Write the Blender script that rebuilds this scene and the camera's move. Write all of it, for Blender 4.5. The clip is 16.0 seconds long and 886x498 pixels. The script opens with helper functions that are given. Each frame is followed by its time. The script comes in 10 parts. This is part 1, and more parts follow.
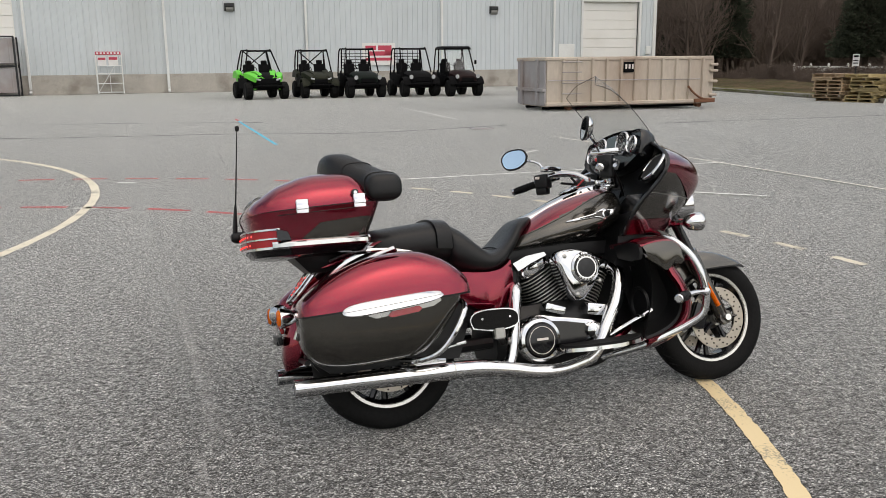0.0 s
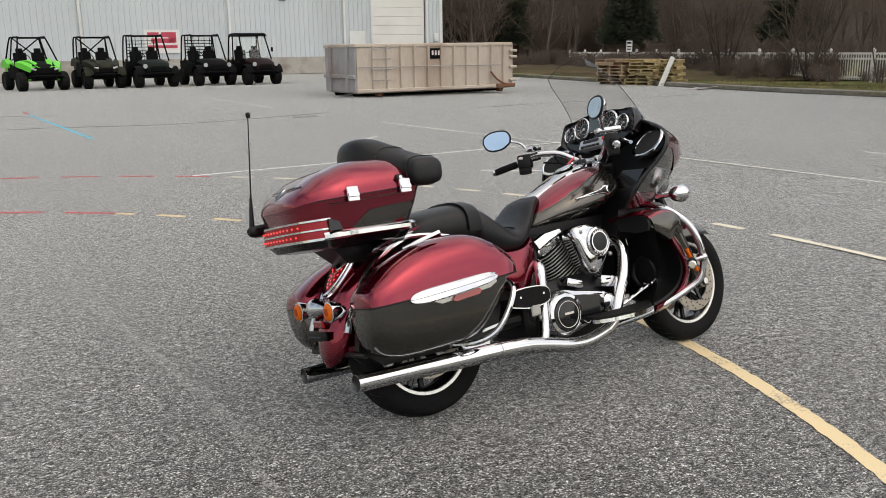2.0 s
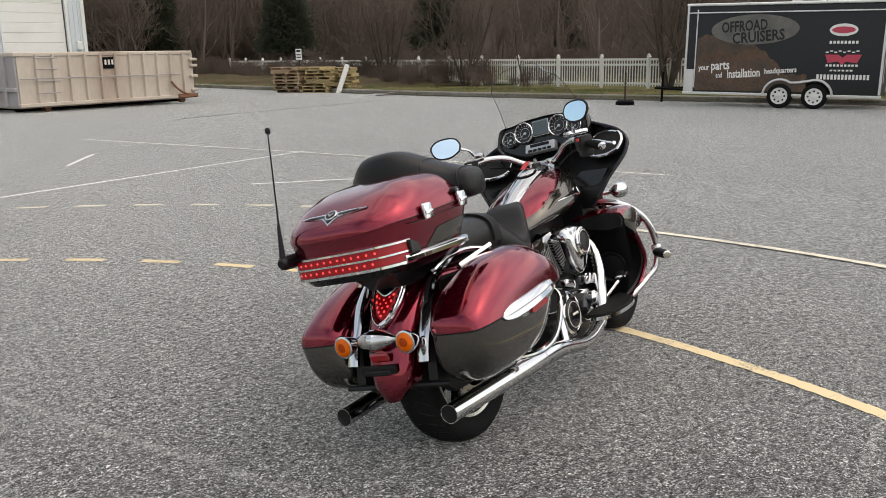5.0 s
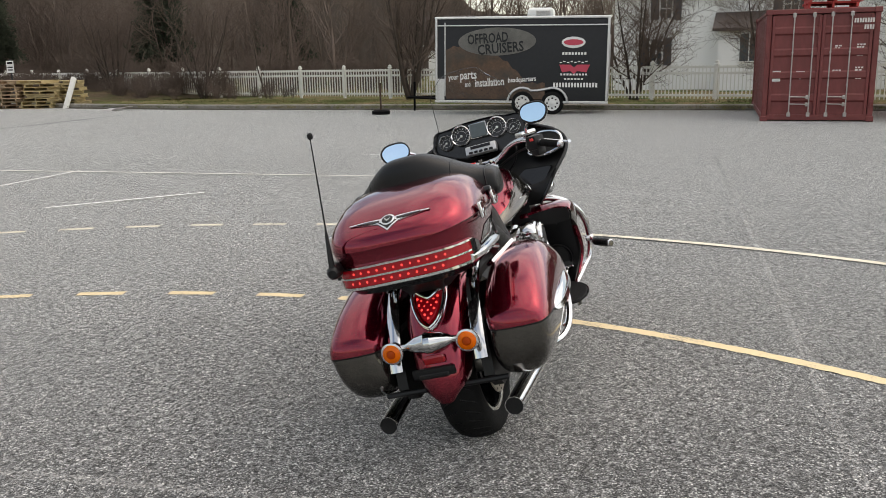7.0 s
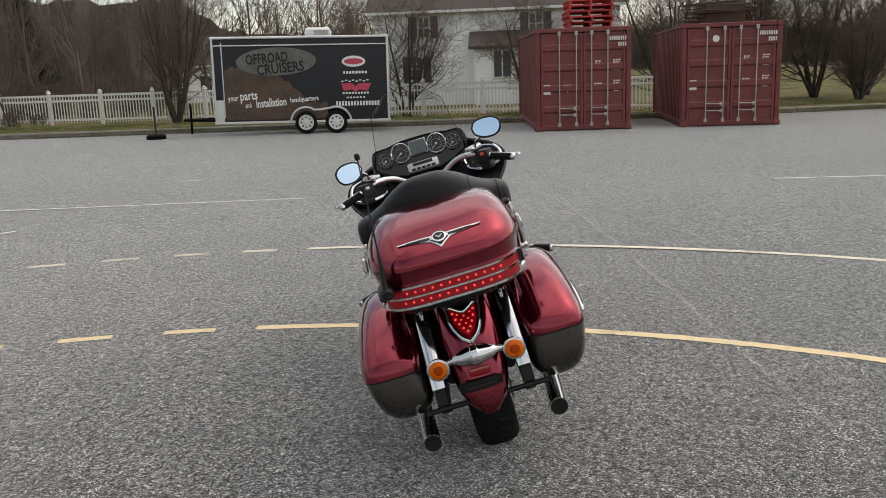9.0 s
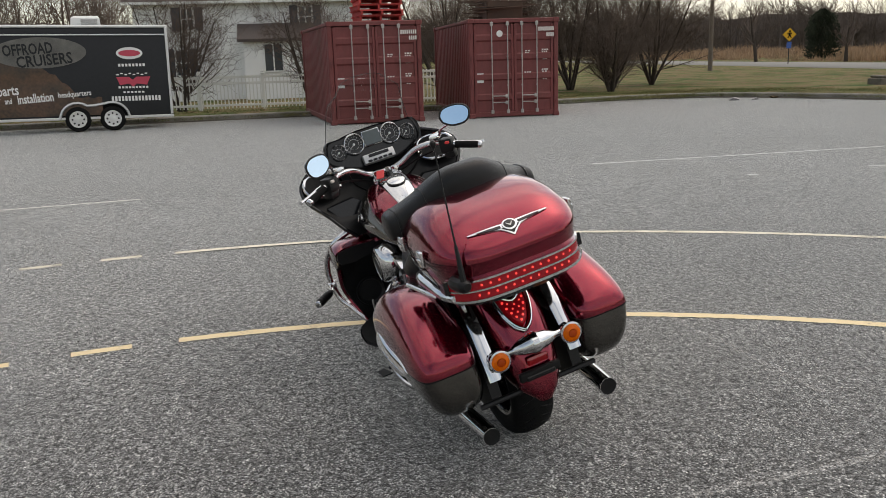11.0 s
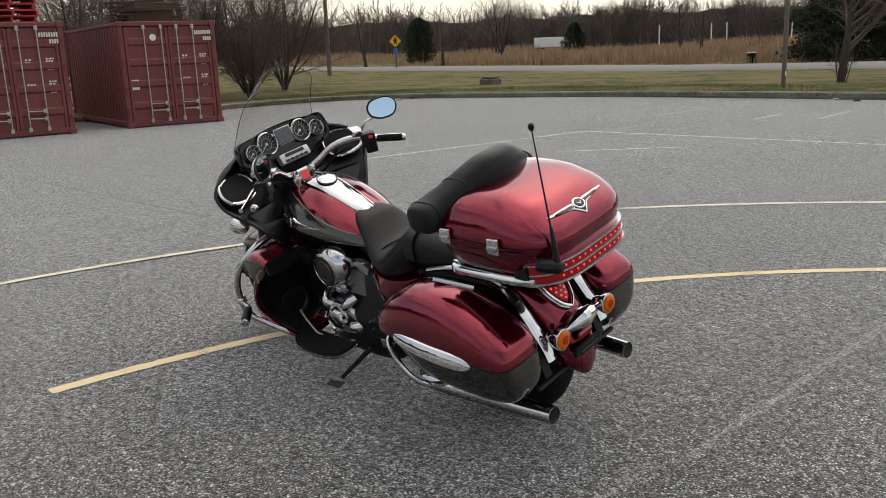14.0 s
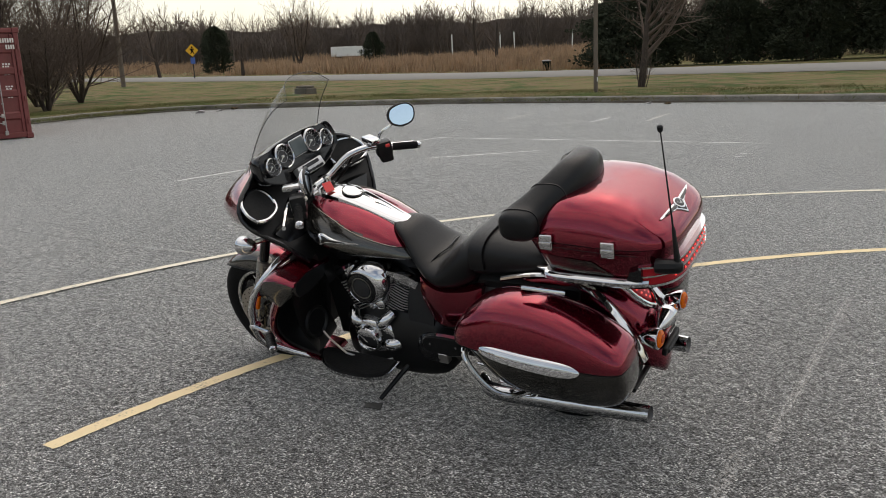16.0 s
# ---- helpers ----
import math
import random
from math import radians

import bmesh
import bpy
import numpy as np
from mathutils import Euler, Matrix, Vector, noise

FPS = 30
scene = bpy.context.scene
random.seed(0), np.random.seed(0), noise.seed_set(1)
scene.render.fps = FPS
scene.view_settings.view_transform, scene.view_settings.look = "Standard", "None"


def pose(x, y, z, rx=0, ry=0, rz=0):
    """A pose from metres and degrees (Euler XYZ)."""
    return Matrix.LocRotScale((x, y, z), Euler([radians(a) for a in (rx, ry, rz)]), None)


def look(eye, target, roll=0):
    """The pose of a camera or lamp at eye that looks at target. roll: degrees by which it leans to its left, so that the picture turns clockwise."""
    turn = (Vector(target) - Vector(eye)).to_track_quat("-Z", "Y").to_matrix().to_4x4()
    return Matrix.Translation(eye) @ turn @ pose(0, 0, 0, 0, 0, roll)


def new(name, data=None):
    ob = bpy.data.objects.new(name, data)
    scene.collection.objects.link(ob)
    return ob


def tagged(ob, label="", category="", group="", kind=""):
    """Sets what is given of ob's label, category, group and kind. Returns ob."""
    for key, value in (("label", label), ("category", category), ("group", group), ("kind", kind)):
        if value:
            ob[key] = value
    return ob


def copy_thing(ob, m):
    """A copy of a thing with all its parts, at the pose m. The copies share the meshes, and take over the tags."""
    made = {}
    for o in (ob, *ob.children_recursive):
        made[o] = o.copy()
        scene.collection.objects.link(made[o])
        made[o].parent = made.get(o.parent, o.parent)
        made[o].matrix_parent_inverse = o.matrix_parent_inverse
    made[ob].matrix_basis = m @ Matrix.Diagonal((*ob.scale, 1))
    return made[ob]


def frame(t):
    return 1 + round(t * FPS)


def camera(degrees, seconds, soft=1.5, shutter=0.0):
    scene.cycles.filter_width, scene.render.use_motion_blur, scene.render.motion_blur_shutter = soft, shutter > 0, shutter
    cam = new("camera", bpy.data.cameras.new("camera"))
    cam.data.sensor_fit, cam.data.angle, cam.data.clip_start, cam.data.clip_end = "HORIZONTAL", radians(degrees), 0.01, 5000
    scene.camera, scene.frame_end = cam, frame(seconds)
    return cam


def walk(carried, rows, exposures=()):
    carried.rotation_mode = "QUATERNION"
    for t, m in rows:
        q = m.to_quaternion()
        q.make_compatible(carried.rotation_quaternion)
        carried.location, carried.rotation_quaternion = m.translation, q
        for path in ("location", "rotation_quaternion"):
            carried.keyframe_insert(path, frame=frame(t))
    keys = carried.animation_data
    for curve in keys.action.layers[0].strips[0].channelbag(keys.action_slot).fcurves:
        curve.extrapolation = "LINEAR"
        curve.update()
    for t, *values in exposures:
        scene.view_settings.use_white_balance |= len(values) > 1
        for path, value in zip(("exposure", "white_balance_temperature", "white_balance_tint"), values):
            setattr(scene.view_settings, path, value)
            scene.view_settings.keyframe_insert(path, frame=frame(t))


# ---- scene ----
cam = camera(55.1, 16.0, soft=0.9)
PATH = [
    (0, (-0.001, 0.025, 1.534), (-0.007, 1.979, 1.108), -0.6),
    (0.5, (-0.281, 0.06, 1.527), (-0.185, 2.008, 1.085), -1.1),
    (1, (-0.542, 0.075, 1.527), (-0.286, 2.008, 1.079), -0.5),
    (1.5, (-0.804, 0.071, 1.543), (-0.42, 1.98, 1.086), -0.1),
    (2, (-1.014, 0.165, 1.521), (-0.531, 2.05, 1.062), -0.8),
    (2.5, (-1.238, 0.284, 1.539), (-0.618, 2.135, 1.108), -1.2),
    (3, (-1.532, 0.356, 1.553), (-0.776, 2.161, 1.141), -1.4),
    (3.5, (-1.738, 0.466, 1.538), (-0.886, 2.223, 1.106), -1.9),
    (6, (-2.735, 1.358, 1.532), (-1.307, 2.686, 1.089), -0.2),
    (6.5, (-2.969, 1.549, 1.545), (-1.439, 2.758, 1.098), -0.4),
    (7, (-3.092, 1.765, 1.518), (-1.47, 2.851, 1.08), -1.1),
    (7.5, (-3.213, 1.997, 1.54), (-1.486, 2.918, 1.127), -0.6),
    (8, (-3.404, 2.225, 1.542), (-1.612, 3.018, 1.141), -0.4),
    (8.5, (-3.508, 2.408, 1.531), (-1.679, 3.107, 1.124), -1.4),
    (9, (-3.557, 2.647, 1.54), (-1.689, 3.232, 1.129), -2.1),
    (11.5, (-3.628, 3.958, 1.535), (-1.682, 3.848, 1.088), -2.0),
    (12, (-3.6, 4.215, 1.522), (-1.669, 3.958, 1.069), -2.5),
    (12.5, (-3.499, 4.424, 1.526), (-1.591, 4.042, 1.063), -2.7),
    (13, (-3.431, 4.675, 1.515), (-1.559, 4.148, 1.051), -1.7),
    (13.5, (-3.387, 4.95, 1.529), (-1.563, 4.27, 1.07), -1.7),
    (14, (-3.256, 5.154, 1.515), (-1.482, 4.35, 1.058), -2.2),
    (14.5, (-3.099, 5.37, 1.524), (-1.381, 4.451, 1.07), -1.6),
    (15, (-2.953, 5.652, 1.536), (-1.32, 4.591, 1.079), -1.5),
    (15.5, (-2.804, 5.838, 1.527), (-1.223, 4.7, 1.072), -2.4),
    (16, (-2.619, 5.996, 1.536), (-1.082, 4.799, 1.081), -2.4),
]
walk(cam, [(t, look(eye, target, roll)) for t, eye, target, roll in PATH],
     [(0.0, 0.56), (3.5, 0.66), (7.0, 0.76), (9.0, 0.50), (12.5, 0.50), (16.0, 0.46)])

# ---- light: pale hazy sky with a low soft sun ----
SUN_DIR = Vector((0.30, -0.34, 0.89)).normalized()
world = bpy.data.worlds.new("sky")
scene.world = world
world.use_nodes = True
wn, wl = world.node_tree.nodes, world.node_tree.links
wn.clear()
w_out = wn.new("ShaderNodeOutputWorld")
w_bg = wn.new("ShaderNodeBackground")
w_sky = wn.new("ShaderNodeTexSky")
w_sky.sky_type = "NISHITA"
w_sky.sun_disc = False
w_sky.sun_elevation = math.asin(SUN_DIR.z)
w_sky.sun_rotation = math.atan2(SUN_DIR.x, SUN_DIR.y)
w_sky.air_density, w_sky.dust_density, w_sky.ozone_density = 1.0, 1.2, 1.5
# thin broken cloud over the blue
w_geo = wn.new("ShaderNodeTexCoord")
w_map = wn.new("ShaderNodeMapping")
w_map.inputs["Scale"].default_value = (1.0, 1.0, 3.2)
w_noise = wn.new("ShaderNodeTexNoise")
w_noise.inputs["Scale"].default_value = 2.2
w_noise.inputs["Detail"].default_value = 5.0
w_ramp = wn.new("ShaderNodeValToRGB")
w_ramp.color_ramp.elements[0].position, w_ramp.color_ramp.elements[1].position = 0.30, 0.66
w_ramp.color_ramp.elements[0].color = (0.03, 0.03, 0.03, 1)
w_ramp.color_ramp.elements[1].color = (0.72, 0.72, 0.72, 1)
w_mix = wn.new("ShaderNodeMix")
w_mix.data_type = "RGBA"
w_mix.inputs["B"].default_value = (8.6, 8.9, 9.4, 1)
wl.new(w_geo.outputs["Generated"], w_map.inputs["Vector"])
wl.new(w_map.outputs["Vector"], w_noise.inputs["Vector"])
wl.new(w_noise.outputs["Fac"], w_ramp.inputs["Fac"])
# the haze thickens towards the sun
w_dot = wn.new("ShaderNodeVectorMath")
w_dot.operation = "DOT_PRODUCT"
w_dot.inputs[1].default_value = SUN_DIR
w_near = wn.new("ShaderNodeMapRange")
w_near.inputs["From Min"].default_value, w_near.inputs["From Max"].default_value = -0.45, 0.55
w_near.inputs["To Min"].default_value, w_near.inputs["To Max"].default_value = 0.12, 1.0
w_thick = wn.new("ShaderNodeMath")
w_thick.operation = "MULTIPLY"
wl.new(w_geo.outputs["Generated"], w_dot.inputs[0])
wl.new(w_dot.outputs["Value"], w_near.inputs["Value"])
wl.new(w_near.outputs["Result"], w_thick.inputs[0])
wl.new(w_ramp.outputs["Color"], w_thick.inputs[1])
wl.new(w_thick.outputs["Value"], w_mix.inputs["Factor"])
wl.new(w_sky.outputs["Color"], w_mix.inputs["A"])
wl.new(w_mix.outputs["Result"], w_bg.inputs["Color"])
wl.new(w_bg.outputs["Background"], w_out.inputs["Surface"])
# and glows softly where the sun stands behind it
w_pos, w_pow, w_gain = (wn.new("ShaderNodeMath") for _ in range(3))
w_pos.operation, w_pow.operation, w_gain.operation = "MAXIMUM", "POWER", "MULTIPLY_ADD"
w_pos.inputs[1].default_value, w_pow.inputs[1].default_value = 0.0, 4.0
w_gain.inputs[1].default_value, w_gain.inputs[2].default_value = 0.075, 0.104
wl.new(w_dot.outputs["Value"], w_pos.inputs[0])
wl.new(w_pos.outputs["Value"], w_pow.inputs[0])
wl.new(w_pow.outputs["Value"], w_gain.inputs[0])
wl.new(w_gain.outputs["Value"], w_bg.inputs["Strength"])

sun = new("sun", bpy.data.lights.new("sun", "SUN"))
sun.data.energy = 0.5
sun.data.angle = radians(115)
sun.data.color = (1.0, 0.97, 0.93)
sun.matrix_world = look(SUN_DIR * 60, (0, 0, 0))
scene.view_settings.exposure = 0.0
scene.view_settings.use_white_balance = True
scene.view_settings.white_balance_temperature = 7850

# ---- materials ----
def principled(name):
    m = bpy.data.materials.new(name)
    m.use_nodes = True
    return m, m.node_tree.nodes, m.node_tree.links, m.node_tree.nodes["Principled BSDF"]


def mat(name, col, rough=0.5, metal=0.0, var=0.15, scale=6.0, fine=60.0, bump=0.0, bump_scale=80.0, coat=0.0, dirt=None, dirt_amt=0.0, random_amt=0.0, rvar=0.1, streak=1.0, spec=0.5):
    """A surface with colour and gloss that vary at two scales; dirt adds patches of another colour."""
    m, n, l, b = principled(name)
    tc = n.new("ShaderNodeTexCoord")
    mp = n.new("ShaderNodeMapping")
    mp.inputs["Scale"].default_value = (1, 1, 1 / streak)
    l.new(tc.outputs["Object"], mp.inputs["Vector"])
    big, small = n.new("ShaderNodeTexNoise"), n.new("ShaderNodeTexNoise")
    big.inputs["Scale"].default_value, small.inputs["Scale"].default_value = scale, fine
    big.inputs["Detail"].default_value, small.inputs["Detail"].default_value = 4, 3
    for t in (big, small):
        l.new(mp.outputs["Vector"], t.inputs["Vector"])
    add = n.new("ShaderNodeMath")
    add.operation = "ADD"
    l.new(big.outputs["Fac"], add.inputs[0])
    l.new(small.outputs["Fac"], add.inputs[1])
    mr = n.new("ShaderNodeMapRange")
    mr.inputs["From Min"].default_value, mr.inputs["From Max"].default_value = 0.6, 1.4
    mr.inputs["To Min"].default_value, mr.inputs["To Max"].default_value = 1 - var, 1 + var
    l.new(add.outputs["Value"], mr.inputs["Value"])
    last = mr.outputs["Result"]
    if random_amt:
        oi = n.new("ShaderNodeObjectInfo")
        rr = n.new("ShaderNodeMapRange")
        rr.inputs["To Min"].default_value, rr.inputs["To Max"].default_value = 1 - random_amt, 1 + random_amt
        l.new(oi.outputs["Random"], rr.inputs["Value"])
        mu = n.new("ShaderNodeMath")
        mu.operation = "MULTIPLY"
        l.new(last, mu.inputs[0])
        l.new(rr.outputs["Result"], mu.inputs[1])
        last = mu.outputs["Value"]
    vm = n.new("ShaderNodeVectorMath")
    vm.operation = "SCALE"
    vm.inputs[0].default_value = col[:3]
    l.new(last, vm.inputs["Scale"])
    colour = vm.outputs["Vector"]
    if dirt:
        dn = n.new("ShaderNodeTexNoise")
        dn.inputs["Scale"].default_value, dn.inputs["Detail"].default_value = scale * 0.6, 6
        l.new(mp.outputs["Vector"], dn.inputs["Vector"])
        dr = n.new("ShaderNodeMapRange")
        dr.inputs["From Min"].default_value, dr.inputs["From Max"].default_value = 0.5, 0.72
        dr.inputs["To Max"].default_value = dirt_amt
        l.new(dn.outputs["Fac"], dr.inputs["Value"])
        mx = n.new("ShaderNodeMix")
        mx.data_type = "RGBA"
        mx.inputs["B"].default_value = (*dirt, 1)
        l.new(dr.outputs["Result"], mx.inputs["Factor"])
        l.new(colour, mx.inputs["A"])
        colour = mx.outputs["Result"]
    l.new(colour, b.inputs["Base Color"])
    rv = n.new("ShaderNodeMapRange")
    rv.inputs["To Min"].default_value, rv.inputs["To Max"].default_value = max(0.02, rough - rvar * rough), min(1, rough + rvar * rough)
    l.new(big.outputs["Fac"], rv.inputs["Value"])
    l.new(rv.outputs["Result"], b.inputs["Roughness"])
    b.inputs["Metallic"].default_value = metal
    b.inputs["Coat Weight"].default_value = coat
    b.inputs["Coat Roughness"].default_value = 0.02
    b.inputs["Coat IOR"].default_value = 1.5
    b.inputs["Specular IOR Level"].default_value = spec
    if bump:
        bn = n.new("ShaderNodeTexNoise")
        bn.inputs["Scale"].default_value, bn.inputs["Detail"].default_value = bump_scale, 4
        l.new(mp.outputs["Vector"], bn.inputs["Vector"])
        bp = n.new("ShaderNodeBump")
        bp.inputs["Strength"].default_value, bp.inputs["Distance"].default_value = bump, 0.01
        l.new(bn.outputs["Fac"], bp.inputs["Height"])
        l.new(bp.outputs["Normal"], b.inputs["Normal"])
    return m


def asphalt_mat():
    m, n, l, b = principled("asphalt")
    tc = n.new("ShaderNodeTexCoord")
    vo = n.new("ShaderNodeTexVoronoi")
    vo.inputs["Scale"].default_value = 165
    l.new(tc.outputs["Object"], vo.inputs["Vector"])
    sep = n.new("ShaderNodeSeparateColor")
    l.new(vo.outputs["Color"], sep.inputs["Color"])
    ramp = n.new("ShaderNodeValToRGB")
    e = ramp.color_ramp.elements
    e[0].position, e[0].color = 0.0, (0.012, 0.012, 0.013, 1)
    e[1].position, e[1].color = 1.0, (0.84, 0.83, 0.80, 1)
    for p, c in ((0.42, 0.020), (0.68, 0.064), (0.85, 0.21)):
        k = e.new(p)
        k.color = (c, c * 0.995, c * 0.98, 1)
    l.new(sep.outputs["Red"], ramp.inputs["Fac"])
    # worn and stained patches
    col, low_sheen = ramp.outputs["Color"], None
    for sc, lo, hi, det, stretch in ((0.20, 0.80, 1.17, 7, (1, 0.6, 1)), (1.9, 0.86, 1.12, 6, (1, 0.4, 1)), (7, 0.86, 1.14, 3, (1, 0.9, 1)), (26, 0.62, 1.36, 3, (1, 1, 1)), (62, 0.44, 1.50, 2, (1, 1, 1))):
        mp = n.new("ShaderNodeMapping")
        mp.inputs["Scale"].default_value = stretch
        l.new(tc.outputs["Object"], mp.inputs["Vector"])
        no = n.new("ShaderNodeTexNoise")
        no.inputs["Scale"].default_value, no.inputs["Detail"].default_value = sc, det
        l.new(mp.outputs["Vector"], no.inputs["Vector"])
        mr = n.new("ShaderNodeMapRange")
        mr.inputs["From Min"].default_value, mr.inputs["From Max"].default_value = 0.32, 0.68
        mr.inputs["To Min"].default_value, mr.inputs["To Max"].default_value = lo, hi
        l.new(no.outputs["Fac"], mr.inputs["Value"])
        if sc < 40:
            vm = n.new("ShaderNodeVectorMath")
            vm.operation = "SCALE"
            l.new(col, vm.inputs[0])
            l.new(mr.outputs["Result"], vm.inputs["Scale"])
            col = vm.outputs["Vector"]
        # the two finest scales also mottle the brightening sheen
        if sc > 20 and low_sheen is None:
            low_sheen = mr.outputs["Result"]
        elif sc > 20:
            mu = n.new("ShaderNodeMath")
            mu.operation = "MULTIPLY"
            l.new(low_sheen, mu.inputs[0])
            l.new(mr.outputs["Result"], mu.inputs[1])
            low_sheen = mu.outputs["Value"]
    l.new(col, b.inputs["Base Color"])
    l.new(low_sheen, b.inputs["Sheen Weight"])
    b.inputs["Roughness"].default_value = 0.88
    b.inputs["Specular IOR Level"].default_value = 0.25
    # sheen put in to pale the far ground seen at a low angle
    b.inputs["Sheen Roughness"].default_value = 0.35
    b.inputs["Sheen Tint"].default_value = (1.0, 0.97, 0.91, 1)
    bp = n.new("ShaderNodeBump")
    bp.inputs["Strength"].default_value, bp.inputs["Distance"].default_value = 0.75, 0.004
    l.new(vo.outputs["Distance"], bp.inputs["Height"])
    bp.invert = True
    l.new(bp.outputs["Normal"], b.inputs["Normal"])
    return m


def grass_mat(name, a, c, d):
    m, n, l, b = principled(name)
    tc = n.new("ShaderNodeTexCoord")
    col = None
    n1, n2, n3 = (n.new("ShaderNodeTexNoise") for _ in range(3))
    for t, sc in ((n1, 0.30), (n2, 1.1), (n3, 40)):
        t.inputs["Scale"].default_value, t.inputs["Detail"].default_value = sc, 5
        l.new(tc.outputs["Object"], t.inputs["Vector"])
    r = n.new("ShaderNodeValToRGB")
    e = r.color_ramp.elements
    e[0].position, e[0].color = 0.40, (*a, 1)
    e[1].position, e[1].color = 0.60, (*c, 1)
    l.new(n1.outputs["Fac"], r.inputs["Fac"])
    mx = n.new("ShaderNodeMix")
    mx.data_type = "RGBA"
    mx.inputs["B"].default_value = (*d, 1)
    mr = n.new("ShaderNodeMapRange")
    mr.inputs["From Min"].default_value, mr.inputs["From Max"].default_value = 0.46, 0.60
    mr.inputs["To Max"].default_value = 0.9
    l.new(n2.outputs["Fac"], mr.inputs["Value"])
    l.new(mr.outputs["Result"], mx.inputs["Factor"])
    l.new(r.outputs["Color"], mx.inputs["A"])
    mr2 = n.new("ShaderNodeMapRange")
    mr2.inputs["To Min"].default_value, mr2.inputs["To Max"].default_value = 0.4, 1.6
    l.new(n3.outputs["Fac"], mr2.inputs["Value"])
    vm = n.new("ShaderNodeVectorMath")
    vm.operation = "SCALE"
    l.new(mx.outputs["Result"], vm.inputs[0])
    l.new(mr2.outputs["Result"], vm.inputs["Scale"])
    l.new(vm.outputs["Vector"], b.inputs["Base Color"])
    b.inputs["Roughness"].default_value = 0.95
    b.inputs["Specular IOR Level"].default_value = 0.1
    bp = n.new("ShaderNodeBump")
    bp.inputs["Strength"].default_value, bp.inputs["Distance"].default_value = 0.9, 0.05
    l.new(n3.outputs["Fac"], bp.inputs["Height"])
    l.new(bp.outputs["Normal"], b.inputs["Normal"])
    return m


def line_mat(name, col, wear):
    """Road paint worn through to the stones beneath."""
    m, n, l, b = principled(name)
    tc = n.new("ShaderNodeTexCoord")
    n1, n2 = n.new("ShaderNodeTexNoise"), n.new("ShaderNodeTexNoise")
    for t, sc in ((n1, 4.0), (n2, 90)):
        t.inputs["Scale"].default_value, t.inputs["Detail"].default_value = sc, 5
        l.new(tc.outputs["Object"], t.inputs["Vector"])
    add = n.new("ShaderNodeMath")
    add.operation = "ADD"
    l.new(n1.outputs["Fac"], add.inputs[0])
    l.new(n2.outputs["Fac"], add.inputs[1])
    mr = n.new("ShaderNodeMapRange")
    mr.inputs["From Min"].default_value, mr.inputs["From Max"].default_value = wear, wear + 0.25
    l.new(add.outputs["Value"], mr.inputs["Value"])
    mx = n.new("ShaderNodeMix")
    mx.data_type = "RGBA"
    mx.inputs["A"].default_value, mx.inputs["B"].default_value = (*col, 1), (0.17, 0.165, 0.155, 1)
    l.new(mr.outputs["Result"], mx.inputs["Factor"])
    l.new(mx.outputs["Result"], b.inputs["Base Color"])
    b.inputs["Roughness"].default_value = 0.7
    # sheen put in to brighten the paint at a low angle
    b.inputs["Sheen Weight"].default_value = 0.6
    b.inputs["Sheen Roughness"].default_value = 0.35
    b.inputs["Sheen Tint"].default_value = (*[min(1.0, c * 1.2) for c in col], 1)
    bp = n.new("ShaderNodeBump")
    bp.inputs["Strength"].default_value, bp.inputs["Distance"].default_value = 0.4, 0.003
    l.new(n2.outputs["Fac"], bp.inputs["Height"])
    l.new(bp.outputs["Normal"], b.inputs["Normal"])
    return m


def glass_mat(name, col=(1, 1, 1), rough=0.0, gloss=0.5):
    """A thin clear sheet: mostly see-through, with a mirror gloss that grows at a glance."""
    m, n, l, b = principled(name)
    n.remove(b)
    out = n["Material Output"]
    tr, gl, fr, mx = n.new("ShaderNodeBsdfTransparent"), n.new("ShaderNodeBsdfGlossy"), n.new("ShaderNodeLayerWeight"), n.new("ShaderNodeMixShader")
    tr.inputs["Color"].default_value = (*col, 1)
    gl.inputs["Roughness"].default_value = rough
    po, ma = n.new("ShaderNodeMath"), n.new("ShaderNodeMath")
    po.operation, ma.operation = "POWER", "MULTIPLY_ADD"
    po.inputs[1].default_value = 4.0
    ma.inputs[1].default_value, ma.inputs[2].default_value = gloss, gloss * 0.08
    l.new(fr.outputs["Facing"], po.inputs[0])
    l.new(po.outputs["Value"], ma.inputs[0])
    l.new(ma.outputs["Value"], mx.inputs["Fac"])
    l.new(tr.outputs["BSDF"], mx.inputs[1])
    l.new(gl.outputs["BSDF"], mx.inputs[2])
    l.new(mx.outputs["Shader"], out.inputs["Surface"])
    return m


def glow_mat(name, col, strength):
    m, n, l, b = principled(name)
    b.inputs["Base Color"].default_value = (*col, 1)
    b.inputs["Emission Color"].default_value = (*col, 1)
    b.inputs["Emission Strength"].default_value = strength
    b.inputs["Roughness"].default_value = 0.25
    return m


ASPHALT = asphalt_mat()
GRASS = grass_mat("grass_ground", (0.055, 0.088, 0.025), (0.16, 0.15, 0.065), (0.19, 0.13, 0.075))
DRYGRASS = mat("dry_grass", (0.40, 0.265, 0.165), 0.9, var=0.5, scale=0.6, fine=8, dirt=(0.15, 0.095, 0.06), dirt_amt=0.9)
LEAFLITTER = grass_mat("leaf_litter", (0.075, 0.055, 0.035), (0.12, 0.085, 0.05), (0.06, 0.06, 0.025))
YELLOW = line_mat("yellow_line_paint", (0.78, 0.62, 0.37), 1.10)
CREAM = line_mat("cream_line_paint", (0.76, 0.69, 0.55), 1.06)
WHITELINE = line_mat("white_line_paint", (0.90, 0.88, 0.82), 1.32)
FADEDLINE = line_mat("faded_line_paint", (0.84, 0.80, 0.72), 1.18)
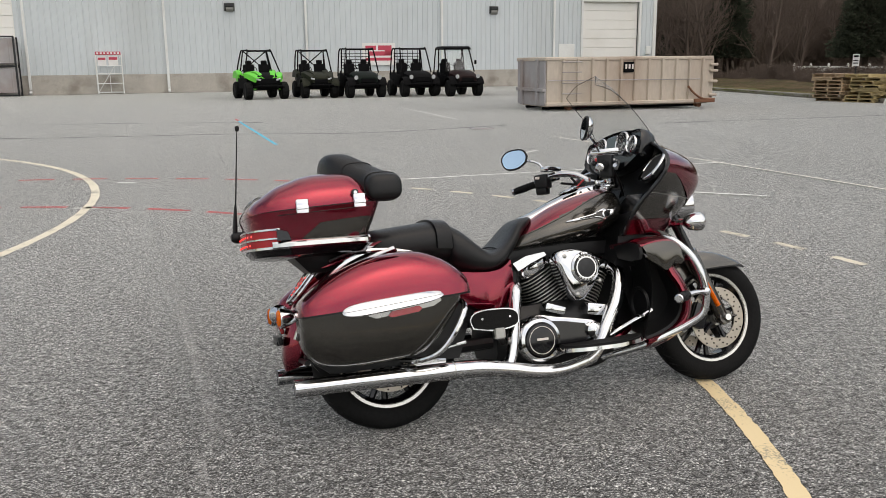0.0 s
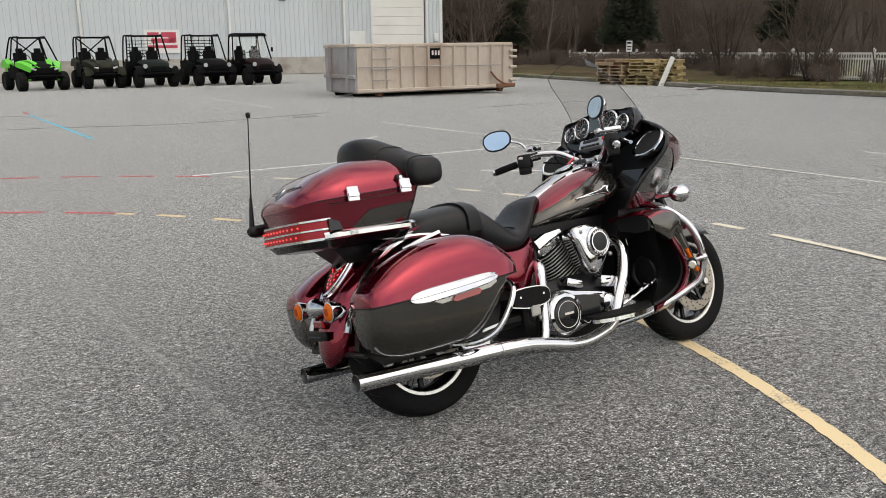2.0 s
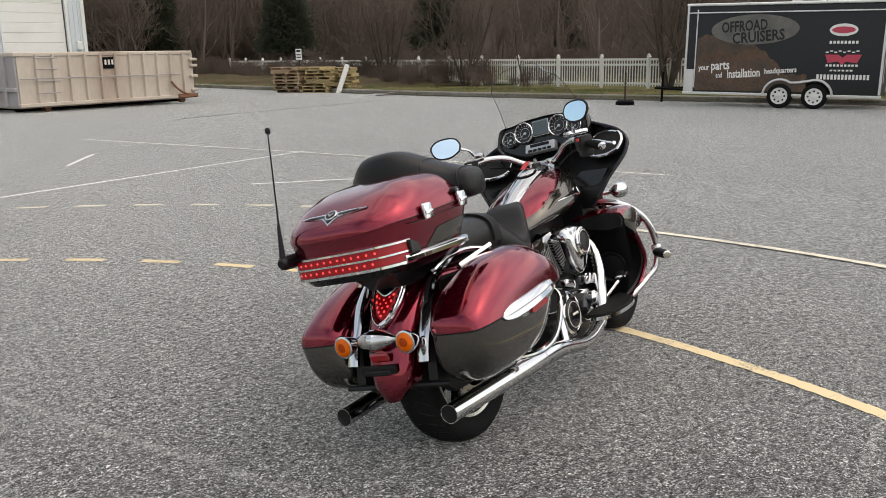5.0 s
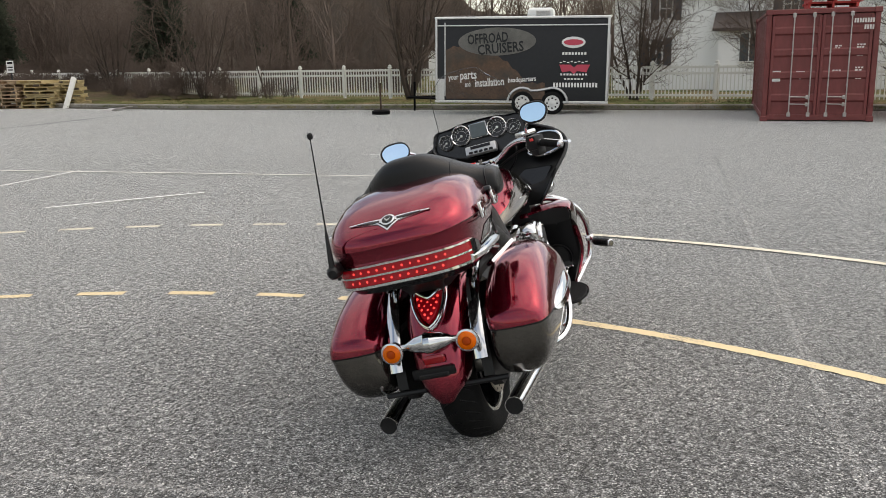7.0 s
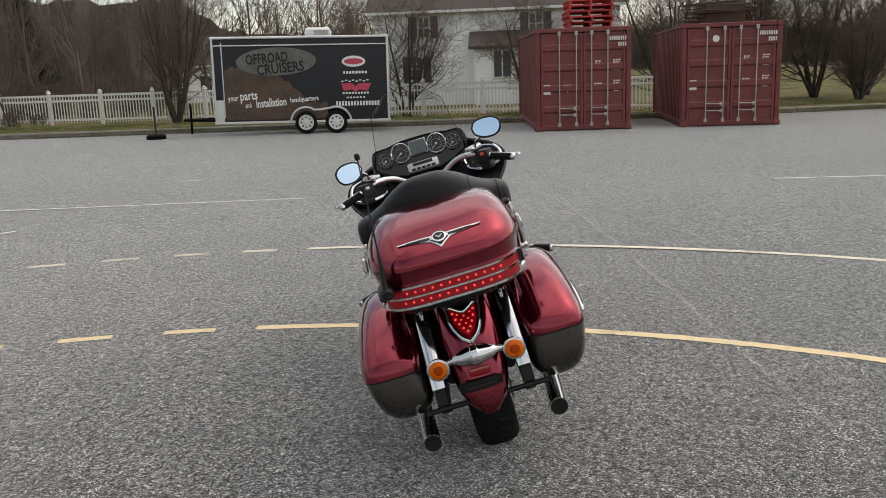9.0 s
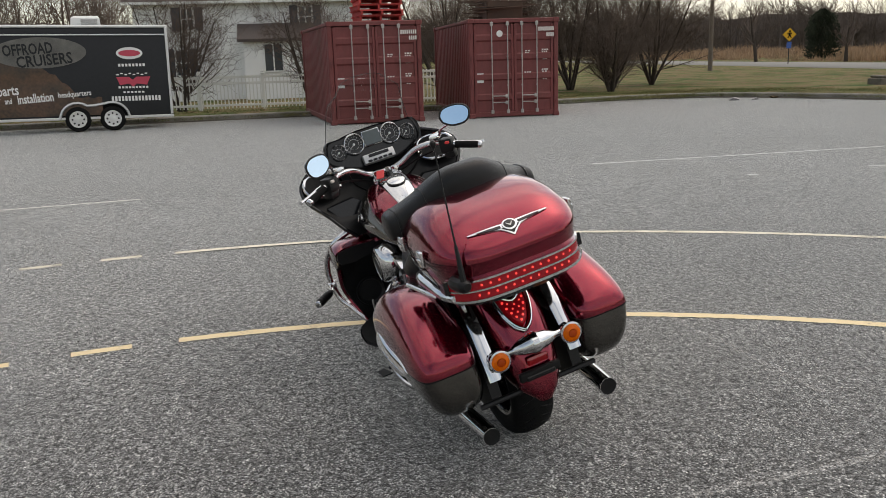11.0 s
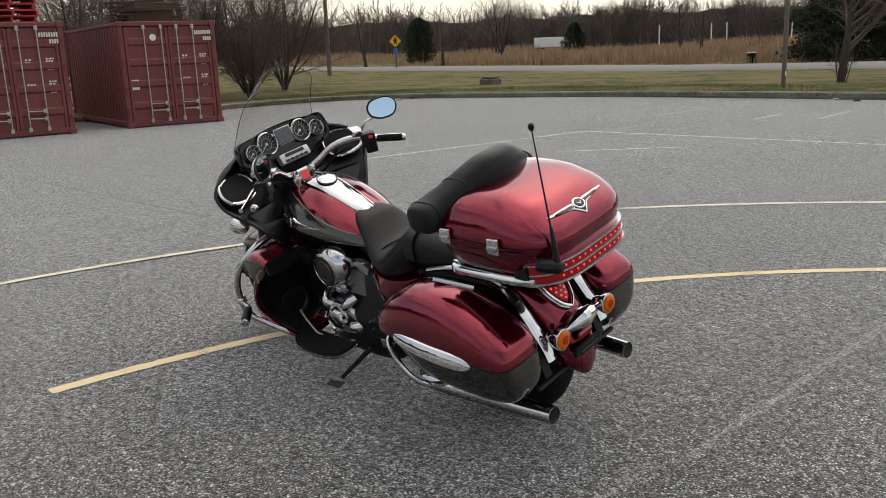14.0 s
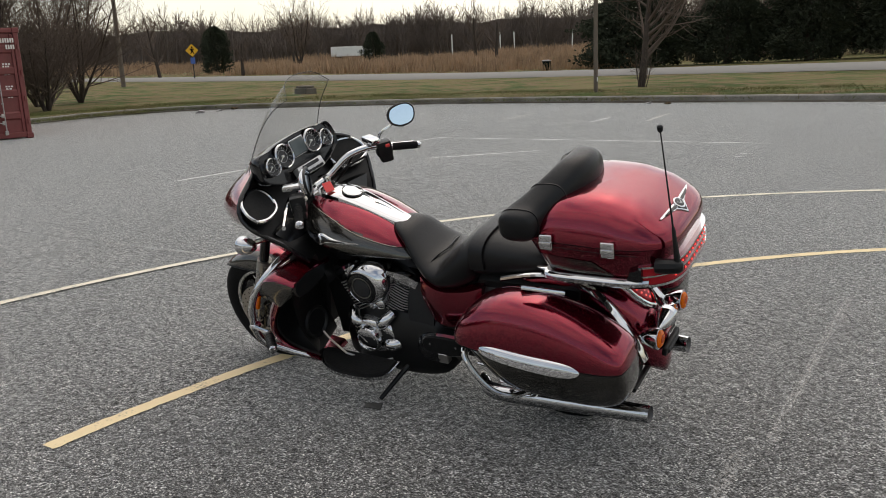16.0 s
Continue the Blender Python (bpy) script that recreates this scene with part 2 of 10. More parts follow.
REDLINE = line_mat("red_line_paint", (0.56, 0.13, 0.13), 1.02)
BLUELINE = line_mat("blue_line_paint", (0.10, 0.50, 0.66), 1.2)
SCUFF = line_mat("scrape_dust", (0.50, 0.49, 0.47), 1.05)
nt = SCUFF.node_tree
bs, out = nt.nodes["Principled BSDF"], nt.nodes["Material Output"]
gap, mixs = nt.nodes.new("ShaderNodeBsdfTransparent"), nt.nodes.new("ShaderNodeMixShader")
speck, tcs, cut = nt.nodes.new("ShaderNodeTexNoise"), nt.nodes.new("ShaderNodeTexCoord"), nt.nodes.new("ShaderNodeMapRange")
speck.inputs["Scale"].default_value, speck.inputs["Detail"].default_value, speck.inputs["Roughness"].default_value = 55, 6, 0.75
cut.inputs["From Min"].default_value, cut.inputs["From Max"].default_value = 0.475, 0.645
nt.links.new(tcs.outputs["Object"], speck.inputs["Vector"])
nt.links.new(speck.outputs["Fac"], cut.inputs["Value"])
nt.links.new(cut.outputs["Result"], mixs.inputs["Fac"])
nt.links.new(gap.outputs["BSDF"], mixs.inputs[1])
nt.links.new(bs.outputs["BSDF"], mixs.inputs[2])
nt.links.new(mixs.outputs["Shader"], out.inputs["Surface"])
TAR = mat("tar_seal", (0.028, 0.028, 0.028), 0.6, var=0.3, scale=3)
CONCRETE = mat("concrete", (0.44, 0.41, 0.365), 0.9, var=0.2, scale=1.5, fine=25, bump=0.3, bump_scale=40, dirt=(0.16, 0.13, 0.10), dirt_amt=0.6)
# dirt at the kerb foot, darkened to carry the kerb's shadow line too
SILTSHADE = mat("kerb_silt_and_shade", (0.060, 0.052, 0.042), 0.95, var=0.5, scale=1.5, fine=20, dirt=(0.13, 0.12, 0.105), dirt_amt=0.8, spec=0.1)
KERB = mat("kerb_concrete", (0.23, 0.215, 0.19), 0.9, var=0.3, scale=1.2, fine=18, bump=0.4, bump_scale=30, dirt=(0.08, 0.075, 0.06), dirt_amt=0.8)
ROADTOP = mat("road_asphalt", (0.185, 0.178, 0.165), 0.85, var=0.12, scale=0.4, fine=20)
SIDING = mat("grey_metal_siding", (0.60, 0.645, 0.665), 0.55, var=0.06, scale=0.5, fine=6, dirt=(0.40, 0.41, 0.40), dirt_amt=0.35, streak=6)
WHITEMETAL = mat("white_painted_metal", (0.76, 0.77, 0.75), 0.5, var=0.05, scale=1.0, fine=9, dirt=(0.5, 0.48, 0.44), dirt_amt=0.35)
ROLLDOOR = mat("cream_door_paint", (0.80, 0.79, 0.75), 0.5, var=0.04, scale=0.7, dirt=(0.6, 0.56, 0.48), dirt_amt=0.3)
DARKGREY = mat("dark_grey_metal", (0.03, 0.031, 0.033), 0.5, metal=0.3, var=0.2)
LAMPGLASS = mat("dull_lamp_glass", (0.30, 0.30, 0.28), 0.2, var=0.1)
DUMPSTER = mat("tan_dumpster_paint", (0.54, 0.465, 0.39), 0.65, var=0.12, scale=0.9, fine=14, dirt=(0.30, 0.19, 0.13), dirt_amt=0.55, bump=0.1, bump_scale=12, streak=3)
DUMPSTEEL = mat("bare_grey_steel", (0.36, 0.34, 0.34), 0.6, var=0.15, scale=1.5, dirt=(0.22, 0.14, 0.10), dirt_amt=0.5)
RUST = mat("rusty_steel", (0.20, 0.09, 0.05), 0.85, var=0.35, scale=4)
BLACKPAINT = mat("black_paint", (0.005, 0.005, 0.0055), 0.6, var=0.2, spec=0.05)
PAPERWHITE = mat("white_sheet", (0.78, 0.77, 0.75), 0.6, var=0.05)
SIGNRED = mat("red_print", (0.55, 0.06, 0.10), 0.55, var=0.08)
CONTAINER = mat("maroon_container_paint", (0.180, 0.040, 0.038), 0.55, var=0.22, scale=0.7, fine=12, dirt=(0.10, 0.036, 0.026), dirt_amt=0.8, bump=0.08, bump_scale=15, streak=2.5)
ZINC = mat("galvanised_rod", (0.46, 0.43, 0.41), 0.45, metal=0.6, var=0.15)
STENCIL = mat("white_stencil", (0.72, 0.66, 0.62), 0.7, var=0.15)
PALLETRED = mat("red_painted_timber", (0.45, 0.05, 0.045), 0.75, var=0.2, scale=3, random_amt=0.2)
PALLET = mat("weathered_pallet_timber", (0.40, 0.29, 0.185), 0.85, var=0.25, scale=2, fine=30, random_amt=0.35)
PALLETYEL = mat("yellow_pallet_timber", (0.42, 0.33, 0.17), 0.8, var=0.2, scale=2, random_amt=0.3)
TIMBERDARK = mat("dark_timber", (0.085, 0.05, 0.035), 0.85, var=0.3, scale=3, random_amt=0.3)
FENCE = mat("white_vinyl", (0.72, 0.71, 0.66), 0.5, var=0.06, scale=2, dirt=(0.5, 0.48, 0.40), dirt_amt=0.3)
BARK = mat("grey_brown_bark", (0.070, 0.056, 0.047), 0.95, var=0.35, scale=3, fine=30, spec=0.1)
TWIG = mat("brown_twigs", (0.125, 0.096, 0.080), 0.95, var=0.3, scale=0.5, spec=0.1)
TWIGRED = mat("russet_twigs", (0.150, 0.116, 0.098), 0.95, var=0.3, scale=0.15, spec=0.1)
EVERGREEN = mat("dark_evergreen", (0.044, 0.052, 0.034), 0.9, var=0.45, scale=1.2, fine=9, spec=0.15)
HOUSEWHITE = mat("white_clapboard", (0.86, 0.86, 0.84), 0.7, var=0.05, scale=0.6)
ROOFDARK = mat("dark_shingles", (0.075, 0.06, 0.055), 0.9, var=0.25, scale=2, fine=25)
WINDOW = mat("dark_window_glass", (0.05, 0.06, 0.07), 0.08, var=0.1)
SHUTTER = mat("dark_shutter", (0.045, 0.05, 0.06), 0.6, var=0.15)
POLE = mat("weathered_pole_wood", (0.15, 0.12, 0.095), 0.9, var=0.25, scale=2, streak=8)
SIGNYELLOW = mat("yellow_sign_face", (0.80, 0.42, 0.02), 0.5, var=0.05)
SIGNBLUE = mat("blue_sign_face", (0.05, 0.12, 0.38), 0.5, var=0.05)
TRAILERBLACK = mat("black_trailer_vinyl", (0.012, 0.013, 0.015), 0.4, var=0.2, scale=1.2, fine=10, spec=0.3)
MUD = mat("brown_mud_print", (0.075, 0.038, 0.021), 0.35, var=0.7, scale=2.6, fine=14, dirt=(0.03, 0.025, 0.02), dirt_amt=0.9, coat=0.3)
ALUMIN = mat("aluminium_trim", (0.66, 0.66, 0.66), 0.35, metal=0.7, var=0.08)
RUBBER = mat("tyre_rubber", (0.009, 0.009, 0.009), 0.75, var=0.3, scale=8, bump=0.2, bump_scale=120, spec=0.14)
GREENPLASTIC = mat("bright_green_plastic", (0.10, 0.62, 0.04), 0.4, var=0.1)
DARKGREEN = mat("dark_green_plastic", (0.005, 0.009, 0.007), 0.5, var=0.15, spec=0.08)
CAMO = mat("camouflage_plastic", (0.022, 0.024, 0.016), 0.5, var=0.5, scale=4, spec=0.08, dirt=(0.02, 0.022, 0.015), dirt_amt=0.9)
MAROONPLASTIC = mat("dark_maroon_plastic", (0.014, 0.006, 0.006), 0.45, var=0.15, spec=0.1)
CLEARGLASS = glass_mat("clear_sheet", (0.90, 0.92, 0.92))
HEADLAMP = mat("headlamp_glass", (0.62, 0.64, 0.66), 0.1, metal=0.4, var=0.1)

# ---- shape helpers ----
def mesh_of(name, bm, materials, smooth=True, angle=35):
    bmesh.ops.recalc_face_normals(bm, faces=bm.faces[:])
    me = bpy.data.meshes.new(name)
    for f in bm.faces:
        f.smooth = smooth
    if smooth:
        lim = radians(angle)
        for e in bm.edges:
            if len(e.link_faces) == 2 and e.calc_face_angle(0) > lim:
                e.smooth = False
    bm.to_mesh(me)
    bm.free()
    for m in materials if isinstance(materials, (list, tuple)) else [materials]:
        me.materials.append(m)
    return me


def part(name, bm, material, parent, label="", smooth=True, angle=35):
    ob = new(name, mesh_of(name, bm, material, smooth, angle))
    ob.parent = parent
    if label:
        ob["label"] = label
    return ob


def thing(name, label, category, m=None, group="", kind=""):
    ob = new(name)
    ob.empty_display_size = 0.2
    if m is not None:
        ob.matrix_world = m
    return tagged(ob, label, category, group, kind)


def solid(name, bm, material, label, category, kind="", group="", m=None, smooth=True, angle=35):
    ob = new(name, mesh_of(name, bm, material, smooth, angle))
    if m is not None:
        ob.matrix_world = m
    return tagged(ob, label, category, group, kind)


def box(bm, c, s, bevel=0.0, rot=None, seg=1, mi=0):
    """A box of size s about c, its edges rounded; rot: a rotation in degrees."""
    r = bmesh.ops.create_cube(bm, size=1.0)
    vs = r["verts"]
    fs = {f for v in vs for f in v.link_faces}
    bmesh.ops.scale(bm, vec=s, verts=vs)
    if bevel:
        es = list({e for v in vs for e in v.link_edges})
        q = bmesh.ops.bevel(bm, geom=es, offset=bevel, segments=seg, affect="EDGES", profile=0.6)
        vs = list({v for f in q["faces"] for v in f.verts} | {v for v in vs if v.is_valid})
        fs = {f for v in vs for f in v.link_faces}
    for f in fs:
        f.material_index = mi
    mtx = Matrix.Translation(c)
    if rot:
        mtx = mtx @ pose(0, 0, 0, *rot)
    bmesh.ops.transform(bm, matrix=mtx, verts=vs)
    return vs


def ring_faces(bm, rings, closed=True, cap0=True, cap1=True, mi=0):
    """Skin between rings of equally many points."""
    vr = [[bm.verts.new(p) for p in r] for r in rings]
    k = len(vr[0])
    for a, b in zip(vr, vr[1:]):
        for i in range(k if closed else k - 1):
            j = (i + 1) % k
            bm.faces.new((a[i], a[j], b[j], b[i])).material_index = mi
    if closed and cap0:
        bm.faces.new(vr[0][::-1]).material_index = mi
    if closed and cap1:
        bm.faces.new(vr[-1]).material_index = mi
    return vr


def smooth_path(pts, n=6):
    """A rounded line through the points."""
    p = [Vector(q) for q in pts]
    out = []
    for i in range(len(p) - 1):
        a, b, c, d = p[max(i - 1, 0)], p[i], p[i + 1], p[min(i + 2, len(p) - 1)]
        for k in range(n):
            t = k / n
            out.append(0.5 * ((2 * b) + (c - a) * t + (2 * a - 5 * b + 4 * c - d) * t * t + (3 * b - a - 3 * c + d) * t ** 3))
    out.append(p[-1])
    return out


def tube(bm, pts, r, sides=8, caps=True, mi=0):
    """A round bar along the points; r: one radius or one for each point."""
    pts = [Vector(p) for p in pts]
    rs = r if isinstance(r, (list, tuple)) else [r] * len(pts)
    rings = []
    up = None
    for i, p in enumerate(pts):
        d = (pts[min(i + 1, len(pts) - 1)] - pts[max(i - 1, 0)]).normalized()
        if up is None:
            up = d.orthogonal().normalized()
        up = (up - d * up.dot(d)).normalized()
        side = d.cross(up)
        rings.append([p + (up * math.cos(a) + side * math.sin(a)) * rs[i] for a in (2 * math.pi * k / sides for k in range(sides))])
    ring_faces(bm, rings, True, caps, caps, mi)


def lathe(bm, profile, c, axis="y", sides=32, mi=0, close=False):
    """A turned shape; profile: (distance along the axis, radius)."""
    rings = []
    for h, r in profile:
        ring = []
        for k in range(sides):
            a = 2 * math.pi * k / sides
            u, v = r * math.cos(a), r * math.sin(a)
            p = {"x": (h, u, v), "y": (u, h, v), "z": (u, v, h)}[axis]
            ring.append(Vector(c) + Vector(p))
        rings.append(ring)
    if close:
        rings.append(rings[0])
        ring_faces(bm, rings, True, False, False, mi)
        bmesh.ops.remove_doubles(bm, verts=bm.verts[:], dist=1e-6)
    else:
        ring_faces(bm, rings, True, True, True, mi)


def plate(bm, outline, lo, hi, axis="y", mi=0):
    """An outline in two axes given thickness along the third."""
    def at(p, h):
        return {"x": (h, p[0], p[1]), "y": (p[0], h, p[1]), "z": (p[0], p[1], h)}[axis]
    ring_faces(bm, [[at(p, lo) for p in outline], [at(p, hi) for p in outline]], mi=mi)


def text_bm(bm, body, size, m, depth=0.003, shear=0.0, sx=1.0):
    """Lettering in the built-in font, as flat raised shapes."""
    cu = bpy.data.curves.new("lettering", "FONT")
    cu.body, cu.size, cu.extrude, cu.align_x, cu.shear = body, size, depth, "CENTER", shear
    cu.resolution_u = 2
    cu.offset = 0.02 * size
    ob = bpy.data.objects.new("lettering", cu)
    me = ob.to_mesh()
    me.transform(m @ Matrix.Diagonal((sx, 1, 1, 1)))
    bm.from_mesh(me)
    ob.to_mesh_clear()
    bpy.data.objects.remove(ob)
    bpy.data.curves.remove(cu)


def raw(name, verts, faces, material, smooth=False):
    me = bpy.data.meshes.new(name)
    me.from_pydata(verts, [], faces)
    me.materials.append(material)
    if smooth:
        me.polygons.foreach_set("use_smooth", [True] * len(me.polygons))
    me.update()
    return me


def drop(x):
    """Height of the ground: the lot falls gently away on one side."""
    return -0.0098 * min(max(0.0, x - 4.0), 42.0)

# ---- ground: lot, kerb, verge, road ----
KERB_LINE = [(13.0, 75), (15.2, 52), (16.2, 42), (17.3, 32), (18.2, 26.5), (19.6, 22.2), (21.0, 18.2), (23.0, 11.7), (25.2, 4), (27.1, -0.4), (28.3, -2.8), (28.4, -5.2),
             (26.8, -7.3), (22, -10.2), (18, -11.9), (13, -13.1), (6.6, -14.5), (-6, -17.5), (-25, -23), (-50, -27)]
kerb_path = [(p.x, p.y) for p in smooth_path([(x, y, 0) for x, y in KERB_LINE], 6)]
lot_edge = kerb_path + [(-62, -20), (-66, 20), (-60, 60), (-40, 80), (-10, 85)]
LOT_C = Vector((-8, 22))


def lot_rings():
    dense = []
    k = len(lot_edge)
    for i in range(k):
        a, b = Vector(lot_edge[i]), Vector(lot_edge[(i + 1) % k])
        n = max(1, int((b - a).length / 2.5))
        dense += [a.lerp(b, j / n) for j in range(n)]
    return dense


lot_pts = lot_rings()
bm = bmesh.new()
fr = (0.0, 0.15, 0.3, 0.45, 0.6, 0.75, 0.88, 1.0)
rings = []
for f in fr[1:]:
    rings.append([(LOT_C.x + (p.x - LOT_C.x) * f, LOT_C.y + (p.y - LOT_C.y) * f, drop(LOT_C.x + (p.x - LOT_C.x) * f)) for p in lot_pts])
ring_faces(bm, rings, True, True, False)
solid("road_lot", bm, ASPHALT, "speckled grey asphalt car park with worn painted lines", "car park", "structure", smooth=False)

bm = bmesh.new()
rings = []
for d, h in ((0.02, -0.3), (0.03, 0.10), (0.5, 0.12), (1.6, 0.15), (3.5, 0.12), (7, 0.05), (13, 0.0), (25, 0.0), (50, 0.0), (110, 0.1), (260, 0.3), (700, 0.4), (2400, 0.4)):
    ring = []
    for p in lot_pts:
        v = p - LOT_C
        q = p + v.normalized() * d
        w = 0.05 * noise.noise(Vector((q.x * 0.3, q.y * 0.3, 0))) if 1 < d < 60 else 0
        ring.append((q.x, q.y, drop(q.x) + h + w))
    rings.append(ring)
ring_faces(bm, rings, True, False, False)
solid("ground", bm, GRASS, "patchy winter grass verge, part green and part brown", "ground", "structure")

# concrete kerb round the lot
bm = bmesh.new()
rings = []
for i, (x, y) in enumerate(kerb_path):
    a, b = Vector(kerb_path[max(i - 1, 0)]), Vector(kerb_path[min(i + 1, len(kerb_path) - 1)])
    t = (b - a).normalized()
    o = Vector((-t.y, t.x))
    if o.dot(Vector((x, y)) - LOT_C) < 0:
        o = -o
    z = drop(x)
    rings.append([(x + o.x * u, y + o.y * u, z + h) for u, h in ((-0.11, -0.05), (-0.10, 0.14), (-0.075, 0.17), (0.06, 0.175), (0.09, 0.14), (0.10, -0.05))])
ring_faces(bm, rings, True, True, True)
solid("kerb", bm, KERB, "weathered stained concrete kerb along the lot", "kerb", "structure")
# dark strip at the kerb foot: part dirt, part painted shadow line
bm = bmesh.new()
rows = []
for i, (x, y) in enumerate(kerb_path):
    v = (LOT_C - Vector((x, y))).normalized()
    w = 0.34 + 0.16 * noise.noise(Vector((x * 0.4, y * 0.4, 2)))
    rows.append([(x + v.x * u, y + v.y * u, drop(x + v.x * u) + h) for u, h in ((0.08, 0.035), (0.20, 0.022), (w, 0.004))])
ring_faces(bm, rows, False)
solid("ground_silt_shade", bm, SILTSHADE, "dark silt and leaf dirt along the kerb foot, the kerb's shadow line put into its colour", "ground", "structure", smooth=False)

# road beyond the verge with pale edge lines
ROAD_A, ROAD_B = Vector((-60, -46.5)), Vector((330, -3.6))
rd = (ROAD_B - ROAD_A).normalized()
ro = Vector((-rd.y, rd.x))
bm = bmesh.new()
rings = []
for k in range(80):
    c = ROAD_A + rd * (390 * k / 79)
    rings.append([(c.x + ro.x * u, c.y + ro.y * u, drop(c.x) + 0.02 + h) for u, h in ((-4.6, 0.0), (-4.4, 0.12), (0, 0.20), (4.4, 0.12), (4.6, 0.0))])
ring_faces(bm, rings, False)
solid("road", bm, ROADTOP, "pale grey two-lane road beyond the verge", "road", "structure")


RAG = random.Random(8)


def strip(bm, pts, width, z=0.004):
    """A painted strip with slightly ragged edges."""
    pts = [Vector(p) for p in pts]
    rows = []
    for i, p in enumerate(pts):
        t = (pts[min(i + 1, len(pts) - 1)] - pts[max(i - 1, 0)]).normalized()
        o = Vector((-t.y, t.x)) * width / 2
        j, k = RAG.uniform(0.88, 1.10), RAG.uniform(0.88, 1.10)
        a, b = p.to_2d() - o * j, p.to_2d() + o * k
        rows.append((bm.verts.new((a.x, a.y, drop(a.x) + z)), bm.verts.new((b.x, b.y, drop(b.x) + z))))
    for (a, b), (c, d) in zip(rows, rows[1:]):
        bm.faces.new((a, b, d, c))


def marking(name, material, label, pieces, width, z=0.004):
    bm = bmesh.new()
    for pts in pieces:
        strip(bm, pts, width, z)
    solid(name, bm, material, label, "road marking", "structure", smooth=False)


def arc(c, r, a0, a1, n=40):
    return [(c[0] + r * math.cos(radians(a0 + (a1 - a0) * i / n)), c[1] + r * math.sin(radians(a0 + (a1 - a0) * i / n))) for i in range(n + 1)]


def straight(a, b):
    n = max(2, int((Vector(b) - Vector(a)).length / 2))
    return [Vector(a).lerp(Vector(b), i / n) for i in range(n + 1)]


CIRC = (-4.79, 3.394)
R1, R2 = 6.078, 8.51
marking("line_inner_arc", YELLOW, "worn yellow painted arc on the asphalt", [arc(CIRC, R1, -110, 18.4, 420)], 0.082)
marking("line_outer_arc", CREAM, "worn cream painted arc on the asphalt", [arc(CIRC, R2, -100, 18.4, 420)], 0.08)
marking("line_inner_dashes", YELLOW, "yellow dashed arc on the asphalt", [arc(CIRC, R1, 20.8 + 5.89 * k, 23.8 + 5.89 * k, 12) for k in range(7)] + [arc(CIRC, R1, 61.6, 63.4, 8)], 0.078)
marking("line_outer_dashes", CREAM, "cream dashed arc on the asphalt", [arc(CIRC, R2, 20.2 + 4.1 * k, 22.3 + 4.1 * k, 10) for k in range(11)], 0.085)
marking("line_red_dashes", REDLINE, "faded red dashed arc on the asphalt", [arc(CIRC, R1, 63.6 + 7.1 * k, 68.6 + 7.1 * k, 12) for k in range(6)] + [arc(CIRC, R2, 65.0 + 4.95 * k, 68.2 + 4.95 * k, 8) for k in range(8)], 0.085)
marking("line_left_circle", CREAM, "worn cream painted circle on the asphalt", [arc((-12.696, 7.245), 8.956, -60, 110, 160)], 0.10)
marking("line_white_court", WHITELINE, "thin white painted lines on the asphalt",
        [straight((8.65, 1.75), (10.05, -3.85)), straight((10.05, -3.85), (4.25, -5.6)), straight((9.57, -7.57), (9.98, -8.66)), straight((3.83, -4.0), (3.76, -4.06)), straight((3.95, -4.31), (3.88, -4.36)), straight((7.01, 0.07), (7.0, -0.06)), straight((8.10, 10.7), (8.25, 10.35)), straight((4.35, 13.2), (-1.42, 11.26)), straight((2.14, 10.5), (3.73, 9.77)), straight((7.57, -1.70), (6.75, -3.24)),
         straight((0.96, 14.1), (1.68, 15.34)), straight((-1.52, 31.1), (0.37, 24.2)), straight((-4.45, 11.5), (-4.2, 11.45)), straight((-4.15, 9.38), (-3.85, 9.36)), straight((-6.3, 16.2), (-6.05, 16.15))], 0.06)
marking("line_white_court", FADEDLINE, "faded thin painted line on the asphalt", [straight((2.28, 18.3), (6.43, 7.5))], 0.06)
marking("line_stalls", FADEDLINE, "faded white parking bay lines near the kerb", [straight((16.2 - 3.4 * k, -8.2 - 0.9 * k), (15.4 - 3.4 * k, -6.4 - 0.9 * k)) for k in range(3)], 0.05)
marking("line_blue", BLUELINE, "thin bright blue painted line on the asphalt", [straight((-5.84, 24.35), (-3.32, 16.86))], 0.07)
marking("line_red_mark", REDLINE, "short red painted mark on the asphalt", [straight((-6.2, 25.5), (-5.86, 24.42))], 0.07)
marking("tar_seam", TAR, "dark sealed crack across the asphalt", [smooth_path([(-26, 21.5, 0), (-16, 19.4, 0), (-10.0, 19.1, 0), (-7.5, 19.3, 0), (-4.8, 19.7, 0), (-1.8, 19.7, 0), (1.6, 21.7, 0)], 8), smooth_path([(-19, 24.6, 0), (-11.8, 23.6, 0), (-9.2, 23.9, 0), (-5.0, 23.7, 0)], 8),
        smooth_path([(5.6, 22.0, 0), (7.3, 22.9, 0), (10.6, 24.3, 0), (14.6, 26.2, 0)], 8)], 0.10, 0.003)

# pale scraped lines, broken up by the stones
for a, b, w in (((10.14, 5.53), (0.0, 2.06), 0.05), ((-3.0, 8.6), (-0.95, 3.3), 0.055), ((-0.25, 1.05), (-1.0, 3.2), 0.045)):
    marking("scuff", SCUFF, "faint pale scrape along the asphalt", [straight(a, b)], w, 0.003)

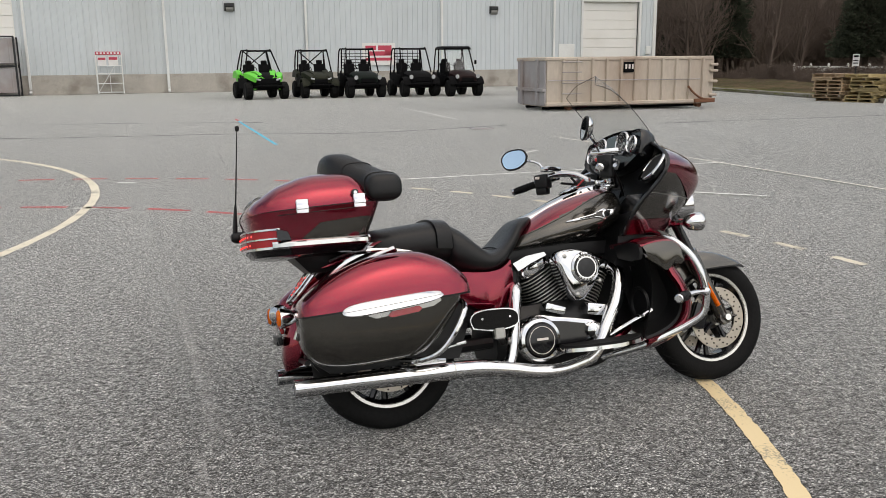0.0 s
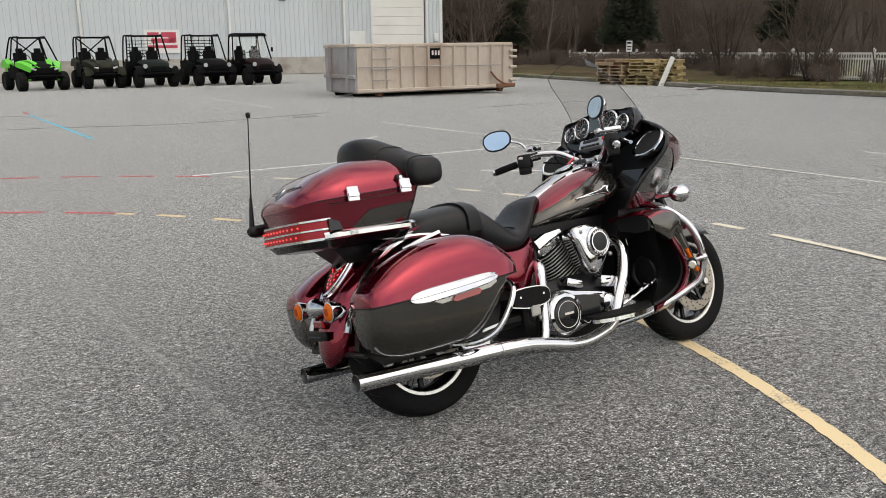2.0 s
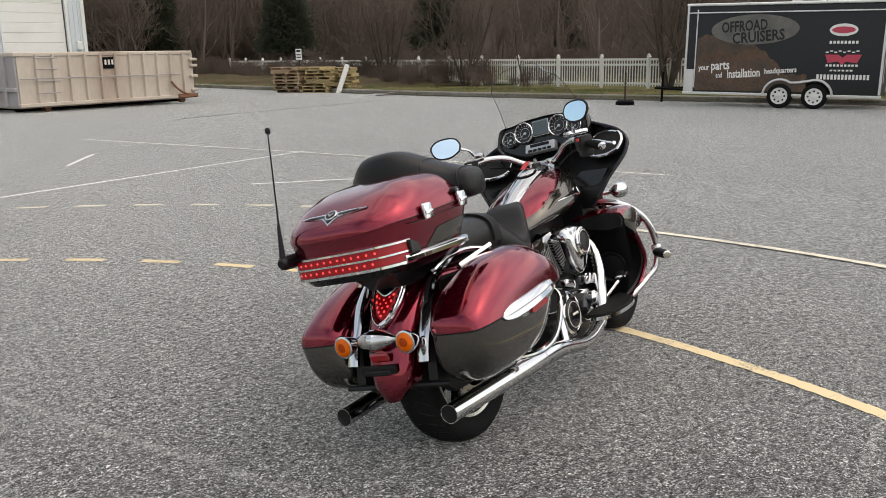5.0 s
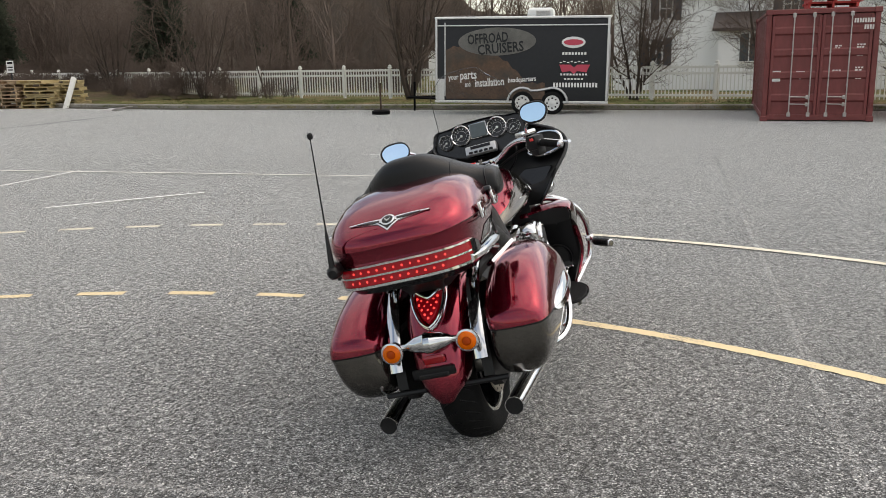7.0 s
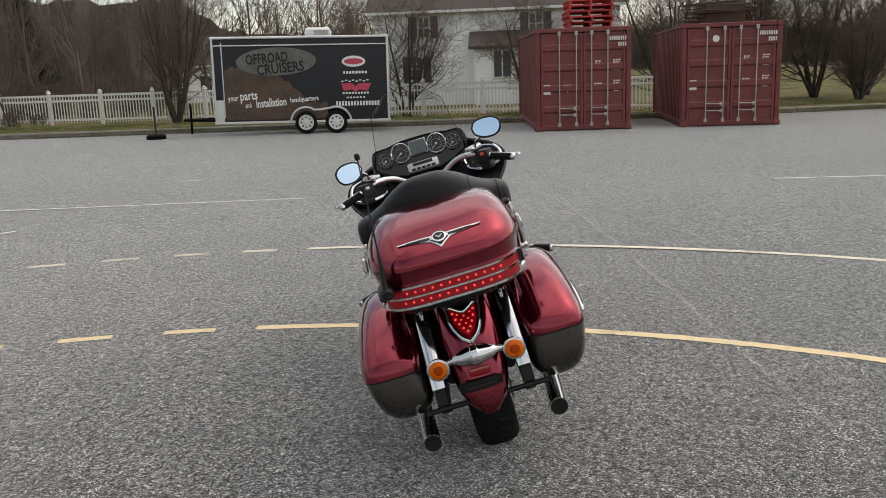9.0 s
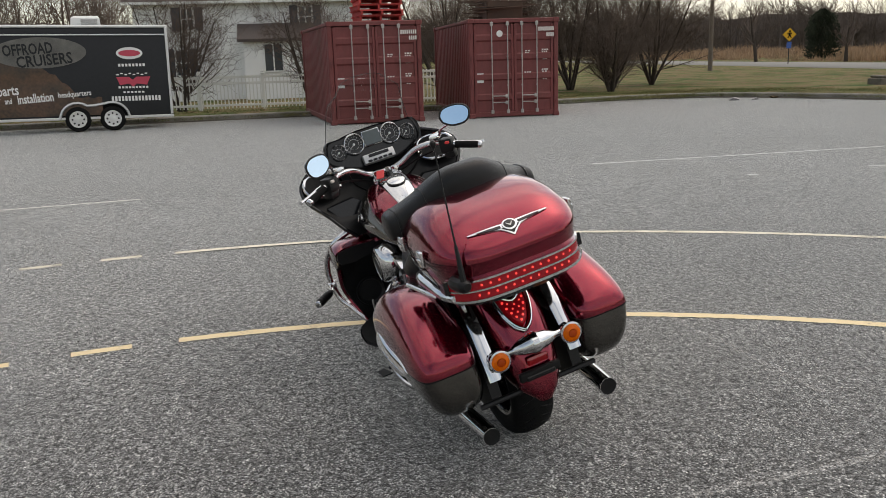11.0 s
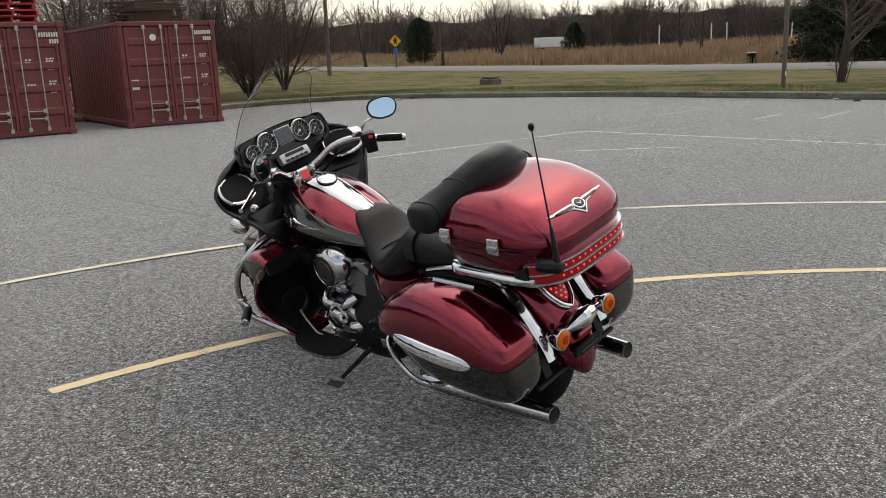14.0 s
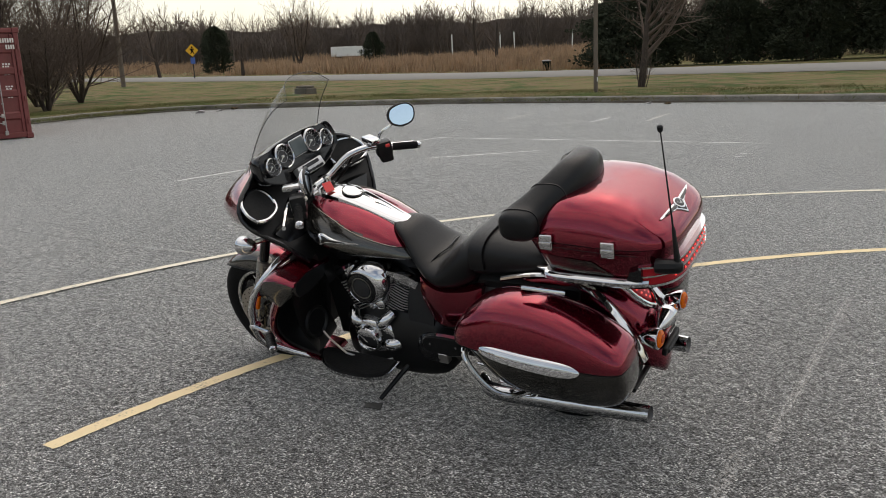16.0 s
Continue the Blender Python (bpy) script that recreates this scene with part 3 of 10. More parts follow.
# scraps of litter along the kerb and on the lot
rng = random.Random(41)
for x, y, q, c in ((25.6, -5.7, 0.24, "paper"), (25.75, -6.45, 0.16, "paper"), (26.3, -7.3, 0.20, "leaf"), (11.4, -12.6, 0.11, "leaf"), (12.1, -12.7, 0.10, "paper")):
    bm = bmesh.new()
    n = 9
    ring = []
    for k in range(n):
        a = 2 * math.pi * k / n
        r = q * (0.6 + 0.5 * rng.random())
        ring.append((r * math.cos(a), 0.7 * r * math.sin(a), 0.012 + q * 0.35 * rng.random()))
    ring_faces(bm, [[(px * 0.8, py * 0.8, 0.0) for px, py, pz in ring], ring, [(px * 0.4, py * 0.5, pz + q * 0.12) for px, py, pz in ring]])
    if c == "paper":
        solid("litter_scrap", bm, DUMPSTEEL, "crumpled pale scrap of litter on the asphalt", "litter", smooth=False, m=pose(x, y, drop(x), 0, 0, rng.uniform(0, 180)))
    else:
        solid("leaf_clump", bm, LEAFLITTER, "small brown clump of dead leaves on the asphalt", "leaves", smooth=False, m=pose(x, y, drop(x), 0, 0, rng.uniform(0, 180)))

# storm drain cover in the lot
bm = bmesh.new()
box(bm, (0, 0, 0.0), (0.9, 0.6, 0.03), 0.01)
for k in range(9):
    box(bm, (-0.36 + 0.09 * k, 0, 0.017), (0.04, 0.5, 0.012), 0.003)
solid("drain_cover", bm, DUMPSTEEL, "pale drain cover set into the asphalt", "drain cover", m=pose(0.9, 20.6, 0.008, 0, 0, 8) @ Matrix.Diagonal((0.62, 0.62, 0.6, 1)))

# concrete drain box on the verge
bm = bmesh.new()
box(bm, (0, 0, 0.12), (1.5, 1.1, 0.40), 0.03)
box(bm, (0, 0, 0.40), (1.2, 0.9, 0.12), 0.03)
solid("drain_box", bm, mat("stained_concrete", (0.13, 0.115, 0.095), 0.9, var=0.4, scale=3, fine=20), "low weathered concrete drain box on the verge", "drain box", m=pose(35.5, -15.4, drop(35.5) + 0.02, 0, 0, 10) @ Matrix.Diagonal((0.62, 0.62, 0.85, 1)))

# ---- grey metal building ----
BLD = pose(-23.4, 49.6, 0, 0, 0, 19.27) @ Matrix.Diagonal((1.12, 1.12, 1.12, 1))  # local x along the wall, y inwards
BLD_H = 6.6


def building():
    b = thing("metal_building", "long grey ribbed metal building on a low concrete wall", "building", BLD)
    x0, x1 = -16.0, 36.5
    # ribbed siding as one folded sheet, with the door left open
    dx0, dx1, dh = 31.3, 35.3, 5.05
    for s0, s1, z0 in ((x0, dx0, 1.0), (dx1, x1, 1.0), (dx0, dx1, dh)):
        bm = bmesh.new()
        xs = []
        x = s0
        while x < s1 - 0.05:
            for o, y in ((0, 0), (0.24, 0), (0.255, -0.035), (0.29, -0.035), (0.305, 0)):
                if x + o < s1:
                    xs.append((x + o, y))
            x += 0.305
        xs.append((s1, 0))
        lo, hi = [bm.verts.new((a, y, z0)) for a, y in xs], [bm.verts.new((a, y, BLD_H)) for a, y in xs]
        for i in range(len(xs) - 1):
            bm.faces.new((lo[i], lo[i + 1], hi[i + 1], hi[i]))
        part("siding", bm, SIDING, b, smooth=False)
    bm = bmesh.new()
    box(bm, ((x0 + dx0) / 2, 0.10, 0.5), (dx0 - x0, 0.24, 1.0), 0.015)
    box(bm, ((dx1 + x1) / 2, 0.10, 0.5), (x1 - dx1, 0.24, 1.0), 0.015)
    part("base_wall", bm, CONCRETE, b, "stained concrete base wall")
    bm = bmesh.new()
    box(bm, (x1 - 0.1, 12.1, BLD_H / 2), (0.2, 24, BLD_H))
    box(bm, (x0 + 0.1, 12.1, BLD_H / 2), (0.2, 24, BLD_H))
    box(bm, ((x0 + x1) / 2, 24, BLD_H / 2), (x1 - x0, 0.2, BLD_H))
    part("wall", bm, SIDING, b)
    bm = bmesh.new()
    ring_faces(bm, [[(x0 - 0.3, -0.35, BLD_H), (x0 - 0.3, 12, BLD_H + 1.2), (x0 - 0.3, 24.3, BLD_H), (x0 - 0.3, 24.3, BLD_H - 0.12), (x0 - 0.3, -0.35, BLD_H - 0.12)],
                    [(x1 + 0.3, -0.35, BLD_H), (x1 + 0.3, 12, BLD_H + 1.2), (x1 + 0.3, 24.3, BLD_H), (x1 + 0.3, 24.3, BLD_H - 0.12), (x1 + 0.3, -0.35, BLD_H - 0.12)]])
    part("roof", bm, WHITEMETAL, b)
    # roll-up door of wide slats
    bm = bmesh.new()
    box(bm, ((dx0 + dx1) / 2, 0.15, dh / 2), (dx1 - dx0 - 0.1, 0.04, dh - 0.02), 0.004)
    d = part("door", bm, ROLLDOOR, b, "cream roll-up door of wide slats, shut")
    for k in range(9):
        bm = bmesh.new()
        box(bm, ((dx0 + dx1) / 2, 0.112, 0.02 + (k + 0.5) * dh / 9), (dx1 - dx0 - 0.1, 0.04, dh / 9 - 0.02), 0.012)
        part("slat", bm, ROLLDOOR, d)
    bm = bmesh.new()
    for xx in (dx0 - 0.06, dx1 + 0.06):
        box(bm, (xx, -0.03, dh / 2), (0.14, 0.18, dh), 0.01)
    box(bm, ((dx0 + dx1) / 2, -0.03, dh + 0.08), (dx1 - dx0 + 0.3, 0.18, 0.16), 0.01)
    part("frame", bm, WHITEMETAL, d)
    # trim at the corner
    bm = bmesh.new()
    box(bm, (x1 - 0.05, -0.03, BLD_H / 2 + 0.5), (0.24, 0.12, BLD_H - 1.0), 0.01)
    part("corner_trim", bm, WHITEMETAL, b)
    # downpipes
    for xx in (-7.5, -0.25, 6.5, 14.0, 22.0, 29.3):
        bm = bmesh.new()
        box(bm, (xx, -0.10, BLD_H / 2 + 0.1), (0.13, 0.10, BLD_H - 0.3), 0.015)
        box(bm, (xx, -0.20, 0.14), (0.13, 0.26, 0.10), 0.015, (25, 0, 0))
        part("downpipe", bm, WHITEMETAL, b, "white rainwater downpipe")
    # small hatch door beside the roll-up door
    bm = bmesh.new()
    box(bm, (30.2, -0.05, 1.4), (1.1, 0.06, 2.2), 0.015)
    part("hatch_door", bm, WHITEMETAL, b, "small white metal door")
    bm = bmesh.new()
    box(bm, (36.0, -0.12, 2.1), (0.32, 0.14, 0.5), 0.02)
    part("meter_box", bm, WHITEMETAL, b)
    # tall white door bay at the far end
    bm = bmesh.new()
    box(bm, (-3.0, 0.0, 2.52), (4.6, 0.04, 5.0), 0.004)
    d2 = part("door", bm, ROLLDOOR, b, "white roll-up door, shut")
    for k in range(9):
        bm = bmesh.new()
        box(bm, (-3.0, -0.045, 0.02 + (k + 0.5) * 0.56), (4.6, 0.05, 0.54), 0.012)
        part("slat", bm, ROLLDOOR, d2)
    return b


building()


def wall_lamp(x):
    t = thing("wall_lamp", "dark wall-pack flood lamp fixed to the metal siding", "wall lamp", BLD @ pose(x, -0.03, 4.45), group="wall lamps on the building")
    bm = bmesh.new()
    ring_faces(bm, [[(-0.26, 0, 0.25), (0.26, 0, 0.25), (0.26, 0, -0.18), (-0.26, 0, -0.18)], [(-0.24, -0.20, 0.22), (0.24, -0.20, 0.22), (0.24, -0.20, 0.02), (-0.24, -0.20, 0.02)], [(-0.22, -0.24, 0.18), (0.22, -0.24, 0.18), (0.22, -0.24, 0.06), (-0.22, -0.24, 0.06)]])
    part("housing", bm, DARKGREY, t)
    bm = bmesh.new()
    ring_faces(bm, [[(-0.2, -0.02, -0.17), (0.2, -0.02, -0.17), (0.2, -0.02, -0.24), (-0.2, -0.02, -0.24)], [(-0.2, -0.20, 0.01), (0.2, -0.20, 0.01), (0.2, -0.19, -0.1), (-0.2, -0.19, -0.1)]])
    part("lens", bm, LAMPGLASS, t, "dull glass lens")


for x in (9.9, 25.3):
    wall_lamp(x)


# wheeled wire rack with papers, leaning stack of dark panels, banner
def wire_rack():
    t = thing("wire_rack", "tall white wire rack holding boxes against the wall", "rack", BLD @ pose(3.6, -0.55, 0))
    for x in (-0.62, 0.62):
        for y in (-0.3, 0.3):
            bm = bmesh.new()
            tube(bm, [(x, y, 0.02), (x, y, 2.05)], 0.025, 8)
            part("post", bm, WHITEMETAL, t)
    for z in (0.10, 0.55, 1.05, 1.45, 2.0):
        bm = bmesh.new()
        for y in (-0.3, 0.3):
            tube(bm, [(-0.62, y, z), (0.62, y, z)], 0.018, 6)
        for k in range(9):
            tube(bm, [(-0.6 + 0.15 * k, -0.3, z), (-0.6 + 0.15 * k, 0.3, z)], 0.008, 5)
        part("shelf", bm, WHITEMETAL, t)
    bm = bmesh.new()
    tube(bm, [(-0.6, -0.31, 0.1), (0.6, -0.31, 1.95)], 0.016, 6)
    part("brace", bm, WHITEMETAL, t)
    bm = bmesh.new()
    for y in (-0.12, 0.0, 0.12, 0.24):
        tube(bm, [(0, y, 0.1), (0, y, 1.05)], 0.01, 5)
    part("divider", bm, WHITEMETAL, t)


wire_rack()
bm = bmesh.new()
box(bm, (0, 0, 0), (0.42, 0.04, 0.46), 0.01)
box(bm, (0, -0.025, 0.1), (0.36, 0.006, 0.12), 0.002, mi=1)
carton = solid("notice_box", bm, [PAPERWHITE, SIGNRED], "white carton with a red print on a rack shelf", "box", group="boxes on the rack", m=BLD @ pose(3.28, -0.82, 1.70))
copy_thing(carton, BLD @ pose(3.82, -0.82, 1.70))
bm = bmesh.new()
box(bm, (0, 0, 0), (1.22, 0.05, 0.16), 0.008)
for k in range(7):
    box(bm, (-0.5 + 0.165 * k, -0.03, 0), (0.09, 0.01, 0.09), 0.002, mi=1)
solid("rack_sign", bm, [SIGNRED, PAPERWHITE], "red strip sign along the top of the rack", "sign", m=BLD @ pose(3.6, -0.87, 2.08))


def crate_stack():
    t = thing("steel_crate_stack", "tall stack of grey steel crates by the white door", "crate stack", BLD @ pose(-1.75, -1.0, 0))
    for k in range(2):
        z = 0.12 + 1.42 * k
        bm = bmesh.new()
        box(bm, (0, 0, z + 0.66), (2.2, 1.2, 1.22), 0.03)
        for x in (-0.9, -0.3, 0.3, 0.9):
            box(bm, (x, -0.62, z + 0.66), (0.06, 0.05, 1.2), 0.01)
        part("crate", bm, DUMPSTEEL, t)
        bm = bmesh.new()
        for x in (-1.12, 1.12):
            for y in (-0.6, 0.6):
                box(bm, (x, y, z + 0.62), (0.09, 0.09, 1.46), 0.01)
        box(bm, (0, -0.62, z + 1.34), (2.3, 0.08, 0.08), 0.01)
        box(bm, (0, -0.62, z - 0.05), (2.3, 0.08, 0.08), 0.01)
        part("frame", bm, DARKGREY, t)


crate_stack()
bm = bmesh.new()
box(bm, (0, 0, 0), (1.95, 0.03, 1.25), 0.005)
banner = solid("banner", bm, PAPERWHITE, "white banner with red print hung on the siding", "banner", m=BLD @ pose(18.15, -0.08, 1.95))
for x, z, w, h in ((-0.48, 0.36, 0.62, 0.24), (0.36, 0.36, 0.80, 0.26), (0.05, 0.04, 1.30, 0.24), (0.55, 0.10, 0.42, 0.30), (0.0, -0.28, 1.60, 0.16)):
    bm = bmesh.new()
    box(bm, (x, -0.021, z), (w, 0.008, h), 0.002)
    part("red_block", bm, SIGNRED, banner, smooth=False)


# ---- roll-off dumpster ----
def dumpster():
    L, W, z0, z1 = 6.1, 2.3, 0.17, 1.65
    a = Vector((3.25, 27.75))
    yaw = 17.0
    t = thing("dumpster", "tan ribbed steel roll-off dumpster standing on the lot", "dumpster", pose(a.x, a.y, drop(3), 0, 0, yaw))
    th = 0.06
    for name, c, d in (("side_panel", (L / 2, 0, (z0 + z1) / 2), (L - th - 0.01, th, z1 - z0)), ("side_panel", (L / 2, W, (z0 + z1) / 2), (L - th - 0.01, th, z1 - z0)),
                       ("tailgate", (L, W / 2, (z0 + z1) / 2), (th, W, z1 - z0)), ("floor_plate", (L / 2, W / 2, z0), (L - 0.1, W - 0.1, 0.08))):
        bm = bmesh.new()
        box(bm, c, d, 0.01)
        part(name, bm, DUMPSTER, t)
    bm = bmesh.new()
    box(bm, (L / 2, -0.07, z0 + 0.05), (L + 0.04, 0.13, 0.11), 0.015)
    part("bottom_rail", bm, DUMPSTER, t)
    bm = bmesh.new()
    box(bm, (0, W / 2, (z0 + z1) / 2), (th, W, z1 - z0), 0.01)
    for y in (0.5, W - 0.5):
        box(bm, (-0.06, y, (z0 + z1) / 2), (0.12, 0.14, z1 - z0), 0.015)
    box(bm, (-0.05, W / 2, z0 + 0.5), (0.1, W, 0.12), 0.015)
    part("end_panel", bm, DUMPSTEEL, t, "bare grey steel end panel")
    bm = bmesh.new()
    for y in (0, W):
        box(bm, (L / 2, y, z1), (L + 0.1, 0.13, 0.12), 0.02)
    for x in (0, L):
        box(bm, (x, W / 2, z1), (0.13, W, 0.12), 0.02)
    part("top_rail", bm, DUMPSTER, t)
    for k in range(11):
        bm = bmesh.new()
        x = 0.60 + k * (L - 0.95) / 10
        ring_faces(bm, [[(x - 0.055, -0.02, z0), (x + 0.055, -0.02, z0), (x + 0.035, -0.12, z0), (x - 0.035, -0.12, z0)], [(x - 0.055, -0.02, z1), (x + 0.055, -0.02, z1), (x + 0.035, -0.12, z1), (x - 0.035, -0.12, z1)]])
        part("rib", bm, DUMPSTER, t)
    bm = bmesh.new()
    tube(bm, [(0.05, -0.125, z0 + 0.80), (5.6, -0.125, z0 + 0.78)], 0.016, 6)
    part("tarp_rail", bm, DUMPSTEEL, t)
    for z in (z0 + 0.38, z0 + 0.72, z0 + 1.06, z0 + 1.38):
        bm = bmesh.new()
        tube(bm, [(0.52, -0.13, z), (1.22, -0.13, z)], 0.017, 6)
        part("ladder_rung", bm, DUMPSTEEL, t)
    bm = bmesh.new()
    for y in (0.45, W - 0.45):
        box(bm, (L / 2, y, 0.13), (L - 0.2, 0.12, 0.2), 0.02)
    part("skid", bm, BLACKPAINT, t)
    for x in (0.9, L - 0.35):
        for y in (0.18, W - 0.18):
            bm = bmesh.new()
            lathe(bm, [(-0.1, 0.05), (-0.1, 0.10), (0.1, 0.10), (0.1, 0.05)], (x, y, 0.105), "y", 16)
            box(bm, (x, y, 0.2), (0.2, 0.24, 0.1), 0.02)
            part("roller", bm, RUST, t, "rusty steel roller")
    bm = bmesh.new()
    box(bm, (L + 0.05, 0.1, (z0 + z1) / 2), (0.12, 0.2, z1 - z0), 0.02)
    for z in (z0 + 0.25, z0 + 0.7, z0 + 1.05, z0 + 1.25):
        box(bm, (L + 0.06, -0.06, z), (0.3, 0.12, 0.09), 0.02)
    part("tailgate_hinge", bm, DUMPSTER, t)
    bm = bmesh.new()
    tube(bm, smooth_path([(L - 0.95, -0.15, z0 + 0.55), (L - 0.7, -0.16, z0 + 0.3), (L - 0.35, -0.16, z0 + 0.12), (L + 0.1, -0.14, z0 + 0.1)], 4), 0.035, 7)
    box(bm, (L - 0.3, -0.13, z0 + 0.06), (0.8, 0.12, 0.13), 0.02)
    part("latch_bar", bm, RUST, t, "rusty tailgate latch bar")
    bm = bmesh.new()
    box(bm, (2.96, -0.055, z1 - 0.28), (0.42, 0.02, 0.34), 0.004)
    part("plate", bm, BLACKPAINT, t, "black name plate")
    bm = bmesh.new()
    for k in range(3):
        box(bm, (2.84 + 0.12 * k, -0.068, z1 - 0.26), (0.07, 0.008, 0.15), 0.004)
    part("plate_mark", bm, STENCIL, t)
    return t


dumpster()


# ---- shipping containers ----
def container(m, number_rows, label):
    L, W, H = 6.058, 2.438, 2.591
    t = thing("shipping_container", label, "shipping container", m, group="shipping containers")
    # local: x along the door face, y into the box
    for s in (0, 1):
        bm = bmesh.new()
        xo = 0.03 if s == 0 else W - 0.03
        sg = 1 if s == 0 else -1
        ys = []
        y = 0.14
        while y < L - 0.14:
            ys += [(y, 0), (y + 0.07, 0), (y + 0.105, 0.036), (y + 0.175, 0.036), (y + 0.21, 0)]
            y += 0.278
        lo, hi = [bm.verts.new((xo + sg * d, a, 0.16)) for a, d in ys], [bm.verts.new((xo + sg * d, a, H - 0.1)) for a, d in ys]
        for i in range(len(ys) - 1):
            bm.faces.new((lo[i], lo[i + 1], hi[i + 1], hi[i]))
        part("side_wall", bm, CONTAINER, t, smooth=False)
    bm = bmesh.new()
    box(bm, (W / 2, L / 2, H - 0.04), (W - 0.1, L - 0.1, 0.03))
    box(bm, (W / 2, L / 2, 0.15), (W - 0.1, L - 0.1, 0.06))
    box(bm, (W / 2, L - 0.06, H / 2), (W - 0.2, 0.04, H - 0.2))
    part("roof", bm, CONTAINER, t)
    for x in (0.06, W - 0.06):
        for y in (0.06, L - 0.06):
            bm = bmesh.new()
            box(bm, (x, y, H / 2), (0.12, 0.13, H), 0.015)
            for z in (0.06, H - 0.06):
                box(bm, (x, y, z), (0.165, 0.18, 0.12), 0.012)
            part("corner_post", bm, CONTAINER, t)
    bm = bmesh.new()
    for y in (0.05, L - 0.05):
        box(bm, (W / 2, y, H - 0.06), (W - 0.12, 0.1, 0.11), 0.012)
        box(bm, (W / 2, y, 0.09), (W - 0.12, 0.1, 0.13), 0.012)
    for x in (0.05, W - 0.05):
        box(bm, (x, L / 2, H - 0.05), (0.07, L - 0.1, 0.08), 0.01)
        box(bm, (x, L / 2, 0.09), (0.07, L - 0.1, 0.14), 0.01)
    part("rail", bm, CONTAINER, t)
    for s in (0, 1):
        bm = bmesh.new()
        c = W / 2 + (-0.545 if s == 0 else 0.545)
        w = 1.07
        # pressed door leaf: three recessed bands
        prof = [(0.17, 0)]
        for z in (0.55, 1.08, 1.60, 2.10):
            prof += [(z - 0.10, 0), (z - 0.06, -0.035), (z + 0.06, -0.035), (z + 0.10, 0)]
        prof.append((H - 0.13, 0))
        ring_faces(bm, [[(c - w / 2 + 0.02, 0.045 + d * 0.9, z) for z, d in prof] + [(c - w / 2 + 0.02, 0.10, H - 0.13), (c - w / 2 + 0.02, 0.10, 0.17)], [(c + w / 2 - 0.02, 0.045 + d * 0.9, z) for z, d in prof] + [(c + w / 2 - 0.02, 0.10, H - 0.13), (c + w / 2 - 0.02, 0.10, 0.17)]])
        for x in (c - w / 2 + 0.03, c + w / 2 - 0.03):
            box(bm, (x, 0.05, H / 2), (0.07, 0.09, H - 0.3), 0.01)
        d = part("door", bm, CONTAINER, t, smooth=False)
        rods = (0.61, 1.04) if s == 0 else (1.43, 1.84)
        for x in rods:
            bm = bmesh.new()
            tube(bm, [(x, -0.035, 0.12), (x, -0.035, H - 0.08)], 0.015, 8)
            for z in (0.16, H - 0.14):
                box(bm, (x, -0.02, z), (0.08, 0.05, 0.10), 0.01)
            for z in (0.85, 1.6):
                box(bm, (x, -0.02, z), (0.045, 0.04, 0.04), 0.008)
            part("locking_rod", bm, ZINC, d, "galvanised locking rod")
        for z in (0.58, 0.41):
            bm = bmesh.new()
            tube(bm, [(rods[0], -0.06, z), (rods[1] - 0.03, -0.07, z - 0.01)], 0.014, 6)
            box(bm, (rods[1] - 0.05, -0.05, z - 0.01), (0.06, 0.05, 0.09), 0.01)
            part("door_handle", bm, ZINC, d)
        hx = 0.06 if s == 0 else W - 0.06
        for z in (0.4, 0.95, 1.55, 2.15):
            bm = bmesh.new()
            tube(bm, [(hx, -0.02, z - 0.06), (hx, -0.02, z + 0.06)], 0.022, 6)
            part("hinge", bm, CONTAINER, d)
    # stencilled rows that cannot be read, as bars
    for (x, z, w, h) in number_rows:
        n = max(1, int(w / 0.055))
        for k in range(n):
            bm = bmesh.new()
            box(bm, (x + w * (k + 0.5) / n, -0.012 if z > 2.0 else 0.034, z), (w / n * 0.7, 0.004, h))
            part("stencil_mark", bm, STENCIL, t, smooth=False)
    for x, z, w, h in ((0.28, 1.06, 0.21, 0.25), (0.82, 1.62, 0.15, 0.11)):
        bm = bmesh.new()
        box(bm, (x, 0.03, z), (w, 0.006, h), 0.002)
        part("data_plate", bm, ALUMIN, t)
    return t


ROWS_A = [(1.88, 2.30, 0.44, 0.10), (2.10, 2.15, 0.22, 0.10)] + [(x, z - 0.055 * k, w - 0.03 * (k % 2), 0.036) for x, z, w, n in ((1.52, 1.74, 0.16, 3), (1.98, 1.76, 0.20, 3), (2.0, 1.58, 0.18, 2), (1.50, 1.18, 0.20, 1), (1.50, 1.02, 0.16, 1), (1.98, 1.24, 0.19, 3), (2.0, 1.05, 0.17, 2)) for k in range(n)]
CON_A = pose(18.93, 6.97, drop(18.93), 0, 0, -74.0) @ Matrix.Scale(1.025, 4)
CON_B = pose(20.0, 3.30, drop(20.0), 0, 0, -80.0) @ Matrix.Scale(1.025, 4)
ca = container(CON_A, ROWS_A, "maroon steel shipping container, doors shut, red pallets on top")
cb = container(CON_B, ROWS_A, "maroon steel shipping container, doors shut, dark timber on top")
bm = bmesh.new()
plate(bm, [(0.72, 1.17), (0.92, 1.17), (0.82, 0.97)], 0.028, 0.036)
part("warning_mark", bm, STENCIL, ca, "white triangular stencil")
bm = bmesh.new()
lathe(bm, [(0.0, 0.085), (-0.006, 0.08)], (0.83, -0.002, 2.20), "y", 20)
part("round_decal", bm, PAPERWHITE, cb, "white round sticker")


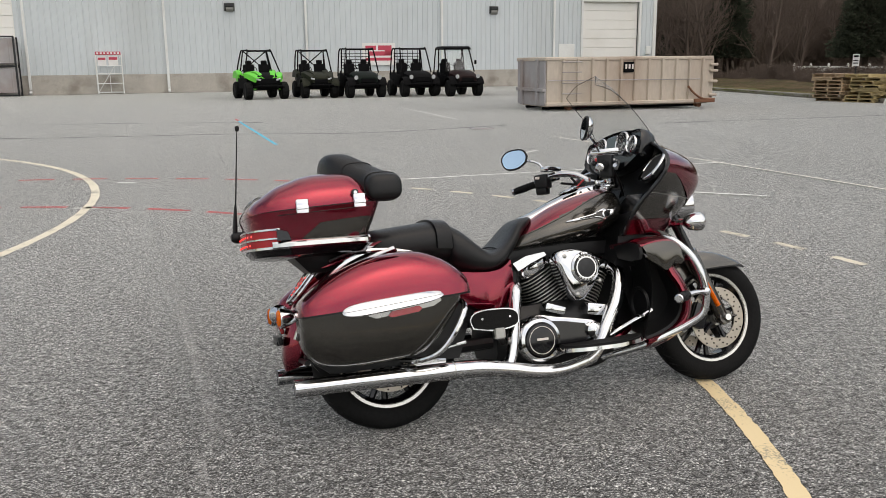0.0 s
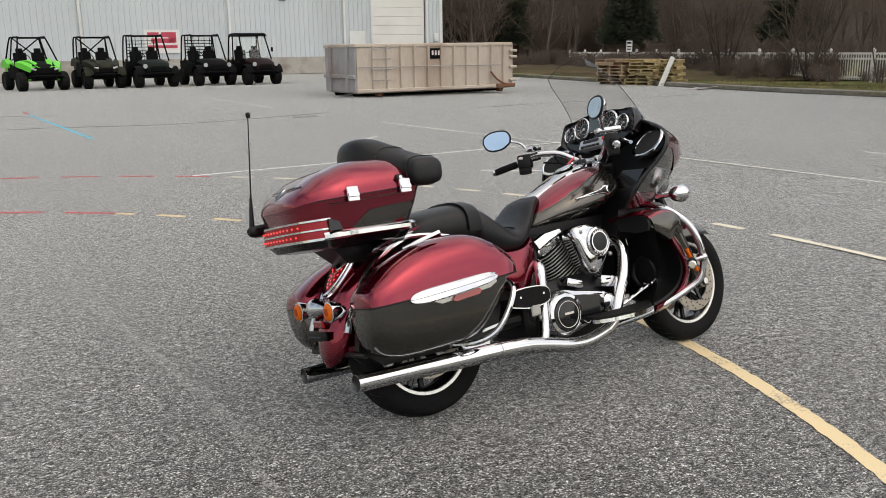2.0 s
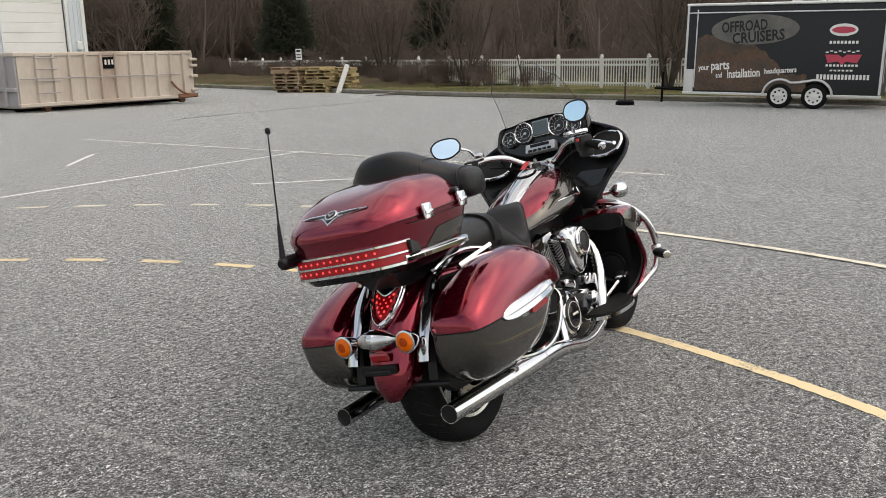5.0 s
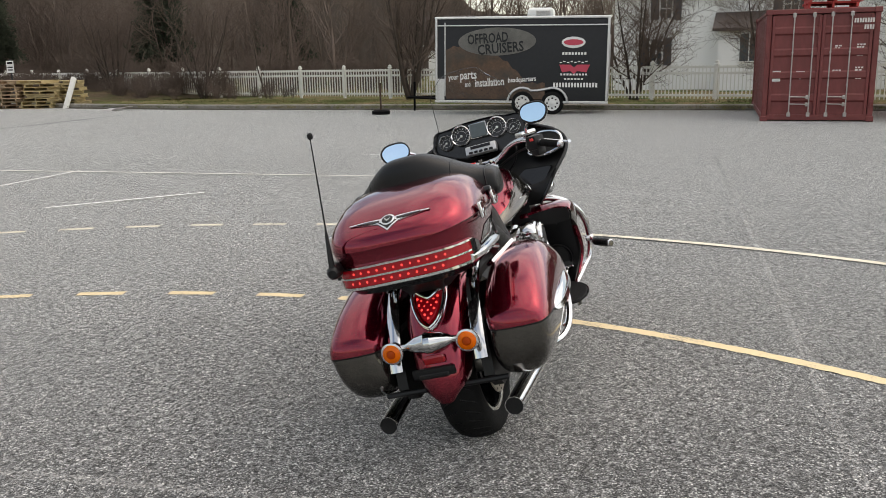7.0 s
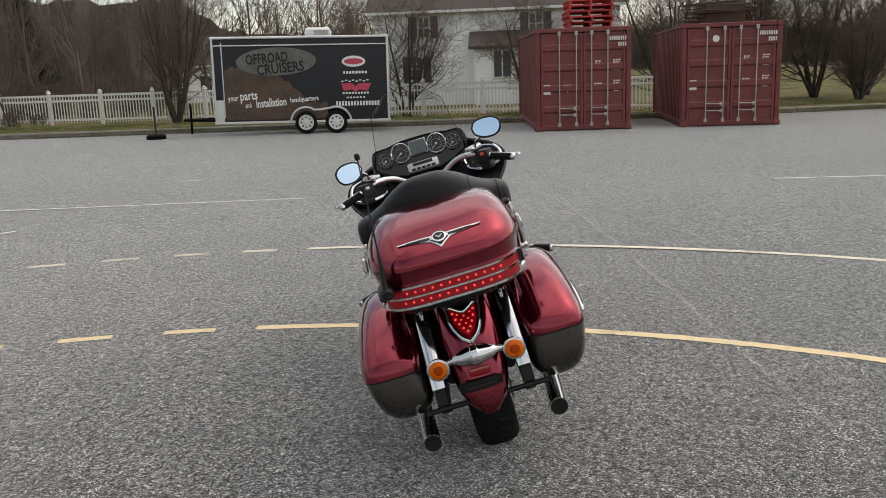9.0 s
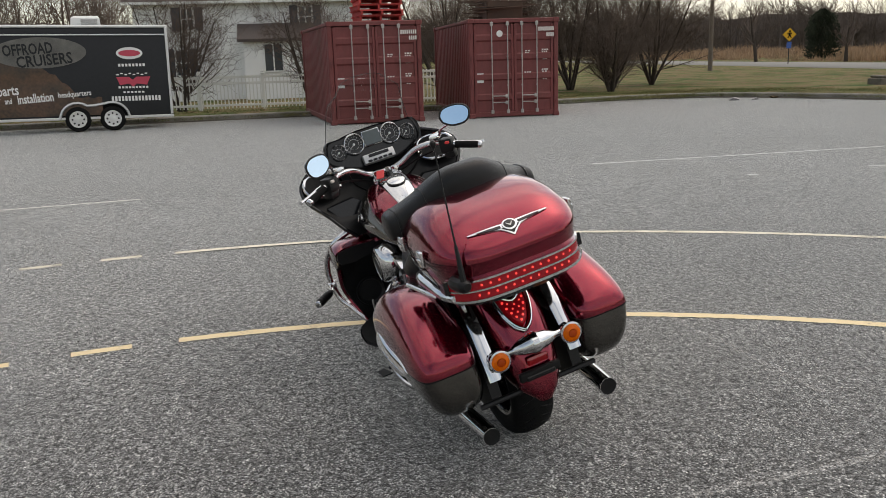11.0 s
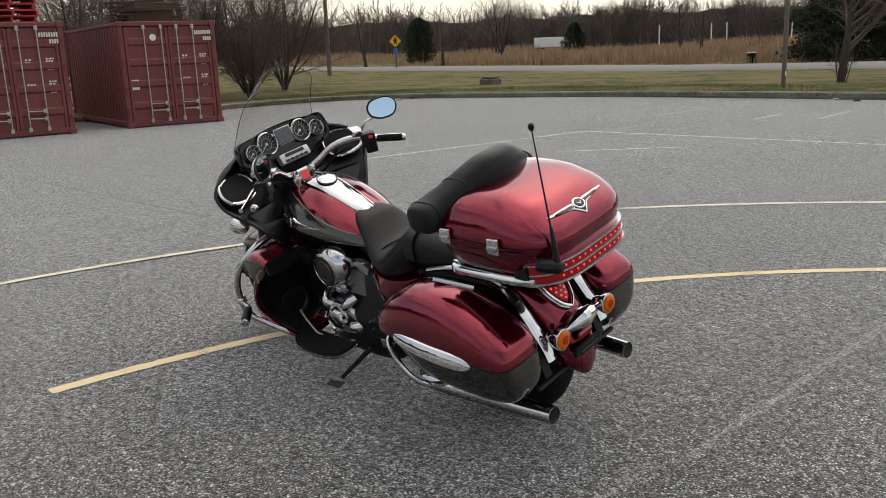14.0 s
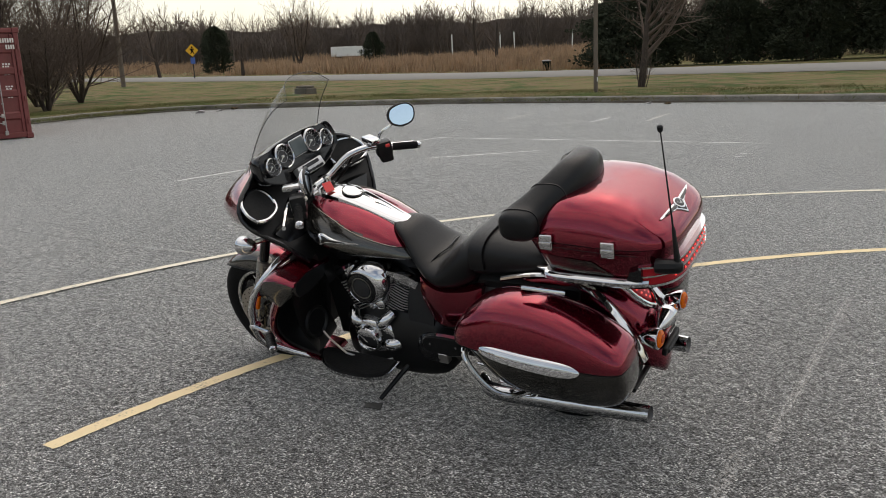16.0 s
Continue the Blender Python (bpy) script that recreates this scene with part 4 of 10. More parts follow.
def pallet(name, m, material, label, group, planks=7, w=1.2, d=1.0, rag=0.03, seed=1):
    """A pallet of top boards, stringers and bottom boards."""
    r = random.Random(seed)
    t = thing(name, label, "pallet", m, group=group)
    for k in range(planks):
        bm = bmesh.new()
        box(bm, (0, -d / 2 + (k + 0.5) * d / planks, 0.125), (w + r.uniform(-rag, rag), d / planks * 0.72, 0.02), 0.003, (0, 0, r.uniform(-1, 1)))
        part("board", bm, material, t, smooth=False)
    for x in (-w / 2 + 0.06, 0, w / 2 - 0.06):
        bm = bmesh.new()
        box(bm, (x, 0, 0.07), (0.05, d, 0.09), 0.003)
        part("stringer", bm, material, t, smooth=False)
    for k in (0, 2, 4):
        bm = bmesh.new()
        box(bm, (0, -d / 2 + (k + 0.5) * d / 5, 0.012), (w, d / 7, 0.02), 0.003)
        part("board", bm, material, t, smooth=False)
    return t


first = None
for k in range(5):
    m = CON_A @ pose(1.45 + 0.03 * math.sin(k * 2.3), 0.85 + 0.02 * math.cos(k * 3), 2.592 + 0.137 * k, 0, 0, 1.5 * math.sin(k * 1.7))
    if first is None:
        first = pallet("red_pallet", m, PALLETRED, "red painted wooden pallet stacked on a container", "red pallets on the container", w=1.15, d=1.2)
    else:
        copy_thing(first, m)
bm = bmesh.new()
r = random.Random(8)
for k in range(26):
    box(bm, (r.uniform(0.9, 1.5), r.uniform(0.8, 2.2), 2.62 + 0.022 * k), (r.uniform(1.0, 1.7), r.uniform(0.08, 0.2), 0.025), 0.004, (0, r.uniform(-3, 3), r.uniform(-20, 20)))
box(bm, (1.2, 1.5, 2.85), (1.0, 1.2, 0.5), 0.02)
solid("timber_pile", bm, TIMBERDARK, "untidy pile of dark boards on a container roof", "timber pile", "stuff", m=CON_B, smooth=False)

# heaps of old pallets by the verge
PAL = [("old_pallet", PALLET, (15.9, 35.2), 8, 7, "grey weathered wooden pallet in a tall stack"), ("old_pallet", PALLETYEL, (16.8, 34.2), 8, 7, "yellowed wooden pallet in a tall stack"), ("old_pallet", PALLETYEL, (17.75, 34.1), 7, 7, "yellowed wooden pallet in a low stack")]
for si, (nm, ma, (px, py), n, pl, lab) in enumerate(PAL):
    base = None
    r = random.Random(20 + si)
    for k in range(n):
        m = pose(px + r.uniform(-0.14, 0.14), py + r.uniform(-0.14, 0.14), drop(px) + (0.10 if px > 16.9 else 0.0) + 0.137 * k + 0.005, 0, 0, -58 + r.uniform(-13, 13) + (90 if r.random() < 0.3 else 0))
        if base is None:
            base = pallet(nm, m, ma, lab, "pallets by the verge", pl, 1.22, 1.05, 0.16, si)
        else:
            copy_thing(base, m)
bm = bmesh.new()
box(bm, (0, 0, 0.62), (0.16, 0.05, 1.35), 0.006)
box(bm, (0.1, 0.02, 0.62), (0.05, 0.05, 1.3), 0.006)
solid("leaning_plank", bm, FENCE, "pale grey plank leaning on the pallet stacks", "plank", m=pose(16.85, 32.9, drop(16.8), -18, 14, -58))
bm = bmesh.new()
for k in range(5):
    box(bm, (0.15 * k - 0.3, 0.1 * (k % 2), 0.03 + 0.012 * k), (0.7, 0.35, 0.02), 0.006, (0, 3 * k - 6, 25 * k))
solid("scrap_sheet", bm, DUMPSTEEL, "crumpled pale scrap sheets on the ground", "scrap", m=pose(16.6, 29.3, drop(16.6) + 0.004, 0, 0, 10))

# ---- enclosed trailer by the kerb ----
TRL = pose(19.60, 13.52, drop(19.3), 0, 1.0, -67.8) @ pose(-3.06, 0, 0)


def trailer():
    L, D, z0, z1 = 5.09, 2.1, 0.36, 2.80
    t = thing("enclosed_trailer", "black enclosed cargo trailer with mud-brown print, parked by the kerb", "trailer", TRL)
    bm = bmesh.new()
    prof = [(0.0, z0), (0.0, z1 - 0.12), (0.05, z1 - 0.03), (0.2, z1), (D - 0.2, z1), (D - 0.05, z1 - 0.03), (D, z1 - 0.12), (D, z0)]
    ring_faces(bm, [[(0, y, z) for y, z in prof], [(L, y, z) for y, z in prof]])
    part("body", bm, TRAILERBLACK, t)
    # brown printed field, with an uneven upper edge, laid on the side
    bm = bmesh.new()
    n = 40
    lo = [bm.verts.new((0.32 + 2.95 * i / n, -0.005, z0 + 0.08)) for i in range(n + 1)]
    hi = [bm.verts.new((0.32 + 2.95 * i / n, -0.005, z0 + 0.55 + 1.15 * (math.sin(math.pi * min(1, 0.28 + i / n * 0.9))) ** 0.7 * (1 - 0.25 * i / n) + 0.09 * noise.noise(Vector((i * 0.5, 2, 0))))) for i in range(n + 1)]
    for i in range(n):
        bm.faces.new((lo[i], lo[i + 1], hi[i + 1], hi[i]))
    part("side_print", bm, MUD, t, "mud-brown printed field", smooth=False)
    bm = bmesh.new()
    box(bm, (L / 2, -0.01, z0), (L + 0.04, 0.06, 0.07), 0.008)
    box(bm, (L / 2, -0.008, z1 - 0.24), (L, 0.03, 0.035), 0.006)
    box(bm, (0.03, -0.01, (z0 + z1) / 2), (0.06, 0.04, z1 - z0 - 0.1), 0.008)
    box(bm, (0.29, -0.006, (z0 + z1) / 2), (0.035, 0.02, z1 - z0 - 0.3), 0.006)
    box(bm, (L - 0.03, -0.01, (z0 + z1) / 2), (0.07, 0.05, z1 - z0 - 0.1), 0.008)
    part("trim", bm, ALUMIN, t, "bright aluminium edge trim")
    bm = bmesh.new()
    box(bm, (L / 2, 0.14, z1 - 0.02), (L + 0.06, 0.30, 0.07), 0.02)
    part("roof_edge", bm, WHITEMETAL, t)
    bm = bmesh.new()
    box(bm, (0.14, -0.006, z0 + 0.35), (0.26, 0.02, 0.62), 0.008)
    part("stone_guard", bm, ALUMIN, t, "pale corner stone guard")
    # tandem wheels under a double arch
    for x in (2.62, 3.50):
        bm = bmesh.new()
        lathe(bm, [(-0.09, 0.225), (-0.10, 0.27), (-0.085, 0.315), (-0.04, 0.335), (0.06, 0.335), (0.1, 0.31), (0.1, 0.2)], (x, 0.04, 0.335), "y", 28)
        w = part("wheel", bm, RUBBER, t, "trailer tyre")
        bm = bmesh.new()
        lathe(bm, [(-0.085, 0.225), (-0.108, 0.215), (-0.100, 0.195), (-0.094, 0.10), (-0.110, 0.06), (-0.112, 0.02)], (x, 0.04, 0.335), "y", 24)
        part("rim", bm, WHITEMETAL, w, "white spoked rim")
        for k in range(8):
            a = 2 * math.pi * k / 8
            bm = bmesh.new()
            lathe(bm, [(-0.137, 0.026), (-0.12, 0.026)], (x + 0.145 * math.cos(a), 0.075, 0.335 + 0.145 * math.sin(a)), "y", 8)
            part("rim_hole", bm, BLACKPAINT, w)
    bm = bmesh.new()
    pts = [(2.62 + 0.44 * math.cos(a), 0.335 + 0.44 * math.sin(a)) for a in (math.pi - k * math.pi / 12 * 1.05 for k in range(0, 9))] + [(3.06, 0.70)] + [(3.50 + 0.44 * math.cos(a), 0.335 + 0.44 * math.sin(a)) for a in (math.pi * 0.62 - k * math.pi / 12 for k in range(0, 9))]
    tube(bm, [(x, -0.03, max(z, 0.36)) for x, z in pts], 0.035, 6)
    part("wheel_arch", bm, ALUMIN, t)
    bm = bmesh.new()
    ov = [(2.62 + 0.42 * math.cos(a), 0.335 + 0.42 * math.sin(a)) for a in (math.pi - k * math.pi / 14 for k in range(0, 11))] + [(3.50 + 0.42 * math.cos(a), 0.335 + 0.42 * math.sin(a)) for a in (math.pi * 0.70 - k * math.pi / 14 for k in range(0, 11))]
    plate(bm, [(x, max(z, 0.30)) for x, z in ov], -0.004, 0.004)
    part("wheel_well", bm, BLACKPAINT, t)
    # air conditioner on the roof
    bm = bmesh.new()
    ring_faces(bm, [[(2.65, 0.6, z1), (3.42, 0.6, z1), (3.42, 1.5, z1), (2.65, 1.5, z1)], [(2.67, 0.62, z1 + 0.22), (3.40, 0.62, z1 + 0.22), (3.40, 1.48, z1 + 0.22), (2.67, 1.48, z1 + 0.22)], [(2.75, 0.68, z1 + 0.28), (3.36, 0.68, z1 + 0.28), (3.36, 1.42, z1 + 0.28), (2.75, 1.42, z1 + 0.28)]])
    ac = part("air_conditioner", bm, WHITEMETAL, t, "white rooftop air conditioner")
    bm = bmesh.new()
    for k in range(5):
        box(bm, (3.13, 0.605, z1 + 0.06 + 0.03 * k), (0.42, 0.02, 0.014), 0.003)
    part("vent_slat", bm, DUMPSTEEL, ac)
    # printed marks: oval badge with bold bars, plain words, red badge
    bm = bmesh.new()
    plate(bm, [(1.84 + 1.15 * math.cos(a), 2.10 + 0.40 * math.sin(a) + 0.02 * math.cos(a)) for a in (2 * math.pi * k / 40 for k in range(40))], -0.016, -0.008)
    badge = part("oval_badge", bm, mat("brushed_badge", (0.13, 0.125, 0.115), 0.4, metal=0.2, var=0.5, scale=3), t, "grey oval badge")
    up = Matrix(((1, 0, 0, 0), (0, 0, -1, 0), (0, 1, 0, 0), (0, 0, 0, 1)))
    for body, size, x, z, sx, a in (("OFFROAD", 0.40, 1.58, 2.06, 0.66, 4), ("CRUISERS", 0.40, 1.96, 1.78, 0.80, 5)):
        bm = bmesh.new()
        text_bm(bm, body, size, Matrix.Translation((x, -0.020, z)) @ up @ pose(0, 0, 0, 0, 0, a), 0.003, 0.0, sx)
        part("badge_word", bm, TRAILERBLACK, badge, "bold black lettering", smooth=False)
    for body, size, x, z, sx, a in (("your", 0.22, 0.55, 1.00, 0.72, 4), ("parts", 0.36, 1.00, 1.02, 0.70, 4), ("and", 0.20, 0.98, 0.80, 0.6, 4), ("installation", 0.33, 1.64, 0.82, 0.62, 4), ("headquarters", 0.20, 2.60, 0.95, 0.78, 4)):
        bm = bmesh.new()
        text_bm(bm, body, size, Matrix.Translation((x, -0.012, z)) @ up @ pose(0, 0, 0, 0, 0, a), 0.003, 0.0, sx)
        part("side_word", bm, PAPERWHITE, t, "white lettering", smooth=False)
    marks = []
    for x, z, w, h in ((4.1, 1.755, 0.72, 0.075), (4.1, 1.16, 0.80, 0.055), (4.1, 1.03, 0.58, 0.045), (4.15, 0.86, 1.3, 0.13)):
        n = max(4, int(w / 0.085))
        for k in range(n):
            marks.append(((x - w / 2 + w * (k + 0.5) / n, -0.012, z), (w / n * 0.66, 0.006, h)))
    for k in range(8):
        marks.append(((3.72 + 0.105 * k, -0.012, 1.50 + 0.03 * (k % 2)), (0.07, 0.006, 0.03)))
    for c, size in marks:
        bm = bmesh.new()
        box(bm, c, size)
        part("print_bar", bm, PAPERWHITE, t, smooth=False)
    bm = bmesh.new()
    plate(bm, [(4.07 + 0.34 * math.cos(a), 2.07 + 0.16 * math.sin(a)) for a in (2 * math.pi * k / 28 for k in range(28))], -0.012, -0.006)
    rb = part("red_badge", bm, WHITEMETAL, t, "white and red oval badge")
    bm = bmesh.new()
    plate(bm, [(4.07 + 0.28 * math.cos(a), 2.07 + 0.085 * math.sin(a)) for a in (2 * math.pi * k / 28 for k in range(28))], -0.018, -0.010)
    part("badge_centre", bm, SIGNRED, rb)
    bm = bmesh.new()
    plate(bm, [(3.68, 1.44), (4.0, 1.44), (4.1, 1.36), (4.2, 1.44), (4.56, 1.44), (4.46, 1.22), (4.2, 1.26), (4.1, 1.17), (4.0, 1.26), (3.76, 1.22)], -0.016, -0.006)
    part("red_crest", bm, SIGNRED, t, "red crest-shaped mark")
    # tongue and jack
    bm = bmesh.new()
    tube(bm, [(0, 0.4, 0.42), (-1.1, 1.0, 0.42)], 0.04, 6)
    tube(bm, [(0, 1.7, 0.42), (-1.1, 1.1, 0.42)], 0.04, 6)
    tube(bm, [(-0.9, 1.05, 0.0), (-0.9, 1.05, 0.9)], 0.035, 8)
    part("tongue", bm, BLACKPAINT, t)
    bm = bmesh.new()
    for x in (L + 0.01,):
        box(bm, (x, 0.25, 1.5), (0.03, 0.05, 1.6), 0.01)
        box(bm, (x, D - 0.25, 1.5), (0.03, 0.05, 1.6), 0.01)
    part("door_bar", bm, ALUMIN, t)


trailer()
# weighted post standing by the trailer
t = thing("weighted_post", "short dark post in a weighted foot on the asphalt", "post", pose(18.0, 18.1, drop(18)))
bm = bmesh.new()
lathe(bm, [(0, 0.28), (0.1, 0.28), (0.14, 0.22)], (0, 0, 0), "z", 14)
part("foot", bm, BLACKPAINT, t)
bm = bmesh.new()
tube(bm, [(0, 0, 0.1), (0, 0, 0.95)], 0.03, 8)
part("post", bm, TIMBERDARK, t)


# ---- off-road buggies parked in a row ----
def buggy(m, body, accent, label, cage="sport", wide=1.5, seed=0):
    t = thing("utility_buggy", label, "utility buggy", m, group="buggies by the building")
    w = wide / 2
    for sx in (-1, 1):
        for y in (-0.95, 0.95):
            bm = bmesh.new()
            x = sx * (w - 0.13)
            lathe(bm, [(-0.14, 0.18), (-0.16, 0.27), (-0.12, 0.33), (0.12, 0.33), (0.16, 0.27), (0.14, 0.18)], (x, y, 0.33), "x", 20)
            for k in range(14):
                a = 2 * math.pi * k / 14
                box(bm, (x + (0.05 if k % 2 else -0.05), y + 0.335 * math.cos(a), 0.33 + 0.335 * math.sin(a)), (0.12, 0.035, 0.05), 0.0, (math.degrees(a) - 90 + 90, 0, 0))
            wh = part("wheel", bm, RUBBER, t, "knobbly black tyre")
            bm = bmesh.new()
            lathe(bm, [(-0.02, 0.19), (sx * 0.10, 0.18), (sx * 0.07, 0.12), (sx * 0.10, 0.05), (sx * 0.10, 0.01)], (x, y, 0.33), "x", 16)
            part("rim", bm, DARKGREY, wh)
    # lower tub, hood, bed
    bm = bmesh.new()
    ring_faces(bm, [[(-w * 0.62, y, 0.36), (w * 0.62, y, 0.36), (w * 0.74, y, 0.62), (-w * 0.74, y, 0.62)] for y in (-0.55, 0.0, 0.6, 1.35)])
    part("tub", bm, BLACKPAINT, t)
    bm = bmesh.new()
    rows = [(-1.42, 0.48, 0.62, 0.80), (-1.30, 0.60, 0.60, 0.90), (-0.9, 0.70, 0.62, 1.00), (-0.5, 0.72, 0.62, 1.04)]
    ring_faces(bm, [[(-w * a, y, z0), (w * a, y, z0), (w * a * 1.02, y, z1 - 0.1), (w * a * 0.7, y, z1), (-w * a * 0.7, y, z1), (-w * a * 1.02, y, z1 - 0.1)] for y, a, z0, z1 in rows])
    part("hood", bm, body, t)
    for sx in (-1, 1):
        bm = bmesh.new()
        rr = []
        for k in range(8):
            a = math.pi * (0.08 + 0.84 * k / 7)
            y, z = -0.95 - 0.42 * math.cos(a), 0.42 + 0.40 * math.sin(a)
            rr.append([(sx * (w - 0.30), y, z), (sx * (w + 0.02), y, z - 0.02), (sx * (w + 0.02), y, z - 0.05), (sx * (w - 0.30), y, z - 0.03)])
        ring_faces(bm, rr)
        if accent is GREENPLASTIC:
            bm.free()
        else:
            part("mudguard", bm, accent, t)
        bm = bmesh.new()
        lathe(bm, [(-0.03, 0.085), (0.0, 0.08), (0.02, 0.05)], (sx * w * 0.62, -1.36, 0.80), "y", 14)
        if cage == "sport":
            bm.free()
        else:
            part("headlight", bm, HEADLAMP, t, "round clear headlight")
        # door panel beside the seats
        bm = bmesh.new()
        ring_faces(bm, [[(sx * w * a, y, 0.42), (sx * w * (a + 0.05), y, 0.44), (sx * w * (a + 0.05), y, z), (sx * w * a, y, z)] for y, a, z in ((-0.62, 0.74, 0.96), (-0.35, 0.80, 0.92), (0.1, 0.82, 0.84), (0.45, 0.84, 0.98), (0.62, 0.84, 1.06))])
        part("side_door", bm, BLACKPAINT, t)
    bm = bmesh.new()
    box(bm, (0, -1.40, 0.68), (w * 0.75, 0.06, 0.16), 0.02)
    part("grille", bm, BLACKPAINT, t)
    # deep front fascia between the wheels
    bm = bmesh.new()
    q = 0.52 if cage == "sport" else 0.62
    ring_faces(bm, [[(-w * q * a, y, 0.34 + d), (w * q * a, y, 0.34 + d), (w * q * 1.12 * a, y, 0.72), (-w * q * 1.12 * a, y, 0.72)] for y, a, d in ((-1.40, 0.72, 0.14), (-1.30, 0.95, 0.04), (-0.6, 1.0, 0.0))])
    part("fascia", bm, BLACKPAINT, t, "black front fascia")
    bm = bmesh.new()
    tube(bm, smooth_path([(-w * 0.7, -1.2, 0.45), (-w * 0.62, -1.52, 0.52), (0, -1.56, 0.54), (w * 0.62, -1.52, 0.52), (w * 0.7, -1.2, 0.45)], 4), 0.03, 7)
    part("bumper", bm, BLACKPAINT, t)
    bm = bmesh.new()
    box(bm, (0, 1.0, 0.82), (w * 1.55, 1.0, 0.30), 0.03)
    part("bed", bm, body if cage != "sport" else accent, t)
    for sx in (-1, 1):
        bm = bmesh.new()
        box(bm, (sx * 0.33, 0.25, 0.75), (0.5, 0.5, 0.16), 0.05, None, 2)
        box(bm, (sx * 0.33, 0.48, 1.05), (0.48, 0.14, 0.62), 0.05, (-10, 0, 0), 2)
        box(bm, (sx * 0.33, 0.52, 1.42), (0.26, 0.10, 0.18), 0.04, (-10, 0, 0), 2)
        part("seat", bm, BLACKPAINT, t)
    top = 1.94 if cage != "sport" else 1.90
    cw = 0.78 if accent is GREENPLASTIC else 1.0
    bars = []
    for sx in (-1, 1):
        bars.append((smooth_path([(sx * w * 0.86, -0.52, 0.98), (sx * w * 0.74 * cw, -0.12, top - 0.06), (sx * w * 0.72 * cw, 0.1, top), (sx * w * 0.74 * cw, 0.66, top), (sx * w * 0.82 * cw, 0.9, top - 0.1), (sx * w * 0.88, 1.05, 0.85)], 4), 0.03))
        bars.append(([(sx * w * 0.74 * cw, 0.66, top), (sx * w * 0.84, 0.55, 0.75)], 0.028))
        bars.append(([(sx * w * 0.84, 0.55, 0.95), (sx * w * 0.84, -0.5, 0.82)], 0.025))
        if cage == "sport":
            bars.append(([(-sx * w * 0.72 * cw, 0.7, top - 0.02), (sx * w * 0.80, 0.95, 0.95)], 0.025))
    for y, z in ((-0.02, top - 0.03), (0.66, top)):
        bars.append(([(-w * 0.73 * cw, y, z), (w * 0.73 * cw, y, z)], 0.028))
    for pts, r in bars:
        bm = bmesh.new()
        tube(bm, pts, r, 7)
        part("cage_bar", bm, BLACKPAINT, t)
    if cage == "work":
        bm = bmesh.new()
        for k in range(6):
            z = 1.15 + 0.12 * k
            tube(bm, [(-w * 0.8, 0.68, z), (w * 0.8, 0.68, z)], 0.014, 6)
        for k in range(5):
            x = -w * 0.6 + w * 0.3 * k
            tube(bm, [(x, 0.68, 1.1), (x, 0.68, top)], 0.012, 6)
        part("rear_screen", bm, BLACKPAINT, t, "black bar screen behind the seats")
    if cage == "roof":
        bm = bmesh.new()
        rr = [[(-w * 0.86, y, top - 0.02 + h), (w * 0.86, y, top - 0.02 + h), (w * 0.78, y, top + 0.07 + h), (-w * 0.78, y, top + 0.07 + h)] for y, h in ((-0.2, -0.05), (0.0, 0.0), (0.7, 0.0), (0.95, -0.04))]
        ring_faces(bm, rr)
        part("roof", bm, BLACKPAINT, t, "black plastic roof")
        bm = bmesh.new()
        ring_faces(bm, [[(-w * 0.80, -0.52, 1.02), (w * 0.80, -0.52, 1.02), (w * 0.72, -0.12, top - 0.08), (-w * 0.72, -0.12, top - 0.08)], [(-w * 0.80, -0.51, 1.02), (w * 0.80, -0.51, 1.02), (w * 0.72, -0.11, top - 0.08), (-w * 0.72, -0.11, top - 0.08)]])
        part("windscreen", bm, CLEARGLASS, t)
        for sx in (-1, 1):
            bm = bmesh.new()
            box(bm, (sx * (w + 0.02), -0.35, 1.36), (0.10, 0.05, 0.18), 0.02)
            tube(bm, [(sx * w * 0.8, -0.3, 1.32), (sx * w, -0.34, 1.33)], 0.012, 6)
            part("mirror", bm, BLACKPAINT, t)
    bm = bmesh.new()
    ring = smooth_path([(-0.33 + 0.17 * math.cos(a), -0.22 - 0.06 * math.sin(a), 1.10 + 0.16 * math.sin(a)) for a in (2 * math.pi * k / 12 for k in range(13))], 2)
    tube(bm, ring, 0.015, 6)
    part("steering_wheel", bm, BLACKPAINT, t)
    if cage == "sport":
        for sx in (-1, 1):
            bm = bmesh.new()
            ring_faces(bm, [[(sx * w * 0.30, -1.36, 0.86), (sx * w * 0.60, -1.38, 0.84), (sx * w * 0.62, -1.34, 0.66), (sx * w * 0.46, -1.36, 0.72)], [(sx * w * 0.52, -1.0, 1.0), (sx * w * 0.80, -0.98, 0.98), (sx * w * 0.82, -0.98, 0.78), (sx * w * 0.6, -1.0, 0.82)], [(sx * w * 0.70, -0.6, 1.08), (sx * w * 0.92, -0.55, 1.02), (sx * w * 0.92, -0.55, 0.86), (sx * w * 0.7, -0.6, 0.9)]])
            part("side_panel", bm, accent, t)
            bm = bmesh.new()
            ring_faces(bm, [[(sx * w * 0.74, y, 0.80), (sx * w * 0.98, y, 0.82), (sx * w * 0.96, y, z), (sx * w * 0.74, y, z + 0.05)] for y, z in ((0.35, 0.96), (0.7, 1.12), (1.1, 1.10), (1.3, 0.98))])
            part("rear_panel", bm, accent, t)
            bm = bmesh.new()
